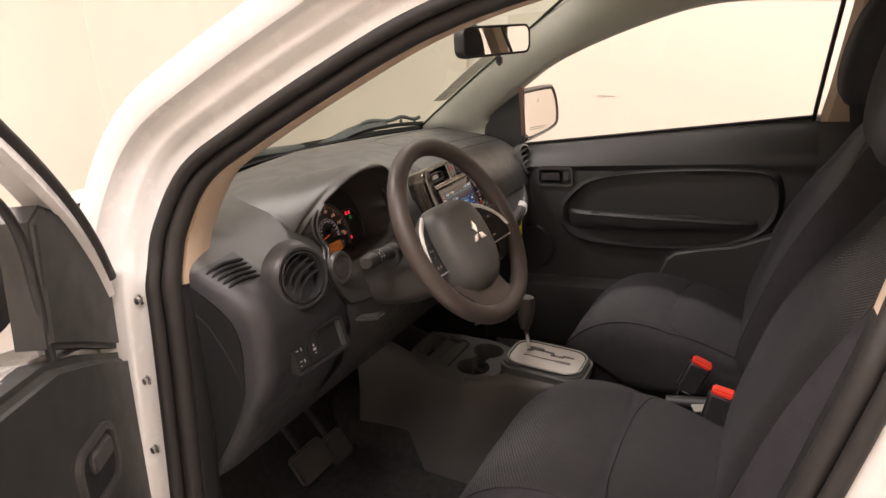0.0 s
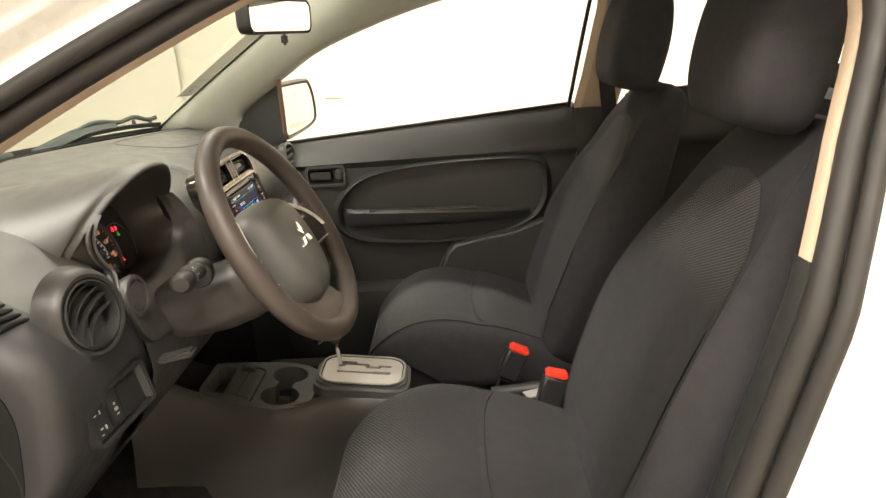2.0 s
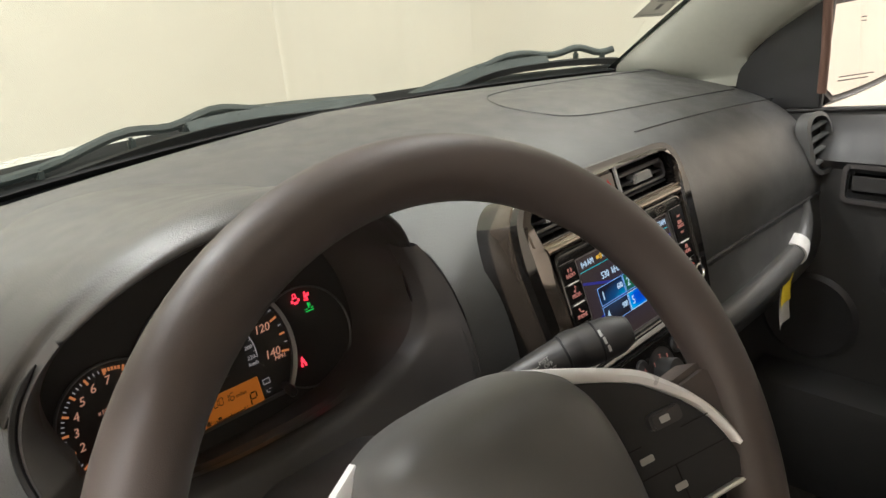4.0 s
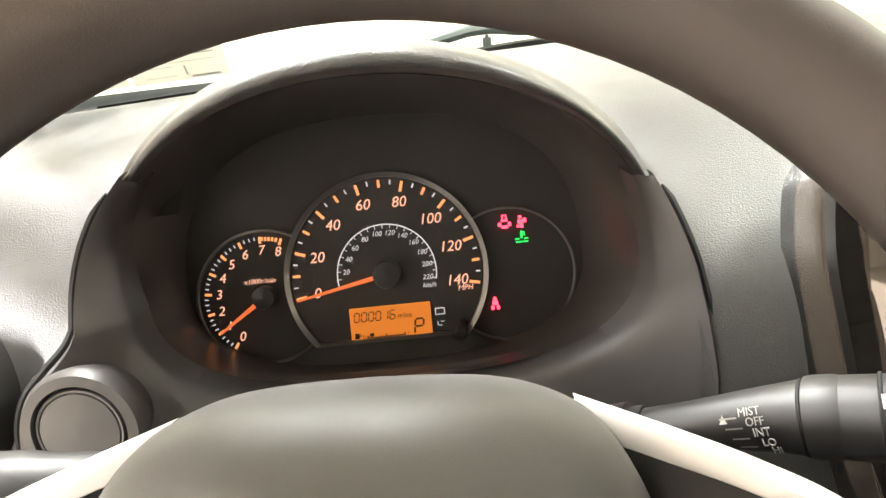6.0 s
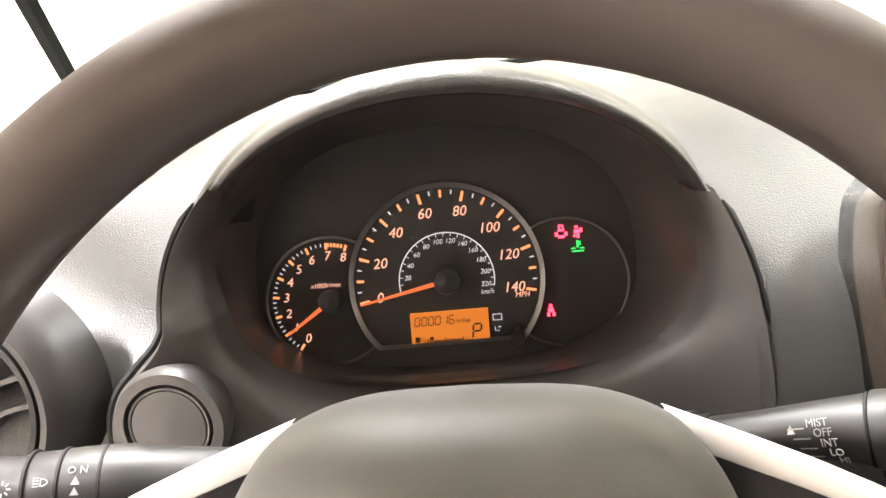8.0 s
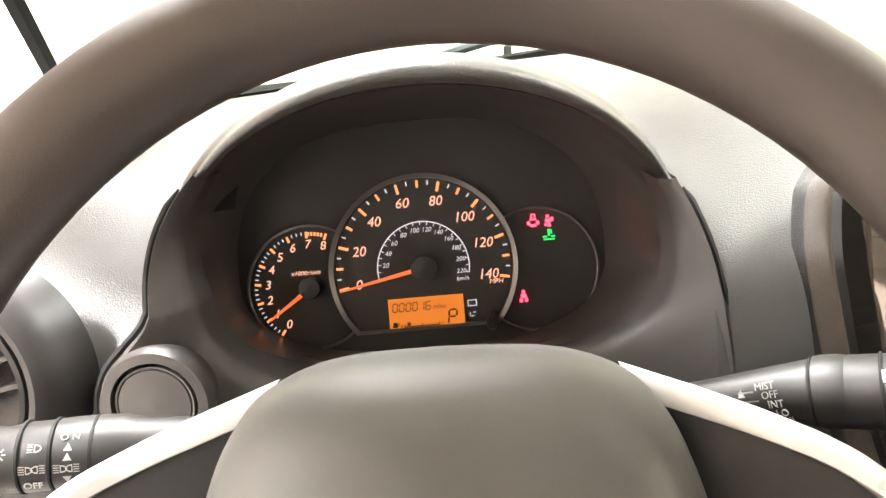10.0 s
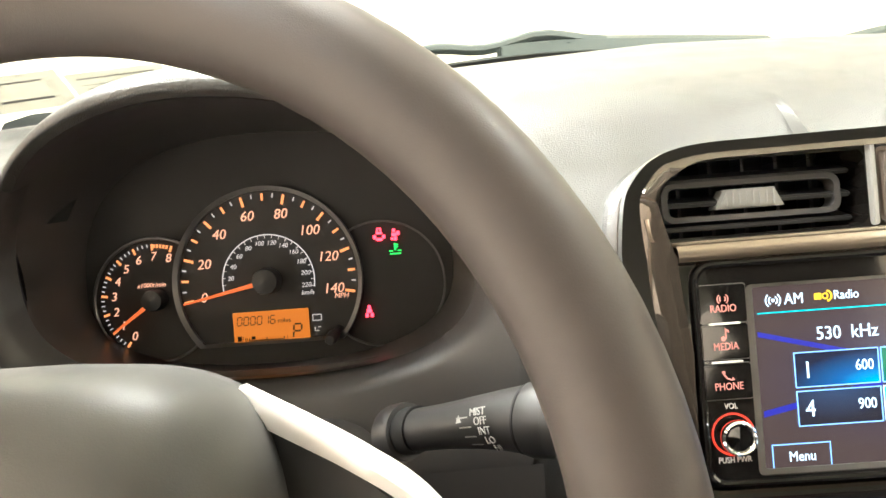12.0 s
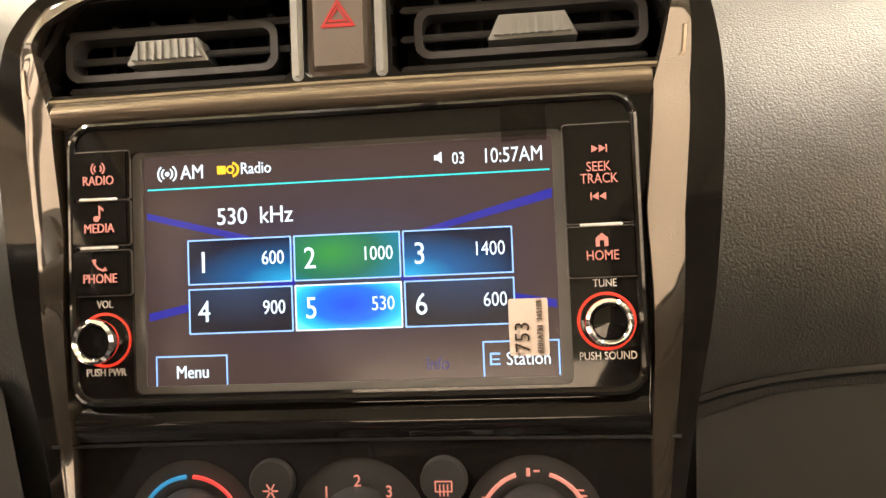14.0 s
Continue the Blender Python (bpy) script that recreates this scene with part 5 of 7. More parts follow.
part("rev_ring", tube(arc(up(DM, 0.003), 0.0435, 62, 315, 48, -0.080, -0.0075), 0.0011, 8), M_RING, cl, "dark metal ring")
part("lamp_ring", tube(arc(up(DM, 0.003), 0.0435, 118, -135, 48, 0.080, -0.0075), 0.0009, 8), M_RING, cl, "dark metal ring")
part("display", plate(rrect(0.0535, 0.0222, 0.0006, -0.0005, -0.0320), up(DM, 0.0015), 0.001), M_LCD, cl, "orange-lit display")
K1 = up(DM, 0.0019)
SEG = {"0": "abcdef", "1": "bc", "6": "acdefg", "P": "abefg"}


def segments(text, x, y, h, pitch, slant=0.12):
    """Seven-segment figures as bars."""
    bm = bmesh.new()
    w, t = h * 0.56, h * 0.125
    for ch in text:
        for sgm in SEG[ch]:
            x0, y0, x1, y1 = {"a": (0, h, w, h), "b": (w, h / 2, w, h), "c": (w, 0, w, h / 2), "d": (0, 0, w, 0), "e": (0, 0, 0, h / 2), "f": (0, h / 2, 0, h), "g": (0, h / 2, w, h / 2)}[sgm]
            if x0 == x1:
                q = ((x0 - t / 2, y0 + t * 0.42), (x0 + t / 2, y0 + t * 0.42), (x1 + t / 2, y1 - t * 0.42), (x1 - t / 2, y1 - t * 0.42))
            else:
                q = ((x0 + t * 0.42, y0 - t / 2), (x1 - t * 0.42, y1 - t / 2), (x1 - t * 0.42, y1 + t / 2), (x0 + t * 0.42, y0 + t / 2))
            bm.faces.new([bm.verts.new(K1 @ Vector((x + a + slant * b, y + b, 0))) for a, b in q])
        x += pitch
    return bm


part("odometer", segments("000016", -0.0245, -0.0300, 0.0058, 0.0047), M_INK, cl, "dark figures", smooth=False)
words("unit", "miles", 0.0046, K1 @ Matrix.Translation((0.0090, -0.0283, 0)), M_INK, cl)
part("gear_letter", segments("P", 0.0145, -0.0412, 0.0098, 0.0047), M_INK, cl, "dark letter", smooth=False)
bars("fuel_scale", [(-0.0170, -0.0415, 0.0085, -0.0406), (-0.0170, -0.0415, -0.0161, -0.0393), (-0.0046, -0.0415, -0.0037, -0.0393), (0.0076, -0.0415, 0.0085, -0.0393), (-0.0150, -0.0403, -0.0122, -0.0380)], K1, M_INK, cl, "dark fuel scale", h=0.0)
bars("pump_mark", [(-0.0252, -0.0412, -0.0214, -0.0406), (-0.0248, -0.0406, -0.0218, -0.0375), (-0.0212, -0.0400, -0.0206, -0.0378), (-0.0218, -0.0398, -0.0208, -0.0394)], K1, M_INK, cl, "dark pump symbol", h=0.0)
words("scale_end", "0", 0.0036, K1 @ Matrix.Translation((-0.0188, -0.0404, 0)), M_INK, cl)
words("scale_end", "1", 0.0036, K1 @ Matrix.Translation((0.0104, -0.0404, 0)), M_INK, cl)
part("trip_knob", lathe([(0.0032, 0), (0.0032, 0.011), (0.0042, 0.012), (0.0042, 0.020), (0.003, 0.0215)], DM @ Matrix.Translation((0.047, -0.0375, 0)) @ pose(0, 0, 0, 12, -10, 0), 16), M_DARK, cl, "black trip knob")
bars("symbols", [(0.0290, -0.0262, 0.0355, -0.0256), (0.0290, -0.0300, 0.0296, -0.0256), (0.0349, -0.0300, 0.0355, -0.0256), (0.0290, -0.0302, 0.0355, -0.0296), (0.0300, -0.0372, 0.0306, -0.0345), (0.0325, -0.0350, 0.0345, -0.0344), (0.0310, -0.0375, 0.0330, -0.0369)], K1, M_LUME, cl, "white symbols", h=0.0)


def lamp_icon(name, rects, x, y, material, label):
    bars(name, [(x + a, y + b, x + c, y + d) for a, b, c, d in rects], L1, material, cl, label, h=0.0)


lamp_icon("door_lamp", [(-0.0022, 0.0, 0.0022, 0.0012), (-0.0017, 0.0012, -0.0008, 0.0042), (0.0008, 0.0012, 0.0017, 0.0042), (-0.0012, 0.0036, 0.0012, 0.0044), (-0.0042, -0.0032, -0.0022, -0.0006), (0.0022, -0.0032, 0.0042, -0.0006), (-0.0022, -0.0046, 0.0022, -0.0028)], 0.080, 0.0268, M_REDLAMP, "red door warning lamp")
lamp_icon("airbag_lamp", [(-0.0008, -0.0042, 0.0012, -0.0015), (-0.0030, -0.0036, -0.0012, -0.0020), (-0.0022, -0.0012, 0.0012, 0.0012), (0.0014, -0.0006, 0.0034, 0.0022), (-0.0016, 0.0020, 0.0004, 0.0040)], 0.0910, 0.0258, M_REDLAMP, "red airbag warning lamp")
lamp_icon("coolant_lamp", [(-0.0006, -0.0006, 0.0006, 0.0042), (0.0006, 0.0028, 0.0024, 0.0036), (0.0006, 0.0012, 0.0024, 0.0020), (-0.0044, -0.0014, -0.0016, -0.0006), (0.0016, -0.0014, 0.0044, -0.0006), (-0.0040, -0.0034, 0.0040, -0.0026)], 0.0905, 0.0155, M_GREENLAMP, "green coolant lamp")
lamp_icon("belt_lamp", [(-0.0010, 0.0020, 0.0010, 0.0042), (-0.0018, -0.0010, 0.0018, 0.0016), (-0.0028, -0.0040, -0.0008, -0.0014), (0.0008, -0.0040, 0.0028, -0.0014)], 0.0692, -0.0265, M_REDLAMP, "red seat belt lamp")

# blank round switch beside the dials
BM = face((-0.504, 0.0275, 0.884), 8, -4) @ Matrix.Diagonal((0.87, 0.87, 1, 1))
blank = thing("blank_switch", (-0.509, 0.022, 0.876), "round charcoal blanking cover beside the dials", "switch")
part("collar", lathe([(0.0300, -0.02), (0.0345, -0.008), (0.0360, 0.0), (0.0335, 0.0045), (0.0275, 0.0050), (0.0262, 0.002), (0.0262, -0.004)], BM, 48, False), M_TRIM, blank)
part("cover", lathe([(0.0256, -0.006), (0.0256, 0.0030), (0.0248, 0.0042), (0.0236, 0.0040), (0.0231, 0.0030), (0.0226, 0.0042), (0.0, 0.0056)], BM, 48), M_TRIM, blank)

# ---- switch panel under the driver's vent ----
KM = face((-0.596, 0.037, 0.762), 14, -5)
sw = thing("switch_panel", (-0.60, 0.03, 0.72), "small dark panel of driver's switches", "switch panel")
part("frame", ring(rrect(0.146, 0.064, 0.010), rrect(0.136, 0.054, 0.006), up(KM, 0.010), 0.014), M_DARKTRIM, sw)
part("backing", plate(rrect(0.138, 0.056, 0.006), up(KM, 0.002), 0.004), M_DARK, sw)
for k, (w, x) in enumerate(((0.034, -0.050), (0.026, -0.015), (0.020, 0.012))):
    part("switch", plate(rrect(w, 0.048, 0.004, x, 0), up(KM, 0.008), 0.006, 0.0015), M_DARK, sw)
part("tray_side", box(0.006, 0.052, 0.012, KM @ Matrix.Translation((0.062, 0, 0.006)), 0.002), M_CONSOLE, sw, "pale side of the small tray")
for q in ((-0.060, 0.010, -0.054, 0.012), (-0.048, 0.008, -0.045, 0.014), (-0.058, -0.010, -0.052, -0.008), (-0.048, -0.014, -0.044, -0.008), (-0.060, -0.018, -0.055, -0.016), (-0.019, -0.004, -0.011, 0.001), (-0.017, 0.004, -0.013, 0.008), (-0.018, -0.010, -0.012, -0.008)):
    bars("symbol", [q], up(KM, 0.0083), M_LUME_DIM, sw, "white symbol", h=0.0)

# ---- steering column ----
WC, WT = Vector((-0.3527, -0.1607, 0.9274)), 28.3
WM = face(WC, WT, -4.2)
col = thing("steering_column", WC + Vector((0, 0.1, -0.05)), "charcoal steering column cover with two stalks", "steering column")
def column_piece(name, sections, material, label=""):
    part(name, grid([[WM @ Vector((x, y, z)) for x, y in rrect(w, h, r, 0, cy, n=6)] for z, w, h, cy, r in sections], closed_u=True, caps=True), material, col, label)


column_piece("hub_shroud", ((-0.030, 0.080, 0.060, -0.036, 0.025), (-0.034, 0.112, 0.086, -0.038, 0.035), (-0.050, 0.124, 0.094, -0.040, 0.04), (-0.070, 0.131, 0.097, -0.042, 0.042), (-0.0735, 0.128, 0.094, -0.042, 0.042)), M_DARKTRIM, "dark collar behind the wheel")
column_piece("joint", ((-0.072, 0.122, 0.088, -0.042, 0.04), (-0.080, 0.124, 0.090, -0.042, 0.04)), M_VOID_SHADE, "dark joint")
column_piece("cover", ((-0.0765, 0.131, 0.096, -0.043, 0.043), (-0.0800, 0.136, 0.100, -0.043, 0.045), (-0.10, 0.142, 0.102, -0.044, 0.046), (-0.15, 0.152, 0.102, -0.038, 0.046), (-0.20, 0.156, 0.100, -0.024, 0.045), (-0.26, 0.14, 0.09, -0.005, 0.04)), M_TRIM)
part("knee_panel", grid([[pad_point(x, v, 0.004 + o) for v, o in ((0.66, 0.0), (0.75, 0.012), (0.84, 0.014), (0.95, 0.0))] for x in (-0.50, -0.42, -0.34, -0.26, -0.18)]), M_TRIM, col, "lower knee panel")
part("tilt_lever", box(0.028, 0.070, 0.010, pose(-0.468, 0.004, 0.770, -12, 0, 0), 0.004), M_TRIM, col, "column tilt lever")


def stalk(p0, p1, radii, name, label):
    st = part(name, tube(spline([p0, Vector(p0).lerp(Vector(p1), 0.5) + Vector((0, 0, 0.004)), p1], len(radii) - 1), radii, 24, squash=0.86), M_STALK, col, label)
    return st


L0, L9 = (-0.430, -0.040, 0.894), (-0.557, -0.063, 0.914)
R0, R9 = (-0.247, -0.031, 0.890), (-0.154, -0.0905, 0.924)
ls = stalk(L0, L9, [0.0150, 0.0145, 0.0145, 0.0145, 0.0148, 0.0148, 0.0150, 0.0165, 0.0165, 0.0165, 0.0160, 0.0160, 0.0150, 0.0165, 0.0160, 0.011], "light_stalk", "black light stalk with a turning end")
part("collar", lathe([(0.021, -0.01), (0.023, 0.0), (0.023, 0.010), (0.020, 0.014), (0.015, 0.015)], Matrix.Translation((-0.426, -0.040, 0.890)) @ pose(0, 0, 0, 0, -90, 10), 24), M_DARK, col)
rs = stalk(R0, R9, [0.0108, 0.0108, 0.0109, 0.0111, 0.0115, 0.0121, 0.0128, 0.0136, 0.0145, 0.0156, 0.0164, 0.0168, 0.0170, 0.0172, 0.0168, 0.0156, 0.0120], "wiper_stalk", "black wiper stalk with white markings")


def on_stalk(p0, p1, f, radius, turn):
    """A frame on a stalk, x along it to the right, z out of it; turn leads from the side that faces the driver downwards."""
    p0, p1 = Vector(p0), Vector(p1)
    o = p0.lerp(p1, f) + Vector((0, 0, 0.016 * f * (1 - f)))
    ax = (p1 - p0).normalized() * (1 if p1.x > p0.x else -1)
    out = Vector((0, -0.80, 0.60))
    out = (out - ax * out.dot(ax)).normalized()
    out = Matrix.Rotation(radians(turn), 3, ax) @ out
    u_ = out.cross(ax)
    e = radians(36.87 - turn)
    o = o + out * (radius / math.sqrt(math.cos(e) ** 2 + (math.sin(e) / 0.86) ** 2) + 0.0003)
    return Matrix(((ax.x, u_.x, out.x, o.x), (ax.y, u_.y, out.y, o.y), (ax.z, u_.z, out.z, o.z), (0, 0, 0, 1)))


for k, tx in enumerate(("MIST", "OFF", "INT", "LO", "HI")):
    sm = on_stalk(R0, R9, 0.420 + 0.016 * k, 0.0150, -8 + 15 * k) @ pose(0, 0, 0, 0, -4, 4)
    words("marking", tx, 0.0045, sm, M_LUME_DIM, rs, narrow=0.85)
    if k:
        bars("mark_line", [(-0.0125, 0.0018, -0.0062, 0.0024)], sm, M_LUME_DIM, rs, h=0.0)
    else:
        bm = bmesh.new()
        bm.faces.new([bm.verts.new(sm @ Vector(q)) for q in ((-0.0112, -0.0035, 0), (-0.0082, -0.0035, 0), (-0.0098, 0.0, 0))])
        part("mark_arrow", bm, M_LUME_DIM, rs, smooth=False)
for k in range(3):
    bars("mark_line", [(-0.0010, -0.0026, 0.0010, 0.0026)], on_stalk(R0, R9, 0.806 + 0.006 * k, 0.0177, -14 + 20 * k), M_LUME_DIM, rs, h=0.0004)
words("marking", "O N", 0.0040, on_stalk(L0, L9, 0.600, 0.0163, -20), M_LUME_DIM, ls)
for turn, d in ((-4, 1), (10, 1), (42, -1)):
    bm = bmesh.new()
    mk = on_stalk(L0, L9, 0.602, 0.0164, turn)
    bm.faces.new([bm.verts.new(mk @ Vector((x, y * d, 0))) for x, y in ((-0.0017, -0.0014), (0.0017, -0.0014), (0.0, 0.0017))])
    part("mark_arrow", bm, M_LUME_DIM, ls, smooth=False)


def lamp_mark(f, turn, sx):
    """A headlamp symbol: a half-round lamp with beams."""
    mk = on_stalk(L0, L9, f, 0.0164, turn)
    hull = [(0.0, -0.0016), (0.0, 0.0016), (0.0012, 0.0015), (0.0024, 0.0008), (0.0027, 0.0), (0.0024, -0.0008), (0.0012, -0.0015)]
    part("lamp_mark", ring([(sx * x, y) for x, y in hull], [(sx * (0.0003 + x * 0.72), y * 0.68) for x, y in hull], mk, 0.0002), M_LUME_DIM, ls, smooth=False)
    bars("lamp_beam", [(min(-sx * 0.0004, -sx * 0.0026), y, max(-sx * 0.0004, -sx * 0.0026), y + 0.0004) for y in (-0.0016, -0.0006, 0.0004, 0.0014)], mk, M_LUME_DIM, ls, h=0.0)


lamp_mark(0.698, -6, 1)
lamp_mark(0.683, 24, -1)
lamp_mark(0.718, 24, 1)
lamp_mark(0.586, 26, -1)
lamp_mark(0.621, 26, 1)
words("marking", "OFF", 0.0046, on_stalk(L0, L9, 0.700, 0.0163, 50), M_LUME_DIM, ls, narrow=0.9)
part("tell_tale_mark", radial(on_stalk(L0, L9, 0.80, 0.0158, -2), [(0.0014, 0.0030, 45 * k, 0.0005) for k in range(8)]), M_LUME_DIM, ls, "white lamp symbol", smooth=False)


def stalk_ring(p0, p1, f, half, radius, material, owner, name):
    """A band round a stalk at f of its length."""
    p0, p1 = Vector(p0), Vector(p1)
    c = [p0.lerp(p1, g) + Vector((0, 0, 0.016 * g * (1 - g))) for g in (f - half, f - half * 0.6, f + half * 0.6, f + half)]
    part(name, tube(c, [radius * 0.97, radius, radius, radius * 0.97], 28, squash=0.86), material, owner)


for f in (0.540, 0.655, 0.745):
    stalk_ring(L0, L9, f, 0.006, 0.0168, M_VOID_SHADE, ls, "groove")
for f, radius in ((0.565, 0.0161), (0.785, 0.0176)):
    stalk_ring(R0, R9, f, 0.006, radius, M_VOID_SHADE, rs, "groove")
stalk_ring(R0, R9, 0.625, 0.050, 0.0171, M_STALK, rs, "turning_ring")
stalk_ring(R0, R9, 0.02, 0.030, 0.0122, M_VOID_SHADE, rs, "root_joint")
stalk_ring(R0, R9, -0.05, 0.040, 0.0150, M_DARKTRIM, rs, "root_collar")
stalk_ring(R0, R9, 1.0, 0.012, 0.0118, M_DARK, rs, "end_cap")

# ---- steering wheel ----
wheel = thing("steering_wheel", WC, "black three-spoke steering wheel with silver trim", "steering wheel")
RIM = 0.177
rim_pts = [WM @ Vector((RIM * math.cos(2 * math.pi * i / 96), RIM * math.sin(2 * math.pi * i / 96), 0)) for i in range(96)]
part("rim", tube(rim_pts, 0.0177, 24, closed=True), M_WHEEL, wheel)


def dish(x):
    """How far a spoke lies before the rim's plane: it sinks from the rim towards the hub."""
    return -0.030 + (min(abs(x), 0.170) - 0.066) / 0.097 * 0.038


def dished(bm):
    """Bends a flat body, built about the wheel's plane, to the sunken spokes and sets it in its place."""
    for v in bm.verts:
        v.co.z += dish(v.co.x)
    bm.transform(WM)
    return bm


half = [(0.0, 0.0645), (0.028, 0.0635), (0.046, 0.0600), (0.060, 0.0530), (0.069, 0.042), (0.0755, 0.026), (0.080, 0.004), (0.0815, -0.022), (0.080, -0.050), (0.073, -0.080), (0.058, -0.106), (0.036, -0.122), (0.015, -0.127)]
cover = half + [(-x, y) for x, y in half[:0:-1]]
cov = [tuple(p) for p in spline(cover + cover[:1], 96)][:-1]
rows = []
for s, z in ((0.96, -0.050), (1.0, -0.040), (1.0, -0.030), (0.985, -0.018), (0.955, -0.006), (0.90, 0.004), (0.82, 0.0115), (0.74, 0.0160), (0.60, 0.0195), (0.40, 0.0222), (0.20, 0.0235), (0.04, 0.0238)):
    rows.append([(x * s, (y + 0.026) * s - 0.026, z) for x, y in cov])
b = grid(rows, closed_u=True, caps=True)
b.transform(WM)
part("airbag_cover", b, M_COVER, wheel)
part("hub_back", lathe([(0.050, -0.085), (0.062, -0.055), (0.060, -0.035)], WM, 40), M_TRIM, wheel)
EDGE_LINE = [(0.056, 0.0515), (0.080, 0.0420), (0.100, 0.0335), (0.118, 0.0235), (0.138, 0.0040), (0.150, -0.0135), (0.1570, -0.032), (0.1595, -0.047), (0.1560, -0.0545), (0.140, -0.0560), (0.110, -0.0572), (0.080, -0.0580)]
for sx in (-1, 1):
    body = [(0.045, 0.050), (0.080, 0.0385), (0.100, 0.0305), (0.120, 0.0210), (0.140, 0.0125), (0.158, 0.0160), (0.172, 0.0060), (0.174, -0.020), (0.172, -0.052), (0.164, -0.068), (0.150, -0.0615), (0.110, -0.0600), (0.060, -0.0610), (0.050, 0.0)]
    pts = [(sx * x, y) for x, y in body]
    spoke = part("spoke", dished(plate(pts if sx > 0 else pts[::-1], pose(0, 0, -0.003), 0.020, 0.004)), M_WHEEL, wheel)
    key = [(0.050, 0.049), (0.080, 0.0385), (0.100, 0.0300), (0.116, 0.0205), (0.135, 0.0020), (0.147, -0.0150), (0.1535, -0.033), (0.1560, -0.047), (0.153, -0.0530), (0.110, -0.0555), (0.060, -0.0560)]
    pts = [(sx * x, y) for x, y in key]
    part("switch_pad", dished(plate(pts if sx > 0 else pts[::-1], pose(0, 0, 0.0005), 0.006, 0.0008)), M_DARK, spoke, "black switch pad")
    line = spline(EDGE_LINE, 66)
    strip = []
    for i in range(67):
        w_ = float(np.interp(i, [0, 6, 18, 26, 34, 46, 66], [0.0052, 0.0050, 0.0042, 0.0024, 0.0019, 0.0016, 0.0015]))
        p, q = line[max(0, i - 1)], line[min(66, i + 1)]
        t_ = (q - p) / np.linalg.norm(q - p)
        strip.append([(sx * (line[i][0] - t_[1] * o), line[i][1] + t_[0] * o, z) for o, z in ((-w_, -0.003), (-w_ * 0.85, 0.0016), (0.0, 0.0030), (w_ * 0.85, 0.0014), (w_, -0.004))])
    part("silver_trim", dished(grid(strip)), M_SILVER, spoke, "satin silver trim strip")
    if sx < 0:
        cx, cy = -0.118, -0.010
        part("key_ring", dished(ring(disc(0.0150, cx, cy, 28), disc(0.0110, cx, cy, 28), pose(0, 0, 0.0022), 0.002)), M_TRIM, spoke)
        part("centre_key", dished(plate(disc(0.0070, cx, cy, 24), pose(0, 0, 0.0030), 0.003, 0.0008)), M_TRIM, spoke)
        for kx_, ky_, kw, kh in ((0, 0.0130, 0.0028, 0.0022), (0, -0.0130, 0.0028, 0.0022), (-0.0130, 0, 0.0022, 0.0028), (0.0130, 0, 0.0022, 0.0028), (0, 0, 0.0060, 0.0040)):
            bars_ = plate(rrect(kw, kh, 0.0004, cx + kx_, cy + ky_, 2), pose(0, 0, 0.0034), 0.0003)
            part("key_symbol", dished(bars_), M_LUME_DIM, spoke, "white key symbol", smooth=False)
        for kx_ in (-0.010, 0.012):
            part("key_symbol", dished(plate(rrect(0.0050, 0.0062, 0.001, cx + kx_, cy - 0.032, 3), pose(0, 0, 0.0012), 0.0004)), M_LUME_DIM, spoke, "white key symbol", smooth=False)
    else:
        cx, cy = 0.114, -0.012
        part("key", dished(plate(rrect(0.020, 0.010, 0.003, cx + 0.006, cy + 0.010), pose(0, 0, 0.0045), 0.005, 0.0012)), M_TRIM, spoke, "raised rocker key")
        for x0, y0, x1, y1 in ((0.086, -0.030, 0.150, -0.0294), (0.086, -0.0120, 0.102, -0.0114), (0.128, -0.0120, 0.146, -0.0114), (0.1165, -0.0540, 0.1171, -0.030)):
            part("key_gap", dished(plate([(x0, y0), (x1, y0), (x1, y1), (x0, y1)], pose(0, 0, 0.0009), 0.0003)), M_VOID_SHADE, spoke, smooth=False)
        for kx_, ky_, kw in ((-0.012, -0.008, 0.0085), (0.001, -0.030, 0.0075), (0.004, 0.010, 0.006)):
            part("key_symbol", dished(plate(rrect(kw, 0.0040, 0.0008, cx + kx_, cy + ky_, 2), pose(0, 0, 0.0050 if ky_ > 0 else 0.0012), 0.0003)), M_LUME_DIM, spoke, "white key symbol", smooth=False)
rows = []
for k, (y, w, z) in enumerate(((-0.090, 0.080, -0.030), (-0.112, 0.074, -0.022), (-0.130, 0.066, -0.014), (-0.146, 0.064, -0.008), (-0.160, 0.074, -0.004), (-0.174, 0.098, -0.003))):
    rows.append([WM @ Vector((w * q, y + 0.012 * q * q * (k / 5), z + 0.010 * (1 - abs(q) ** 3) * 0.9)) for q in [i / 8 - 1 for i in range(17)]])
part("lower_spoke", thicken(grid(rows), 0.018), M_WHEEL, wheel)
# added paler plate that stands for the sheen on the spoke's face
sheen_outline = [(-0.040, -0.118), (0.040, -0.118), (0.036, -0.150), (0.022, -0.157), (-0.022, -0.157), (-0.036, -0.150)]
b = plate(sheen_outline, pose(0, 0, 0.0), 0.006, 0.003)
for v in b.verts:
    v.co.z += -0.0045 + (v.co.y + 0.157) * -0.36
b.transform(WM)
part("spoke_sheen", b, M_CONSOLE, wheel, "grey patch for the sheen on the lower spoke")
bad = bmesh.new()
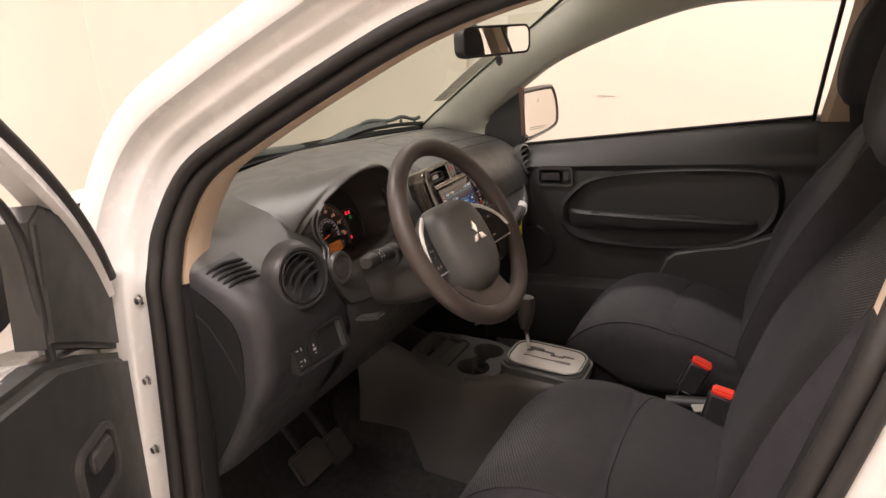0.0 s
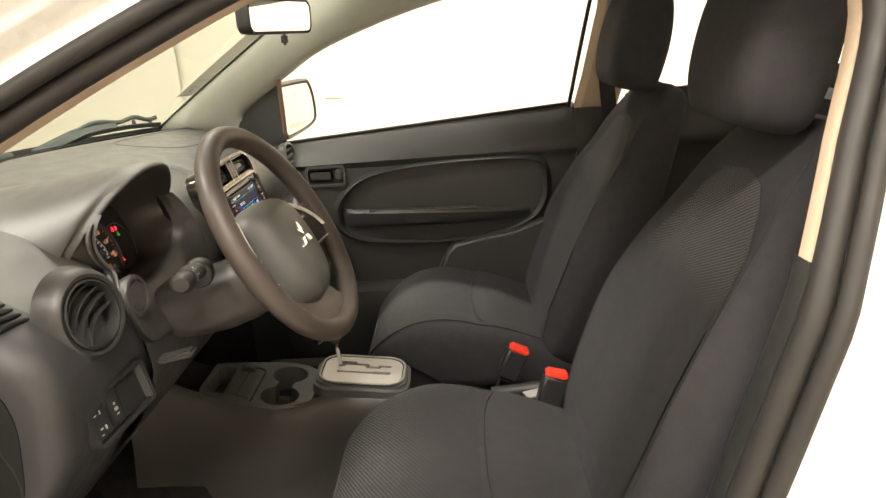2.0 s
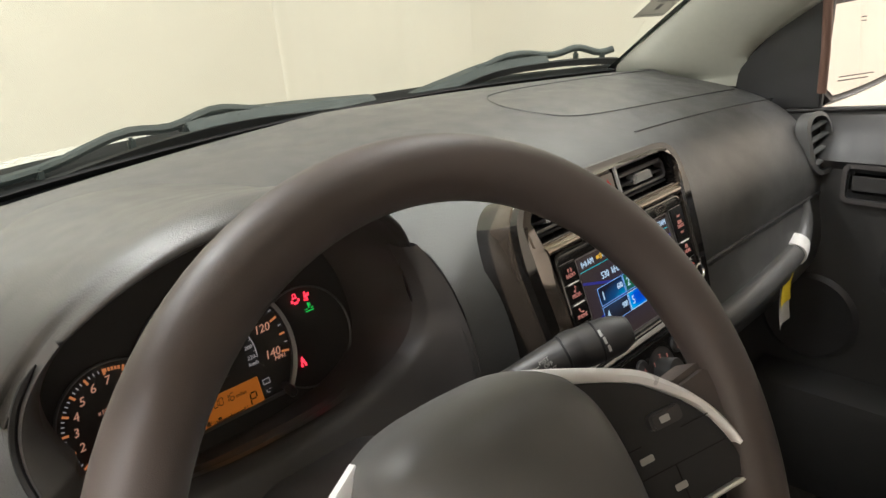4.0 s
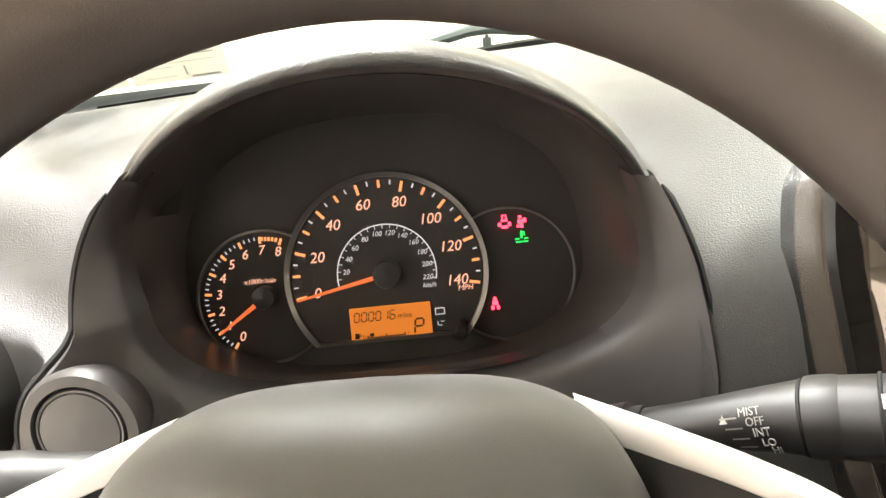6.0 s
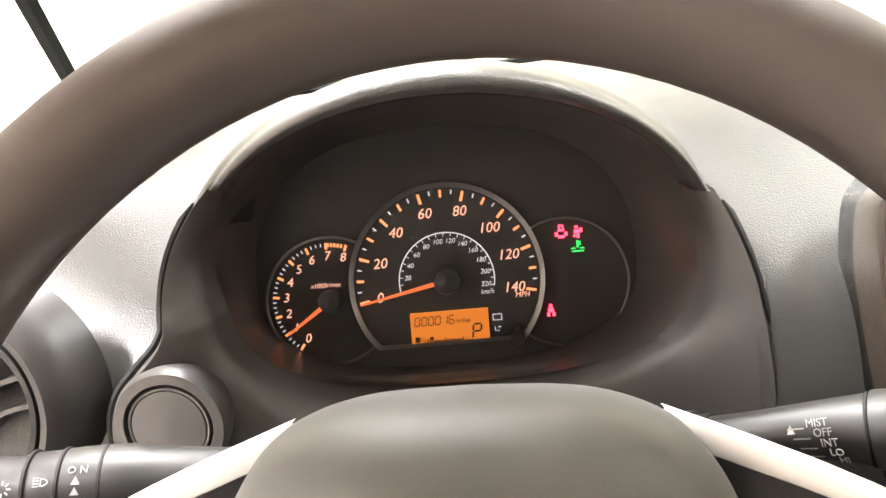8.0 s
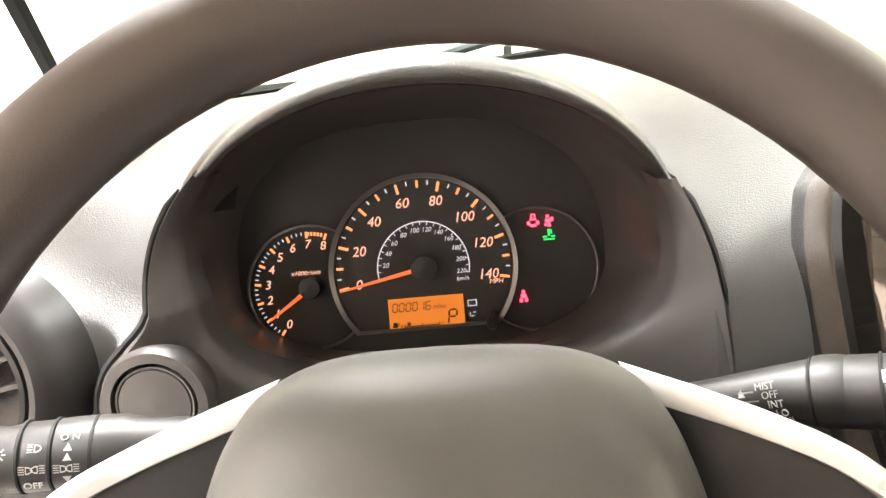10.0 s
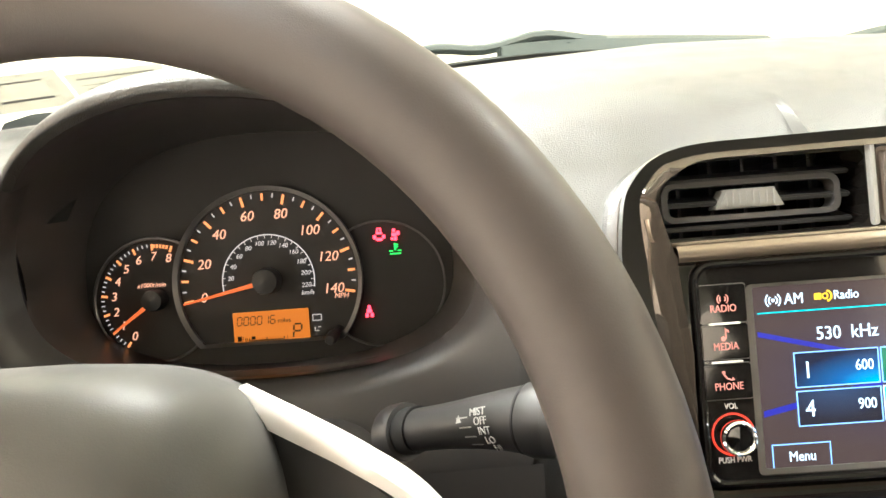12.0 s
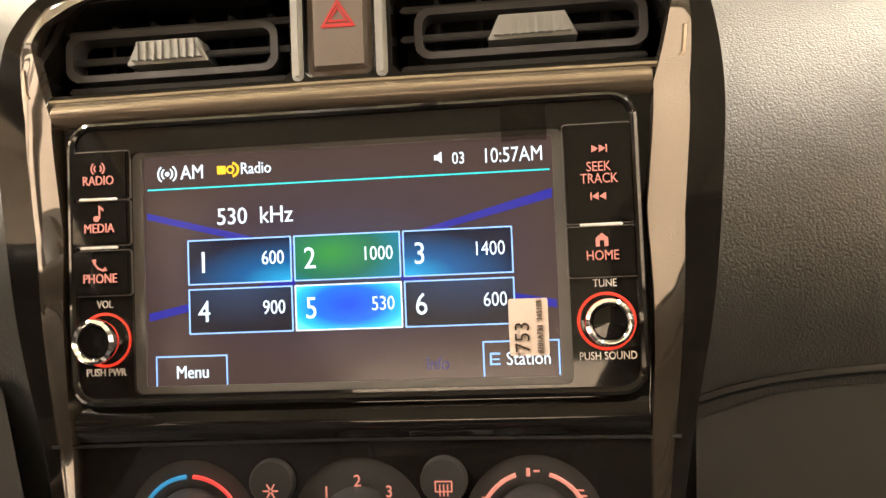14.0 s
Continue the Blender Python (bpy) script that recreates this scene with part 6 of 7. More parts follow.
for a in (90, 210, 330):
    c, s = math.cos(radians(a)), math.sin(radians(a))
    q = [(0.0012, 0), (0.0142, -0.0078), (0.0275, 0), (0.0142, 0.0078)]
    low = [bad.verts.new(WM @ Vector((r * c - o * s, r * s + o * c - 0.0205, 0.0225))) for r, o in q]
    hi = [bad.verts.new(WM @ Vector((r * c - o * s * 0.8, r * s + o * c * 0.8 - 0.0205, 0.0262))) for r, o in q]
    bad.faces.new(hi)
    for i in range(4):
        bad.faces.new((low[i], low[(i + 1) % 4], hi[(i + 1) % 4], hi[i]))
part("emblem", bad, M_CHROME, wheel, "chrome emblem", smooth=False)
words("cover_marking", "AIRBAG", 0.0075, WM @ Matrix.Translation((0.040, -0.088, 0.0195)) @ pose(0, 0, 0, 10, 10, 0), M_TRIM, wheel, label="faint moulded marking")

# ---- centre stack ----
SM = face((0, -0.002, 0.9), 19)
stack = thing("centre_stack", (0, 0.05, 0.75), "glossy piano-black centre panel with vents, radio and climate knobs", "centre console")
out = [(-0.074, 0.1056), (-0.092, 0.1053), (-0.109, 0.1034), (-0.1215, 0.0986), (-0.1305, 0.0900), (-0.1365, 0.078), (-0.1395, 0.050), (-0.1378, 0.02), (-0.132, -0.03), (-0.122, -0.077), (-0.114, -0.12), (-0.100, -0.17)]
outline = [tuple(p) for p in spline(out, 64)]
outline = outline + [(-x, y) for x, y in reversed(outline)] + [(0.074 - 0.148 * k / 24, 0.1056 + 0.0008 * math.sin(math.pi * k / 24)) for k in range(1, 24)]
vent_l = [(-0.1225, 0.0622), (-0.1205, 0.0592), (-0.0225, 0.0600), (-0.0195, 0.063), (-0.0195, 0.093), (-0.022, 0.0960), (-0.090, 0.0958), (-0.100, 0.0952), (-0.1065, 0.0937), (-0.1115, 0.0910), (-0.1155, 0.0870), (-0.1185, 0.081), (-0.1210, 0.073)]
vent_r = [(-x, y) for x, y in reversed(vent_l)]
knobs = [(-0.063, -0.1080), (0.001, -0.1080), (0.065, -0.1080)]
holes = [vent_l, vent_r, rrect(0.027, 0.038, 0.003, -0.0005, 0.079), rrect(0.2155, 0.1085, 0.009, 0, -0.0072)] + [disc(0.0255, x, y, 36) for x, y in knobs]
part("fascia", holed(outline, holes, up(SM, 0.0), 0.05), M_GLOSS, stack, "glossy black fascia")


def lip_width(x, y):
    """How far the rounded edge of the fascia may reach inwards."""
    side = float(np.interp(-y, [-0.09, -0.05, 0.0, 0.077, 0.10, 0.17], [0.0125, 0.0265, 0.0275, 0.0150, 0.011, 0.009]))
    top = 0.0088
    f = min(1.0, max(0.0, (abs(x) - 0.098) / 0.022))
    return top + (side - top) * f * f * (3 - 2 * f)


lip_rows = []
for k, (x, y) in enumerate(outline):
    (xa, ya), (xb, yb) = outline[k - 1], outline[(k + 1) % len(outline)]
    t_ = Vector((xb - xa, yb - ya)).normalized()
    n_in = Vector((-t_.y, t_.x)) if Vector((-t_.y, t_.x)).dot(Vector((-x, -0.02 - y))) > 0 else Vector((t_.y, -t_.x))
    w_ = lip_width(x, y)
    lip_rows.append([SM @ Vector((x + n_in.x * w_ * f, y + n_in.y * w_ * f, z * min(1.0, w_ / 0.016) - 0.005 * (1 - f) * max(min(1.0, max(0.0, (abs(x) - 0.095) / 0.035)), min(1.0, max(0.0, (y - 0.090) / 0.016))))) for f, z in ((-0.02, -0.030), (-0.03, -0.0070), (0.0, -0.0034), (0.05, -0.0016), (0.20, 0.0006), (0.40, 0.0024), (0.65, 0.0036), (0.97, 0.0042), (1.0, -0.001))])
part("fascia_rim", grid(lip_rows, closed_v=True), M_WARM_RIM, stack, "rounded glossy edge with a warm reflection in its colour")
part("vent_band", grid([[SM @ Vector((x, 0.0465 + 0.0112 * k / 6 - 0.05 * x * x, 0.0004 + 0.0048 * math.sin(math.pi * (k / 6) ** 0.8))) for k in range(7)] for x in [-0.1135 + 0.227 * i / 24 for i in range(25)]]), M_WARM_GLOSS, stack, "glossy strip, its bronze tone a painted reflection")
part("lower_band", grid([[SM @ Vector((x, -0.0755 + 0.0130 * k / 6, 0.0004 + 0.0030 * math.sin(math.pi * k / 6))) for k in range(7)] for x in [-0.107 + 0.214 * i / 24 for i in range(25)]]), M_GLOSS, stack, "glossy strip under the radio")
part("vent_rim", tube([SM @ Vector((x, y, 0.0005)) for x, y in [(-0.1262, 0.070), (-0.125, 0.060), (-0.120, 0.0562), (0.0, 0.0570), (0.120, 0.0562), (0.125, 0.060), (0.1262, 0.070)]], 0.0016, 8), M_WARM_GLOSS, stack, "glossy edge line, its bronze tone a painted reflection")
for sx in (-1, 1):
    v = thing("centre_air_vent", SM @ Vector((sx * 0.07, 0.06, 0)), "black centre air vent with a silver tab", "air vent", "centre vents")
    # vent back in near-black, its depth shade put in the colour
    part("duct", plate(vent_l if sx < 0 else vent_r, up(SM, -0.045), 0.002), M_VOID_SHADE, v)
    for k in range(5):
        part("vane", box(0.0018, 0.036, 0.014, SM @ Matrix.Translation((sx * (0.035 + 0.017 * k), 0.0775, -0.030)), 0), M_DARK, v)
    for y in (0.0655, 0.0775, 0.0890):
        part("louvre", box(0.094, 0.0026, 0.016, SM @ Matrix.Translation((sx * 0.0685, y, -0.018)) @ pose(0, 0, 0, 14), 0.0008), M_DARK, v)
    o = rrect(0.0885, 0.0200, 0.006, sx * 0.0715, 0.0770)
    part("louvre_frame", ring(o, rrect(0.0825, 0.0146, 0.004, sx * 0.0715, 0.0770), up(SM, -0.009), 0.010), M_TRIM, v, "grey louvre frame")
    part("tab", plate([(sx * 0.0725 + x, 0.0775 + y) for x, y in ((-0.017, -0.005), (0.017, -0.005), (0.0125, 0.0045), (-0.0125, 0.0045))], up(SM, -0.007), 0.012, 0.0015), M_SILVER_DULL, v, "ribbed silver tab")
    for k in range(8):
        part("tab_rib", box(0.0012, 0.008, 0.001, SM @ Matrix.Translation((sx * 0.0725 - 0.0115 + 0.0033 * k, 0.0772, -0.0066)), 0.0003), M_SILVER_DULL, v)
hz = thing("hazard_switch", SM @ Vector((0, 0.07, 0)), "brown-grey hazard switch with a red triangle", "switch")
part("key", plate(rrect(0.0250, 0.036, 0.003, -0.0005, 0.079), up(SM, 0.001), 0.010, 0.003, 3), M_HAZKEY, hz)
for sx in (-1, 1):
    part("surround", plate(rrect(0.0045, 0.040, 0.002, sx * 0.0162 - 0.0005, 0.079), up(SM, 0.002), 0.010, 0.0015), M_SILVER_DULL, hz, "grey side trim")
tri_o = [(0, 0.0062), (-0.0068, -0.0046), (0.0068, -0.0046)]
HM = up(SM @ Matrix.Translation((-0.0005, 0.0830, 0)), 0.0013)
part("triangle", ring(tri_o, [(x * 0.72, y * 0.72) for x, y in tri_o], HM, 0.0004), M_HAZ, hz, "red triangle", smooth=False)
part("triangle", ring([(x * 0.58, y * 0.58) for x, y in tri_o], [(x * 0.40, y * 0.40) for x, y in tri_o], HM, 0.0004), M_HAZ, hz, "red triangle", smooth=False)

# ---- radio ----
radio = thing("car_radio", SM @ Vector((0, -0.06, 0)), "lit touchscreen car radio with side keys and two knobs", "radio")
part("face_plate", holed(rrect(0.2140, 0.1070, 0.0085, 0, -0.0072), [rrect(0.1640, 0.0920, 0.003, -0.0008, -0.0112)], up(SM, 0.003), 0.012), M_GLOSS, radio, "glossy black face plate")
part("radio_rim", tube([SM @ Vector((x, y, 0.0028)) for x, y in rrect(0.2125, 0.1055, 0.0085, 0, -0.0072)], 0.0017, 8, closed=True), M_GLOSS, radio, "rounded black rim")
part("screen_frame", ring(rrect(0.1640, 0.0920, 0.003, -0.0008, -0.0112), rrect(0.1560, 0.0876, 0.001, -0.0008, -0.0108), up(SM, 0.0015), 0.003), M_RING, radio, "dull grey screen edge")
part("screen", plate(rrect(0.1562, 0.0878, 0.0005, -0.0008, -0.0108), up(SM, 0.0005), 0.003), M_SCREEN, radio, "lit radio screen")
Z1, Z2, Z3 = up(SM, 0.0008), up(SM, 0.0011), up(SM, 0.0014)


def beam(pts, name="light_beam"):
    bm = bmesh.new()
    bm.faces.new([bm.verts.new(Z1 @ Vector((x, y, 0))) for x, y in pts])
    part(name, bm, M_BEAM, radio, "blue beam", smooth=False)


beam([(-0.0775, 0.0115), (-0.0775, 0.0090), (-0.020, -0.0060), (-0.020, -0.0035)])
beam([(-0.0775, -0.0270), (-0.0775, -0.0300), (-0.020, -0.0180), (-0.020, -0.0150)])
beam([(0.0765, 0.0135), (0.0765, 0.0100), (0.020, -0.0035), (0.020, -0.0015)])
beam([(0.0765, -0.0270), (0.0765, -0.0300), (0.020, -0.0180), (0.020, -0.0160)])
CW, CH = 0.0405, 0.0172
for r in range(2):
    for c in range(3):
        n = 3 * r + c + 1
        x, y = -0.0413 + 0.0413 * c, -0.0082 - 0.0186 * r
        cm = {3: M_CELL_THIRD, 2: M_CELL_GREEN, 5: M_CELL_SEL, 4: M_CELL_DARK, 6: M_CELL_DARK}.get(n, M_CELL)
        cell = part("preset_key", plate(rrect(CW - 0.001, CH - 0.001, 0.0003, x, y), Z2, 0.0002), cm, radio, "preset key on the screen")
        part("key_outline", ring(rrect(CW, CH, 0.0004, x, y, 2), rrect(CW - 0.0011, CH - 0.0011, 0.0003, x, y, 2), Z3, 0.0002), M_SCRLINE if n != 5 else M_SCRTEXT, cell, "bright key outline", smooth=False)
        words("number", str(n), 0.0115, up(Z3, 0.0002) @ Matrix.Translation((x - 0.0140, y - 0.0005, 0)), M_SCRTEXT, cell, narrow=0.85)
        words("number", ("600", "1000", "1400", "900", "530", "600")[n - 1], 0.0074, up(Z3, 0.0002) @ Matrix.Translation((x + 0.0175, y + 0.0005, 0)), M_SCRTEXT, cell, align="RIGHT", narrow=0.8)
words("writing", "530  kHz", 0.0090, Z2 @ Matrix.Translation((-0.0350, 0.0085, 0)), M_SCRTEXT, radio, narrow=0.9)
words("writing", "AM", 0.0076, Z2 @ Matrix.Translation((-0.0590, 0.0262, 0)), M_SCRTEXT, radio, narrow=0.85)
words("writing", "Radio", 0.0062, Z2 @ Matrix.Translation((-0.0340, 0.0266, 0)), M_SCRTEXT, radio, narrow=0.85)
words("writing", "10:57AM", 0.0078, Z2 @ Matrix.Translation((0.0628, 0.0262, 0)), M_SCRTEXT, radio, narrow=0.78)
words("writing", "03", 0.0062, Z2 @ Matrix.Translation((0.0430, 0.0260, 0)), M_SCRTEXT, radio, narrow=0.8)
words("writing", "Menu", 0.0068, Z2 @ Matrix.Translation((-0.0608, -0.0497, 0)), M_SCRTEXT, radio, narrow=0.85)
words("writing", "Station", 0.0068, Z2 @ Matrix.Translation((0.0655, -0.0480, 0)), M_SCRTEXT, radio, narrow=0.85)
words("writing", "Info", 0.0066, Z2 @ Matrix.Translation((0.0325, -0.0490, 0)), M_SCRDIM, radio, narrow=0.85)
part("signal_mark", join(tube(arc(Z2, 0.0036, -50, 50, 8, -0.0690, 0.0262), 0.00035, 5), tube(arc(Z2, 0.0036, 130, 230, 8, -0.0690, 0.0262), 0.00035, 5), tube(arc(Z2, 0.0021, -55, 55, 8, -0.0690, 0.0262), 0.00035, 5), tube(arc(Z2, 0.0021, 125, 235, 8, -0.0690, 0.0262), 0.00035, 5), plate(disc(0.0009, -0.0690, 0.0262, 12), Z2, 0.0002)), M_SCRTEXT, radio, "signal symbol")
part("gold_mark", join(ring(disc(0.0030, -0.0435, 0.0266, 20, -80, 80 + 160 / 19), disc(0.0021, -0.0435, 0.0266, 20, -80, 80 + 160 / 19), Z2, 0.0002), ring(disc(0.0016, -0.0440, 0.0266, 20), disc(0.0009, -0.0440, 0.0266, 20), Z2, 0.0002), plate(rrect(0.0034, 0.0032, 0.0003, -0.0475, 0.0266), Z2, 0.0002)), M_SCRGOLD, radio, "golden mark")
part("speaker_mark", plate([(0.0340, 0.0258), (0.0352, 0.0258), (0.0368, 0.0246), (0.0368, 0.0290), (0.0352, 0.0278), (0.0340, 0.0278)], Z2, 0.0002), M_SCRTEXT, radio, "speaker symbol", smooth=False)
bars("cyan_line", [(-0.0770, 0.0200, 0.0760, 0.0206)], Z2, M_SCRCYAN, radio, "cyan line", h=0.0)
for q in ((-0.0752, -0.0438, -0.0470, -0.0432), (-0.0752, -0.0545, -0.0746, -0.0432), (-0.0476, -0.0545, -0.0470, -0.0432), (0.0490, -0.0418, 0.0768, -0.0412), (0.0490, -0.0540, 0.0496, -0.0412), (0.0762, -0.0540, 0.0768, -0.0412), (0.0515, -0.0500, 0.0522, -0.0455), (0.0515, -0.0462, 0.0553, -0.0455), (0.0515, -0.0500, 0.0553, -0.0493), (0.0525, -0.0482, 0.0550, -0.0476)):
    bars("tab_line", [q], Z2, M_SCRLINE, radio, "blue tab line", h=0.0)
tape = part("clear_tape", plate(rrect(0.0165, 0.0155, 0.0006, 0.0672, 0.0385), up(SM, 0.0034), 0.0002), M_TAPE, radio, "piece of clear tape")
lab = thing("paper_label", SM @ Vector((0.066, -0.035, 0.001)), "small pale paper label stuck on the radio screen", "label")
part("paper", plate(rrect(0.0142, 0.0205, 0.0008, 0.0660, -0.0365), up(SM, 0.0019), 0.0003), M_LABEL, lab)
LM = up(SM, 0.0022) @ Matrix.Translation((0.0660, -0.0365, 0)) @ pose(0, 0, 0, 0, 0, 90)
words("number", "753", 0.0076, LM @ Matrix.Translation((-0.0036, 0.0022, 0)), M_INK, lab)
words("small_print", "8701A753  345108", 0.0029, LM @ Matrix.Translation((0.0, -0.0040, 0)), M_INK, lab, narrow=0.85)


def side_key(x, y, w, h, text, lift=0.0):
    k = part("side_key", plate(rrect(w, h, 0.001, x, y), up(SM, 0.0048), 0.003, 0.0006), M_GLOSS, radio, "black side key")
    part("key_edge", ring(rrect(w + 0.0012, h + 0.0012, 0.0013, x, y), rrect(w + 0.0004, h + 0.0004, 0.001, x, y), up(SM, 0.0034), 0.001), M_RING, k, "thin grey key edge")
    for i, tx in enumerate(text):
        words("writing", tx, 0.0050, up(SM, 0.0051) @ Matrix.Translation((x, y - 0.0022 + lift + 0.0043 * (len(text) - 1 - i), 0)), M_KEYRED, k, narrow=0.82)
    return k


kx = 0.0945
k1 = side_key(-kx, 0.0265, 0.0225, 0.0180, ["RADIO"])
k2 = side_key(-kx, 0.0083, 0.0225, 0.0165, ["MEDIA"])
k3 = side_key(-kx, -0.0108, 0.0225, 0.0165, ["PHONE"])
k4 = side_key(0.0930, 0.0176, 0.0235, 0.0352, ["SEEK", "TRACK"])
k5 = side_key(0.0930, -0.0105, 0.0235, 0.0175, ["HOME"], 0.0007)
Q1 = up(SM, 0.0052)
part("radio_mark", join(tube(arc(Q1, 0.0026, -50, 50, 8, -kx, 0.0290), 0.0003, 5), tube(arc(Q1, 0.0026, 130, 230, 8, -kx, 0.0290), 0.0003, 5), tube(arc(Q1, 0.0014, -50, 50, 8, -kx, 0.0290), 0.0003, 5), tube(arc(Q1, 0.0014, 130, 230, 8, -kx, 0.0290), 0.0003, 5)), M_KEYRED, k1)
part("note_mark", join(plate(disc(0.0012, -kx - 0.0010, 0.0099, 12), Q1, 0.0002), plate([(-kx, 0.0099), (-kx + 0.0006, 0.0099), (-kx + 0.0006, 0.0137), (-kx + 0.0020, 0.0125), (-kx + 0.0018, 0.0139), (-kx, 0.0151)], Q1, 0.0002)), M_KEYRED, k2, smooth=False)
part("handset_mark", tube([Q1 @ Vector((-kx + x, y + 0.0024, 0)) for x, y in ((-0.0022, -0.0080), (-0.0019, -0.0098), (-0.0006, -0.0114), (0.0014, -0.0122), (0.0024, -0.0116))], [0.0009, 0.0004, 0.0004, 0.0004, 0.0009], 6), M_KEYRED, k3)
part("house_mark", plate([(0.0930 + x, -0.0065 + y) for x, y in ((-0.0022, -0.0022), (-0.0008, -0.0022), (-0.0008, 0.0), (0.0008, 0.0), (0.0008, -0.0022), (0.0022, -0.0022), (0.0022, 0.0008), (0.0, 0.0026), (-0.0022, 0.0008))], Q1, 0.0002), M_KEYRED, k5, smooth=False)
for yy, sg in ((0.0262, 1), (0.0092, -1)):
    bm = bmesh.new()
    for o in (-0.0022, 0.0004):
        bm.faces.new([bm.verts.new(Q1 @ Vector((0.0930 + sg * (o + a), yy + b_, 0))) for a, b_ in ((0, -0.0014), (0.0024, 0), (0, 0.0014))])
    bm.faces.new([bm.verts.new(Q1 @ Vector((0.0930 + sg * a, yy + b_, 0))) for a, b_ in ((0.0028, -0.0014), (0.0033, -0.0014), (0.0033, 0.0014), (0.0028, 0.0014))])
    part("track_mark", bm, M_KEYRED, k4, smooth=False)
for x, y in ((-kx, 0.0172), (-kx, -0.0012), (0.0930, -0.0009)):
    part("divider", box(0.0150, 0.0010, 0.0014, SM @ Matrix.Translation((x, y, 0.0052)), 0.0003), M_SILVER, radio, "thin silver divider")
for x, y, a, b_ in ((-0.0938, -0.0362, "VOL", "PUSH PWR"), (0.0935, -0.0352, "TUNE", "PUSH SOUND")):
    km = SM @ Matrix.Translation((x, y, 0)) @ Matrix.Diagonal((0.86, 0.86, 1, 1))
    kn = part("knob", lathe([(0.0088, 0.003), (0.0090, 0.007), (0.0098, 0.0100), (0.0096, 0.0122), (0.0084, 0.0132), (0.0072, 0.0122), (0.0068, 0.0110), (0.0, 0.0105)], km, 40), M_CHROME, radio, "chrome-edged knob")
    part("knob_cap", lathe([(0.0070, 0.0106), (0.0066, 0.0116), (0.0, 0.0120)], km, 28), M_GLOSS, kn, "black knob cap")
    part("knob_glow", lathe([(0.0118, 0.0030), (0.0121, 0.0036), (0.0112, 0.0037), (0.0108, 0.0031)], km, 40, False), M_RINGRED, radio, "red glowing ring")
    words("writing", a, 0.0040, up(SM, 0.0033) @ Matrix.Translation((x, y + 0.0134, 0)), M_KEYWHITE, radio, narrow=0.82)
    words("writing", b_, 0.0040, up(SM, 0.0033) @ Matrix.Translation((x, y - 0.0124, 0)), M_KEYWHITE, radio, narrow=0.82)

# ---- climate panel ----
cp = thing("climate_panel", SM @ Vector((0, -0.13, 0)), "black climate panel with three lit knobs", "climate control")
part("panel_seam", tube([SM @ Vector((x, -0.0765 + 0.0006 * math.cos(x * 20), 0.0004)) for x in [-0.118 + 0.236 * i / 20 for i in range(21)]], 0.0007, 6), M_VOID_SHADE, cp)
for i, (x, y) in enumerate(knobs):
    km = SM @ Matrix.Translation((x, y, 0))
    part("knob_well", lathe([(0.0255, 0.0004), (0.0245, 0.0), (0.0, -0.001)], up(km, -0.001), 40), M_DARK, cp)
    part("knob", lathe([(0.0150, -0.002), (0.0145, 0.014), (0.0135, 0.016), (0.0, 0.0165)], km, 36), M_DARK, cp, "black climate knob")
    if i == 0:
        part("cold_arc", tube(arc(up(km, 0.0012), 0.0195, 94, 175, 16), 0.0008, 6), M_BLUE, cp, "blue arc")
        part("warm_arc", tube(arc(up(km, 0.0012), 0.0195, 5, 86, 16), 0.0008, 6), M_CLIMRED, cp, "red arc")
    elif i == 1:
        for tx, a in (("1", 128), ("2", 90), ("3", 52)):
            words("number", tx, 0.0060, up(km, 0.0012) @ Matrix.Translation((0.0190 * math.cos(radians(a)), 0.0190 * math.sin(radians(a)) - 0.002, 0)), M_KEYRED, cp)
    else:
        part("mode_arc", tube(arc(up(km, 0.0012), 0.0195, 108, 150, 12), 0.0008, 6), M_KEYRED, cp, "red arc")
        part("mode_arc", tube(arc(up(km, 0.0012), 0.0195, 30, 72, 12), 0.0008, 6), M_KEYRED, cp, "red arc")
        bars("symbols", [(-0.0022, 0.0180, -0.0008, 0.0210), (0.0004, 0.0195, 0.0026, 0.0203), (0.0150, 0.0105, 0.0190, 0.0112), (0.0150, 0.0125, 0.0180, 0.0132), (-0.0185, 0.0085, -0.0160, 0.0110)], up(km, 0.0012), M_KEYRED, cp, "red symbols", h=0.0)
for x, kind in ((-0.031, 0), (0.033, 1)):
    bmx = SM @ Matrix.Translation((x, -0.0910, 0))
    bt = part("button", lathe([(0.0088, -0.001), (0.0086, 0.002), (0.0080, 0.003), (0.0, 0.0032)], bmx, 32), M_DARK, cp, "round black button")
    if kind == 0:
        part("snow_mark", radial(up(bmx @ Matrix.Translation((0, -0.0025, 0)), 0.0036), [(0.0005, 0.0030, 60 * k, 0.0006) for k in range(6)]), M_KEYRED, bt, "red snowflake", smooth=False)
    else:
        bars("heater_mark", [(-0.0032, -0.0036, -0.0027, 0.0004), (0.0027, -0.0036, 0.0032, 0.0004), (-0.0032, 0.0, 0.0032, 0.0005), (-0.0032, -0.0036, 0.0032, -0.0031), (-0.0016, -0.0050, -0.0011, -0.0008), (-0.0002, -0.0050, 0.0003, -0.0008), (0.0012, -0.0050, 0.0017, -0.0008)], up(bmx, 0.0036), M_KEYRED, bt, "red heater symbol", h=0.0)

# ---- floor console ----
console = thing("floor_console", (-0.01, -0.1, 0.2), "grey plastic floor console with tray, cup holders and shift gate", "console")
CT = 0.484
rows = []
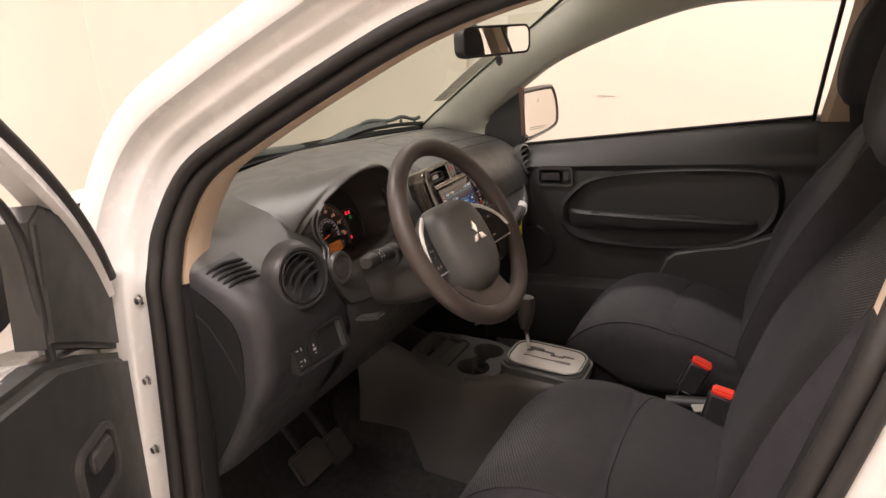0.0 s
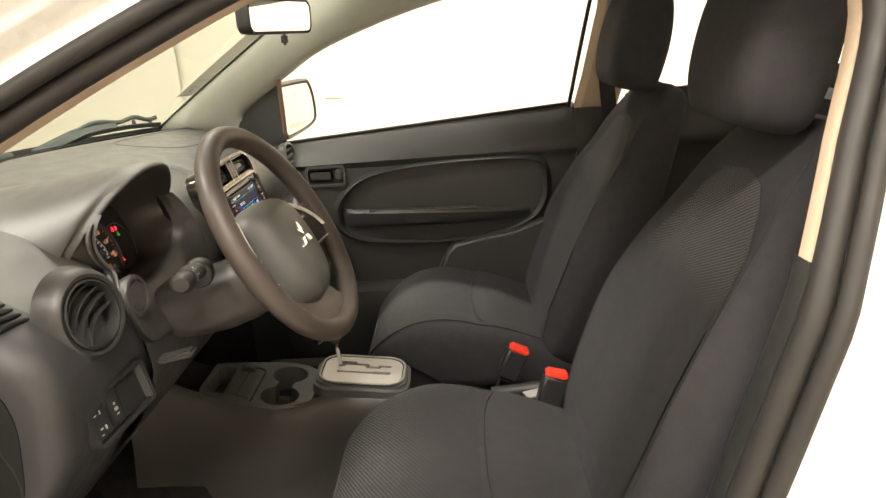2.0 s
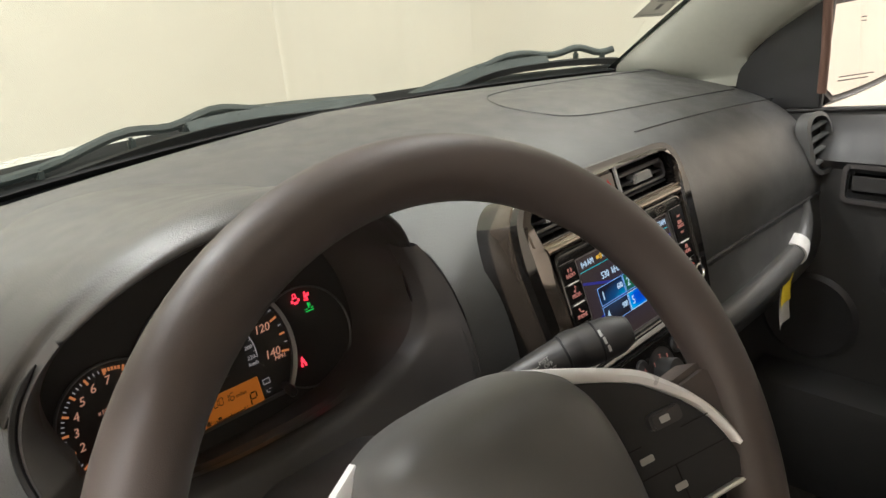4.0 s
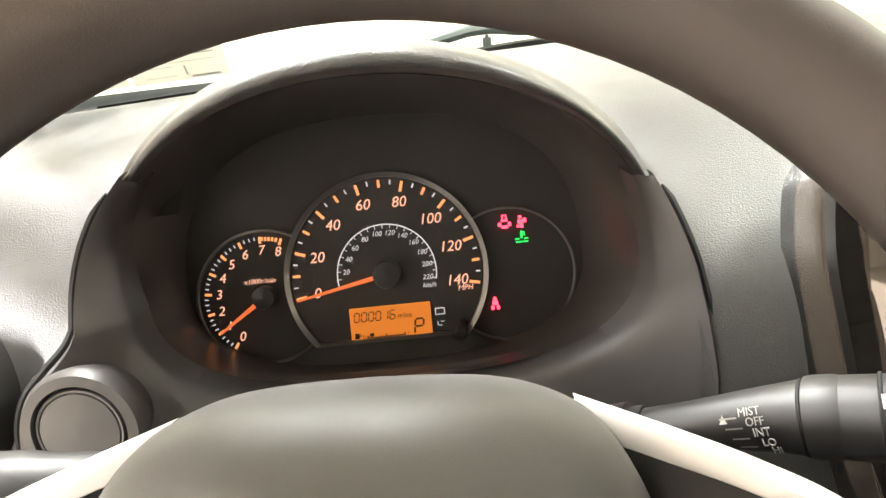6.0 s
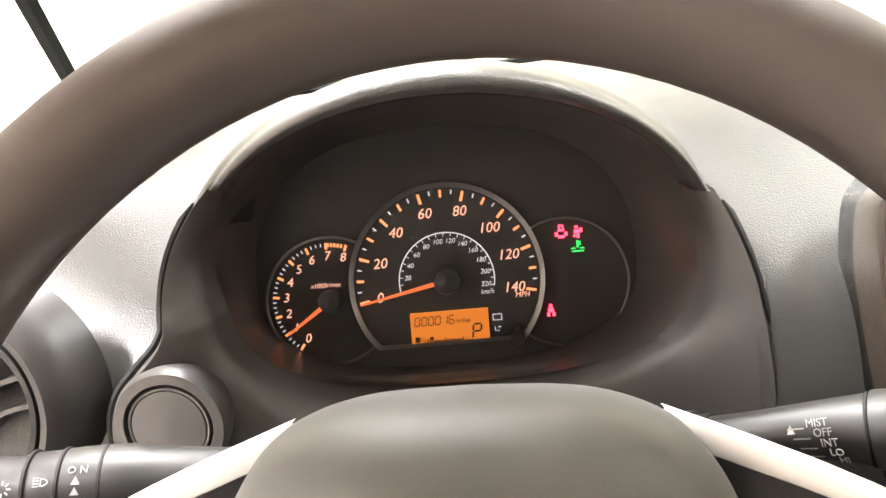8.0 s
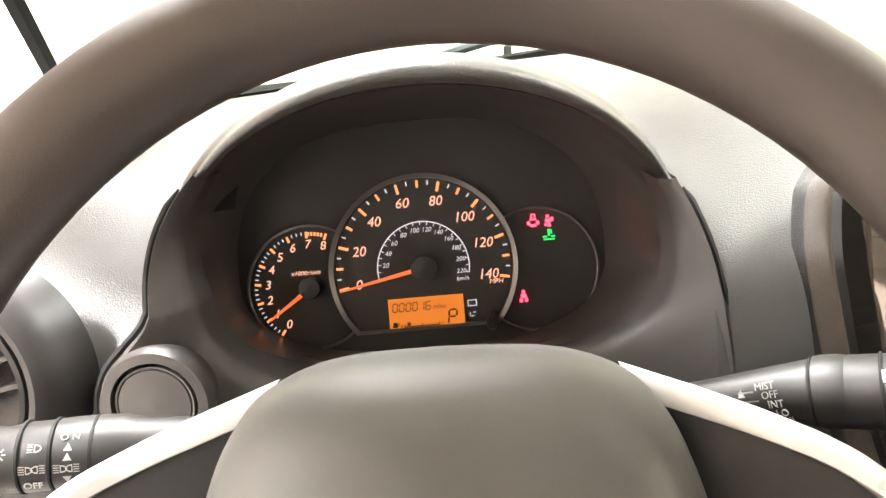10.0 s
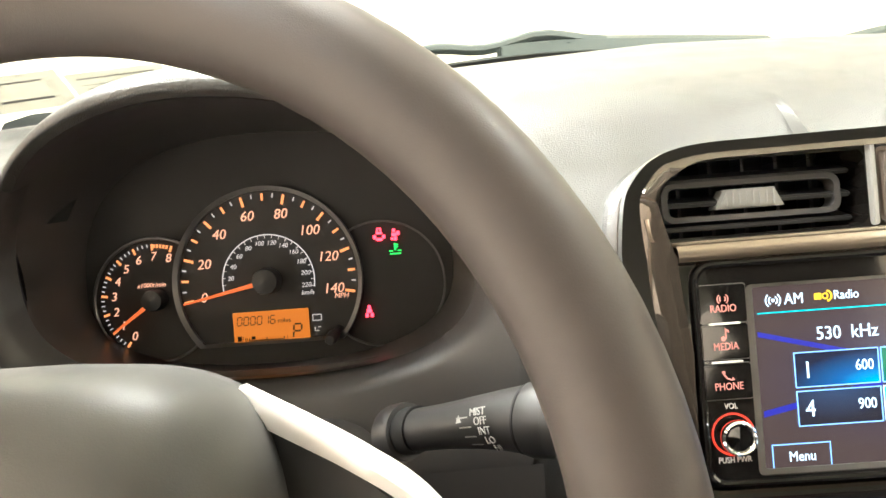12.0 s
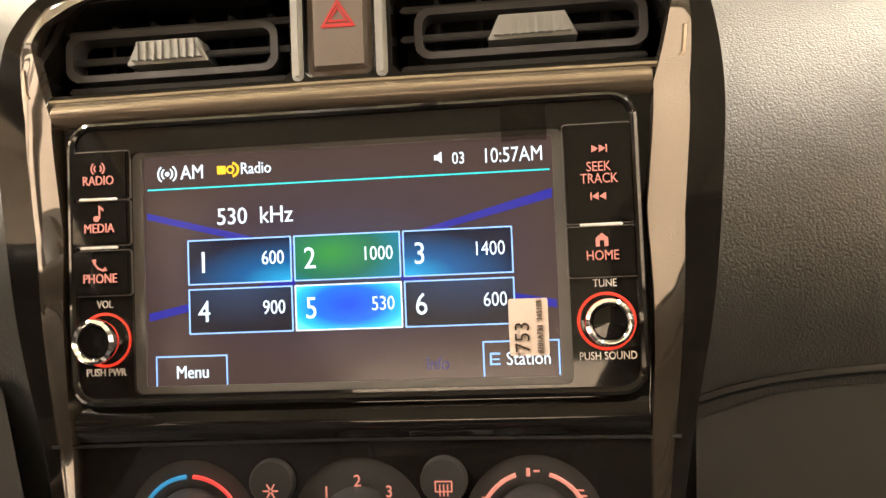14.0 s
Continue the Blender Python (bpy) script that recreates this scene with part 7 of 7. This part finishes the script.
for y, w, zt in ((0.30, 0.074, 0.60), (0.22, 0.074, 0.53), (0.15, 0.076, CT + 0.016), (0.08, 0.094, CT + 0.008), (0.0, 0.112, CT - 0.004), (-0.04, 0.118, CT - 0.008), (-0.09, 0.102, CT - 0.008), (-0.14, 0.090, CT + 0.006), (-0.31, 0.084, CT - 0.006), (-0.40, 0.078, CT - 0.06), (-0.60, 0.07, CT - 0.075)):
    rows.append([(-0.005 - w - 0.05, y, 0.20), (-0.005 - w - 0.035, y, 0.28), (-0.005 - w - 0.018, y, 0.37), (-0.005 - w - 0.004, y, zt - 0.03), (-0.005 - w + 0.004, y, zt - 0.010), (-0.005 - w + 0.016, y, zt - 0.002)])
part("side_panel", grid(rows), M_TRIM, console)
part("side_panel", grid([[(-0.010 - p[0], p[1], p[2]) for p in r] for r in rows]), M_TRIM, console)
T = pose(-0.005, 0.02, CT, 7.4)
top = [(-0.052, 0.128), (0.062, 0.128), (0.078, 0.116), (0.092, 0.060), (0.102, 0.0), (0.106, -0.045), (0.092, -0.095), (0.055, -0.122), (-0.055, -0.122), (-0.092, -0.105), (-0.116, -0.055), (-0.112, -0.020), (-0.100, 0.040), (-0.076, 0.110)]
tray = [(-0.064, 0.072), (0.060, 0.074), (0.066, 0.104), (0.052, 0.117), (-0.040, 0.117), (-0.056, 0.106)]
ca, cb, cr = (-0.054, -0.050), (0.046, -0.053), 0.043
cups = [(ca[0] + cr * math.cos(radians(a)), ca[1] + cr * math.sin(radians(a))) for a in range(25, 336, 10)] + [(cb[0] + 0.041 * math.cos(radians(a)), cb[1] + 0.041 * math.sin(radians(a))) for a in range(205, 516, 10)]
part("top_panel", holed([tuple(p) for p in spline(top + top[:1], 84)][:-1], [tray, cups], T, 0.07), M_CONSOLE, console, "grey console top")
part("cup_floor", plate(cups, up(T, -0.060), 0.004), M_DARK, console, "dark joined cup holders")
part("cup_web", box(0.012, 0.030, 0.030, T @ Matrix.Translation((-0.002, -0.050, -0.046)), 0.005), M_CONSOLE, console, "grey web between the cups")
# shallow floor painted near-black for the tray's inner shade
part("tray_floor", plate(tray, up(T, -0.045), 0.004), M_VOID_SHADE, console, "tray floor, near-black for the shade inside")
lid = [(-0.080, 0.014), (0.034, 0.014), (0.040, 0.022), (0.044, 0.064), (-0.062, 0.064)]
part("tray_lid", plate(lid, up(T, 0.0022), 0.004, 0.0012), M_CONSOLE, console, "flat tray lid")
part("lid_line", tube([T @ Vector((x, 0.042, 0.0024)) for x in (-0.066, 0.0, 0.040)], 0.0007, 6), M_VOID_SHADE, console)
part("lid_seam", tube(spline([T @ Vector((x, y, 0.0004)) for x, y in ((-0.088, 0.006), (-0.03, 0.006), (0.040, 0.006), (0.058, 0.012), (0.066, 0.030), (0.070, 0.066))], 30), 0.0022, 6), M_VOID_SHADE, console)
part("power_socket", box(0.020, 0.034, 0.010, T @ Matrix.Translation((0.054, 0.046, 0.001)), 0.003), M_DARK, console, "black power socket cover")
part("socket_tab", box(0.010, 0.016, 0.004, T @ Matrix.Translation((0.054, 0.046, 0.007)), 0.0012), M_TRIM, console, "grey socket tab")
G = pose(-0.008, -0.212, CT + 0.022, 6.4, 0, 0)
part("gate_surround", plate(rrect(0.156, 0.214, 0.045, 0, 0, 8), up(G, -0.006), 0.03, 0.008, 3), M_CONSOLE, console, "grey shift surround")
slot = [(0.030, 0.058), (0.040, 0.058), (0.040, 0.020), (0.030, 0.016), (0.030, -0.010), (0.018, -0.014), (0.018, -0.030), (0.026, -0.034), (0.026, -0.062), (0.016, -0.062), (0.016, -0.040), (0.008, -0.036), (0.008, -0.006), (0.020, -0.002), (0.020, 0.040), (0.012, 0.044), (0.012, 0.058)]
slot2 = [(-0.016, 0.058), (-0.010, 0.058), (-0.010, -0.020), (-0.006, -0.026), (-0.006, -0.062), (-0.018, -0.062), (-0.018, -0.026), (-0.016, -0.020)]
gate = part("gate_plate", holed(rrect(0.122, 0.176, 0.036, 0, 0, 8), [slot, slot2], up(G, -0.001), 0.006), M_GATE, console, "satin silver shift gate")
part("gate_rim", tube([up(G, 0.0) @ Vector((x, y, 0)) for x, y in rrect(0.132, 0.186, 0.040, 0, 0, 8)], 0.0024, 8, closed=True), M_SILVER_DULL, gate)
part("gate_joint", tube([up(G, -0.0015) @ Vector((x, y, 0)) for x, y in rrect(0.1255, 0.1795, 0.037, 0, 0, 8)], 0.0018, 8, closed=True), M_VOID_SHADE, gate)
part("gate_slot", plate(rrect(0.11, 0.16, 0.02), up(G, -0.008), 0.002), M_VOID_SHADE, console, "black slot")
part("shift_lever", tube([(0.014, -0.160, CT), (0.010, -0.155, CT + 0.06), (0.006, -0.148, CT + 0.12)], 0.0055, 12), M_CHROME, console, "steel shift lever")
part("shift_knob", lathe([(0.010, 0.0), (0.016, 0.015), (0.020, 0.04), (0.021, 0.065), (0.017, 0.085), (0.0, 0.092)], pose(0.008, -0.150, CT + 0.085, 6, 0, 0), 24), M_WHEEL, console, "black shift knob")
part("hand_brake", tube([(-0.01, -0.50, 0.432), (-0.01, -0.60, 0.440), (-0.01, -0.68, 0.445)], [0.014, 0.016, 0.014], 12), M_DARK, console, "black handbrake")
for a, b_ in (((-0.105, -0.56, 0.470), (-0.065, -0.66, 0.474)), ((-0.075, -0.60, 0.462), (-0.04, -0.68, 0.466))):
    part("metal_bracket", box(0.03, 0.09, 0.004, pose(*[(i + j) / 2 for i, j in zip(a, b_)], 0, 0, 20), 0.001), M_SILVER_DULL, console, "bare metal bracket")

# ---- tag on the glovebox ----
tag = thing("hanging_tag", (0.515, 0.0, 0.74), "white and yellow paper tag on the grey glovebox lip", "tag")
part("collar", tube([(0.486, 0.022, 0.752), (0.499, 0.025, 0.756), (0.512, 0.028, 0.762)], [0.0205, 0.0215, 0.0205], 16), M_TAG, tag, "white collar")
part("paper", thicken(grid([[(0.484 + 0.030 * i / 4 + 0.0010 * j, 0.030 + 0.005 * math.sin(j * 0.6) + 0.003 * math.sin(i), 0.735 - 0.0225 * j + 0.010 * i / 4) for i in range(5)] for j in range(6)]), 0.0006), M_TAG, tag)
part("yellow_field", thicken(grid([[(0.485 + 0.028 * i / 4 + 0.0010 * j, 0.0275 + 0.005 * math.sin(0.5 + j * 0.6) + 0.003 * math.sin(i), 0.702 - 0.0150 * j + 0.010 * i / 4) for i in range(5)] for j in range(4)]), 0.0004), M_YELLOW, tag, "yellow field")

# ---- driver's open door ----
OD = thing("driver_door", (-0.85, 0.28, 0.3), "white driver's door standing open, dark inner trim", "car door")
th = radians(60)
d_, n_ = Vector((-math.sin(th), -math.cos(th), 0)), Vector((math.cos(th), -math.sin(th), 0))
ORG = Vector((-0.85, 0.26, 0))


def dp(s, z, o=0.0):
    return ORG + d_ * s + Vector((0, 0, z)) + n_ * o


def door_plate(outl, o, depth, bevel, name, material, label=""):
    m = Matrix(((d_.x, 0, n_.x, ORG.x), (d_.y, 0, n_.y, ORG.y), (0, 1, 0, 0), (0, 0, 0, 1)))
    return part(name, plate(outl, up(m, o), depth, bevel, 3), material, OD, label)


door_plate([(-0.04, 0.30), (0.98, 0.30), (1.0, 0.6), (0.98, 0.98), (0.30, 0.93), (0.0, 0.86), (-0.05, 0.80)], -0.02, 0.10, 0.01, "door_shell", M_WHITE)
door_plate([(-0.035, 0.33), (0.95, 0.33), (0.96, 0.955), (0.32, 0.915), (0.20, 0.905), (0.08, 0.865), (-0.04, 0.815), (-0.055, 0.70)], 0.02, 0.05, 0.016, "inner_panel", M_DOOR, "dark inner door panel")
door_plate([(-0.025, 0.828), (-0.040, 0.93), (-0.020, 1.01), (0.05, 1.075), (0.12, 1.105), (0.158, 1.09), (0.185, 0.92), (0.10, 0.885)], 0.012, 0.05, 0.008, "sail_panel", M_DOOR, "dark mirror base panel")
frame_line = [(-0.02, 0.93), (0.015, 1.0), (0.08, 1.085), (0.19, 1.185), (0.34, 1.29), (0.55, 1.36), (0.80, 1.38), (0.93, 1.33), (0.97, 1.1), (0.98, 0.98)]
fl = spline(frame_line, 50)
part("window_frame", grid([[dp(p[0], p[1] - 0.012, 0.01), dp(p[0], p[1] - 0.006, 0.022), dp(p[0], p[1] + 0.012, 0.02), dp(p[0], p[1] + 0.020, 0.0), dp(p[0], p[1] + 0.018, -0.04)] for p in fl]), M_WHITE, OD, "white window frame")
part("frame_seal", tube([dp(p[0] - 0.004, p[1] + 0.022, 0.018) for p in fl], 0.010, 10), M_SEAL, OD, "black door seal")
part("glass_run", tube([dp(p[0] + 0.012, p[1] - 0.024, 0.0) for p in spline([(0.16, 0.92), (0.165, 1.1), (0.24, 1.19), (0.36, 1.27), (0.55, 1.335), (0.80, 1.35)], 30)], 0.007, 10), M_DARK, OD, "brown window channel")
gp = part("window_glass", grid([[dp(0.18, 0.92, -0.01), dp(0.18, 1.12, -0.01)], [dp(0.36, 0.93, -0.01), dp(0.36, 1.28, -0.01)], [dp(0.95, 0.96, -0.01), dp(0.95, 1.33, -0.01)]]), M_SIDEGLASS, OD, "clear side window")
gp.visible_shadow = False
mh = lathe([(0.10, -0.01), (0.11, 0.02), (0.10, 0.06), (0.06, 0.09), (0.0, 0.095)], Matrix.Translation(dp(0.12, 1.0, -0.10)) @ Matrix(((d_.x, 0, -n_.x, 0), (d_.y, 0, -n_.y, 0), (0, 0.75, 0, 0), (0, 0, 0, 1))), 28)
part("mirror_housing", mh, M_DARK, OD, "dark door mirror")
part("handle_bezel", ring([(x + 0.16, y + 0.72) for x, y in rrect(0.13, 0.10, 0.03, n=6)], [(x + 0.16, y + 0.72) for x, y in rrect(0.11, 0.08, 0.022, n=6)], Matrix(((d_.x, 0, n_.x, ORG.x), (d_.y, 0, n_.y, ORG.y), (0, 1, 0, 0), (0, 0, 0, 1))) @ Matrix.Translation((0, 0, 0.028)), 0.02), M_TRIM, OD, "latch surround")
door_plate([(x + 0.16, y + 0.72) for x, y in rrect(0.112, 0.082, 0.02)], 0.022, 0.01, 0, "latch_recess", M_VOID_SHADE)
door_plate([(x + 0.15, y + 0.735) for x, y in rrect(0.07, 0.035, 0.012)], 0.030, 0.01, 0.004, "latch_lever", M_TRIM)
for z in (0.86, 0.50):
    part("hinge", box(0.05, 0.06, 0.05, pose(-0.83, 0.30, z, 0, 0, 30), 0.006), M_WHITE, OD, "white painted hinge")
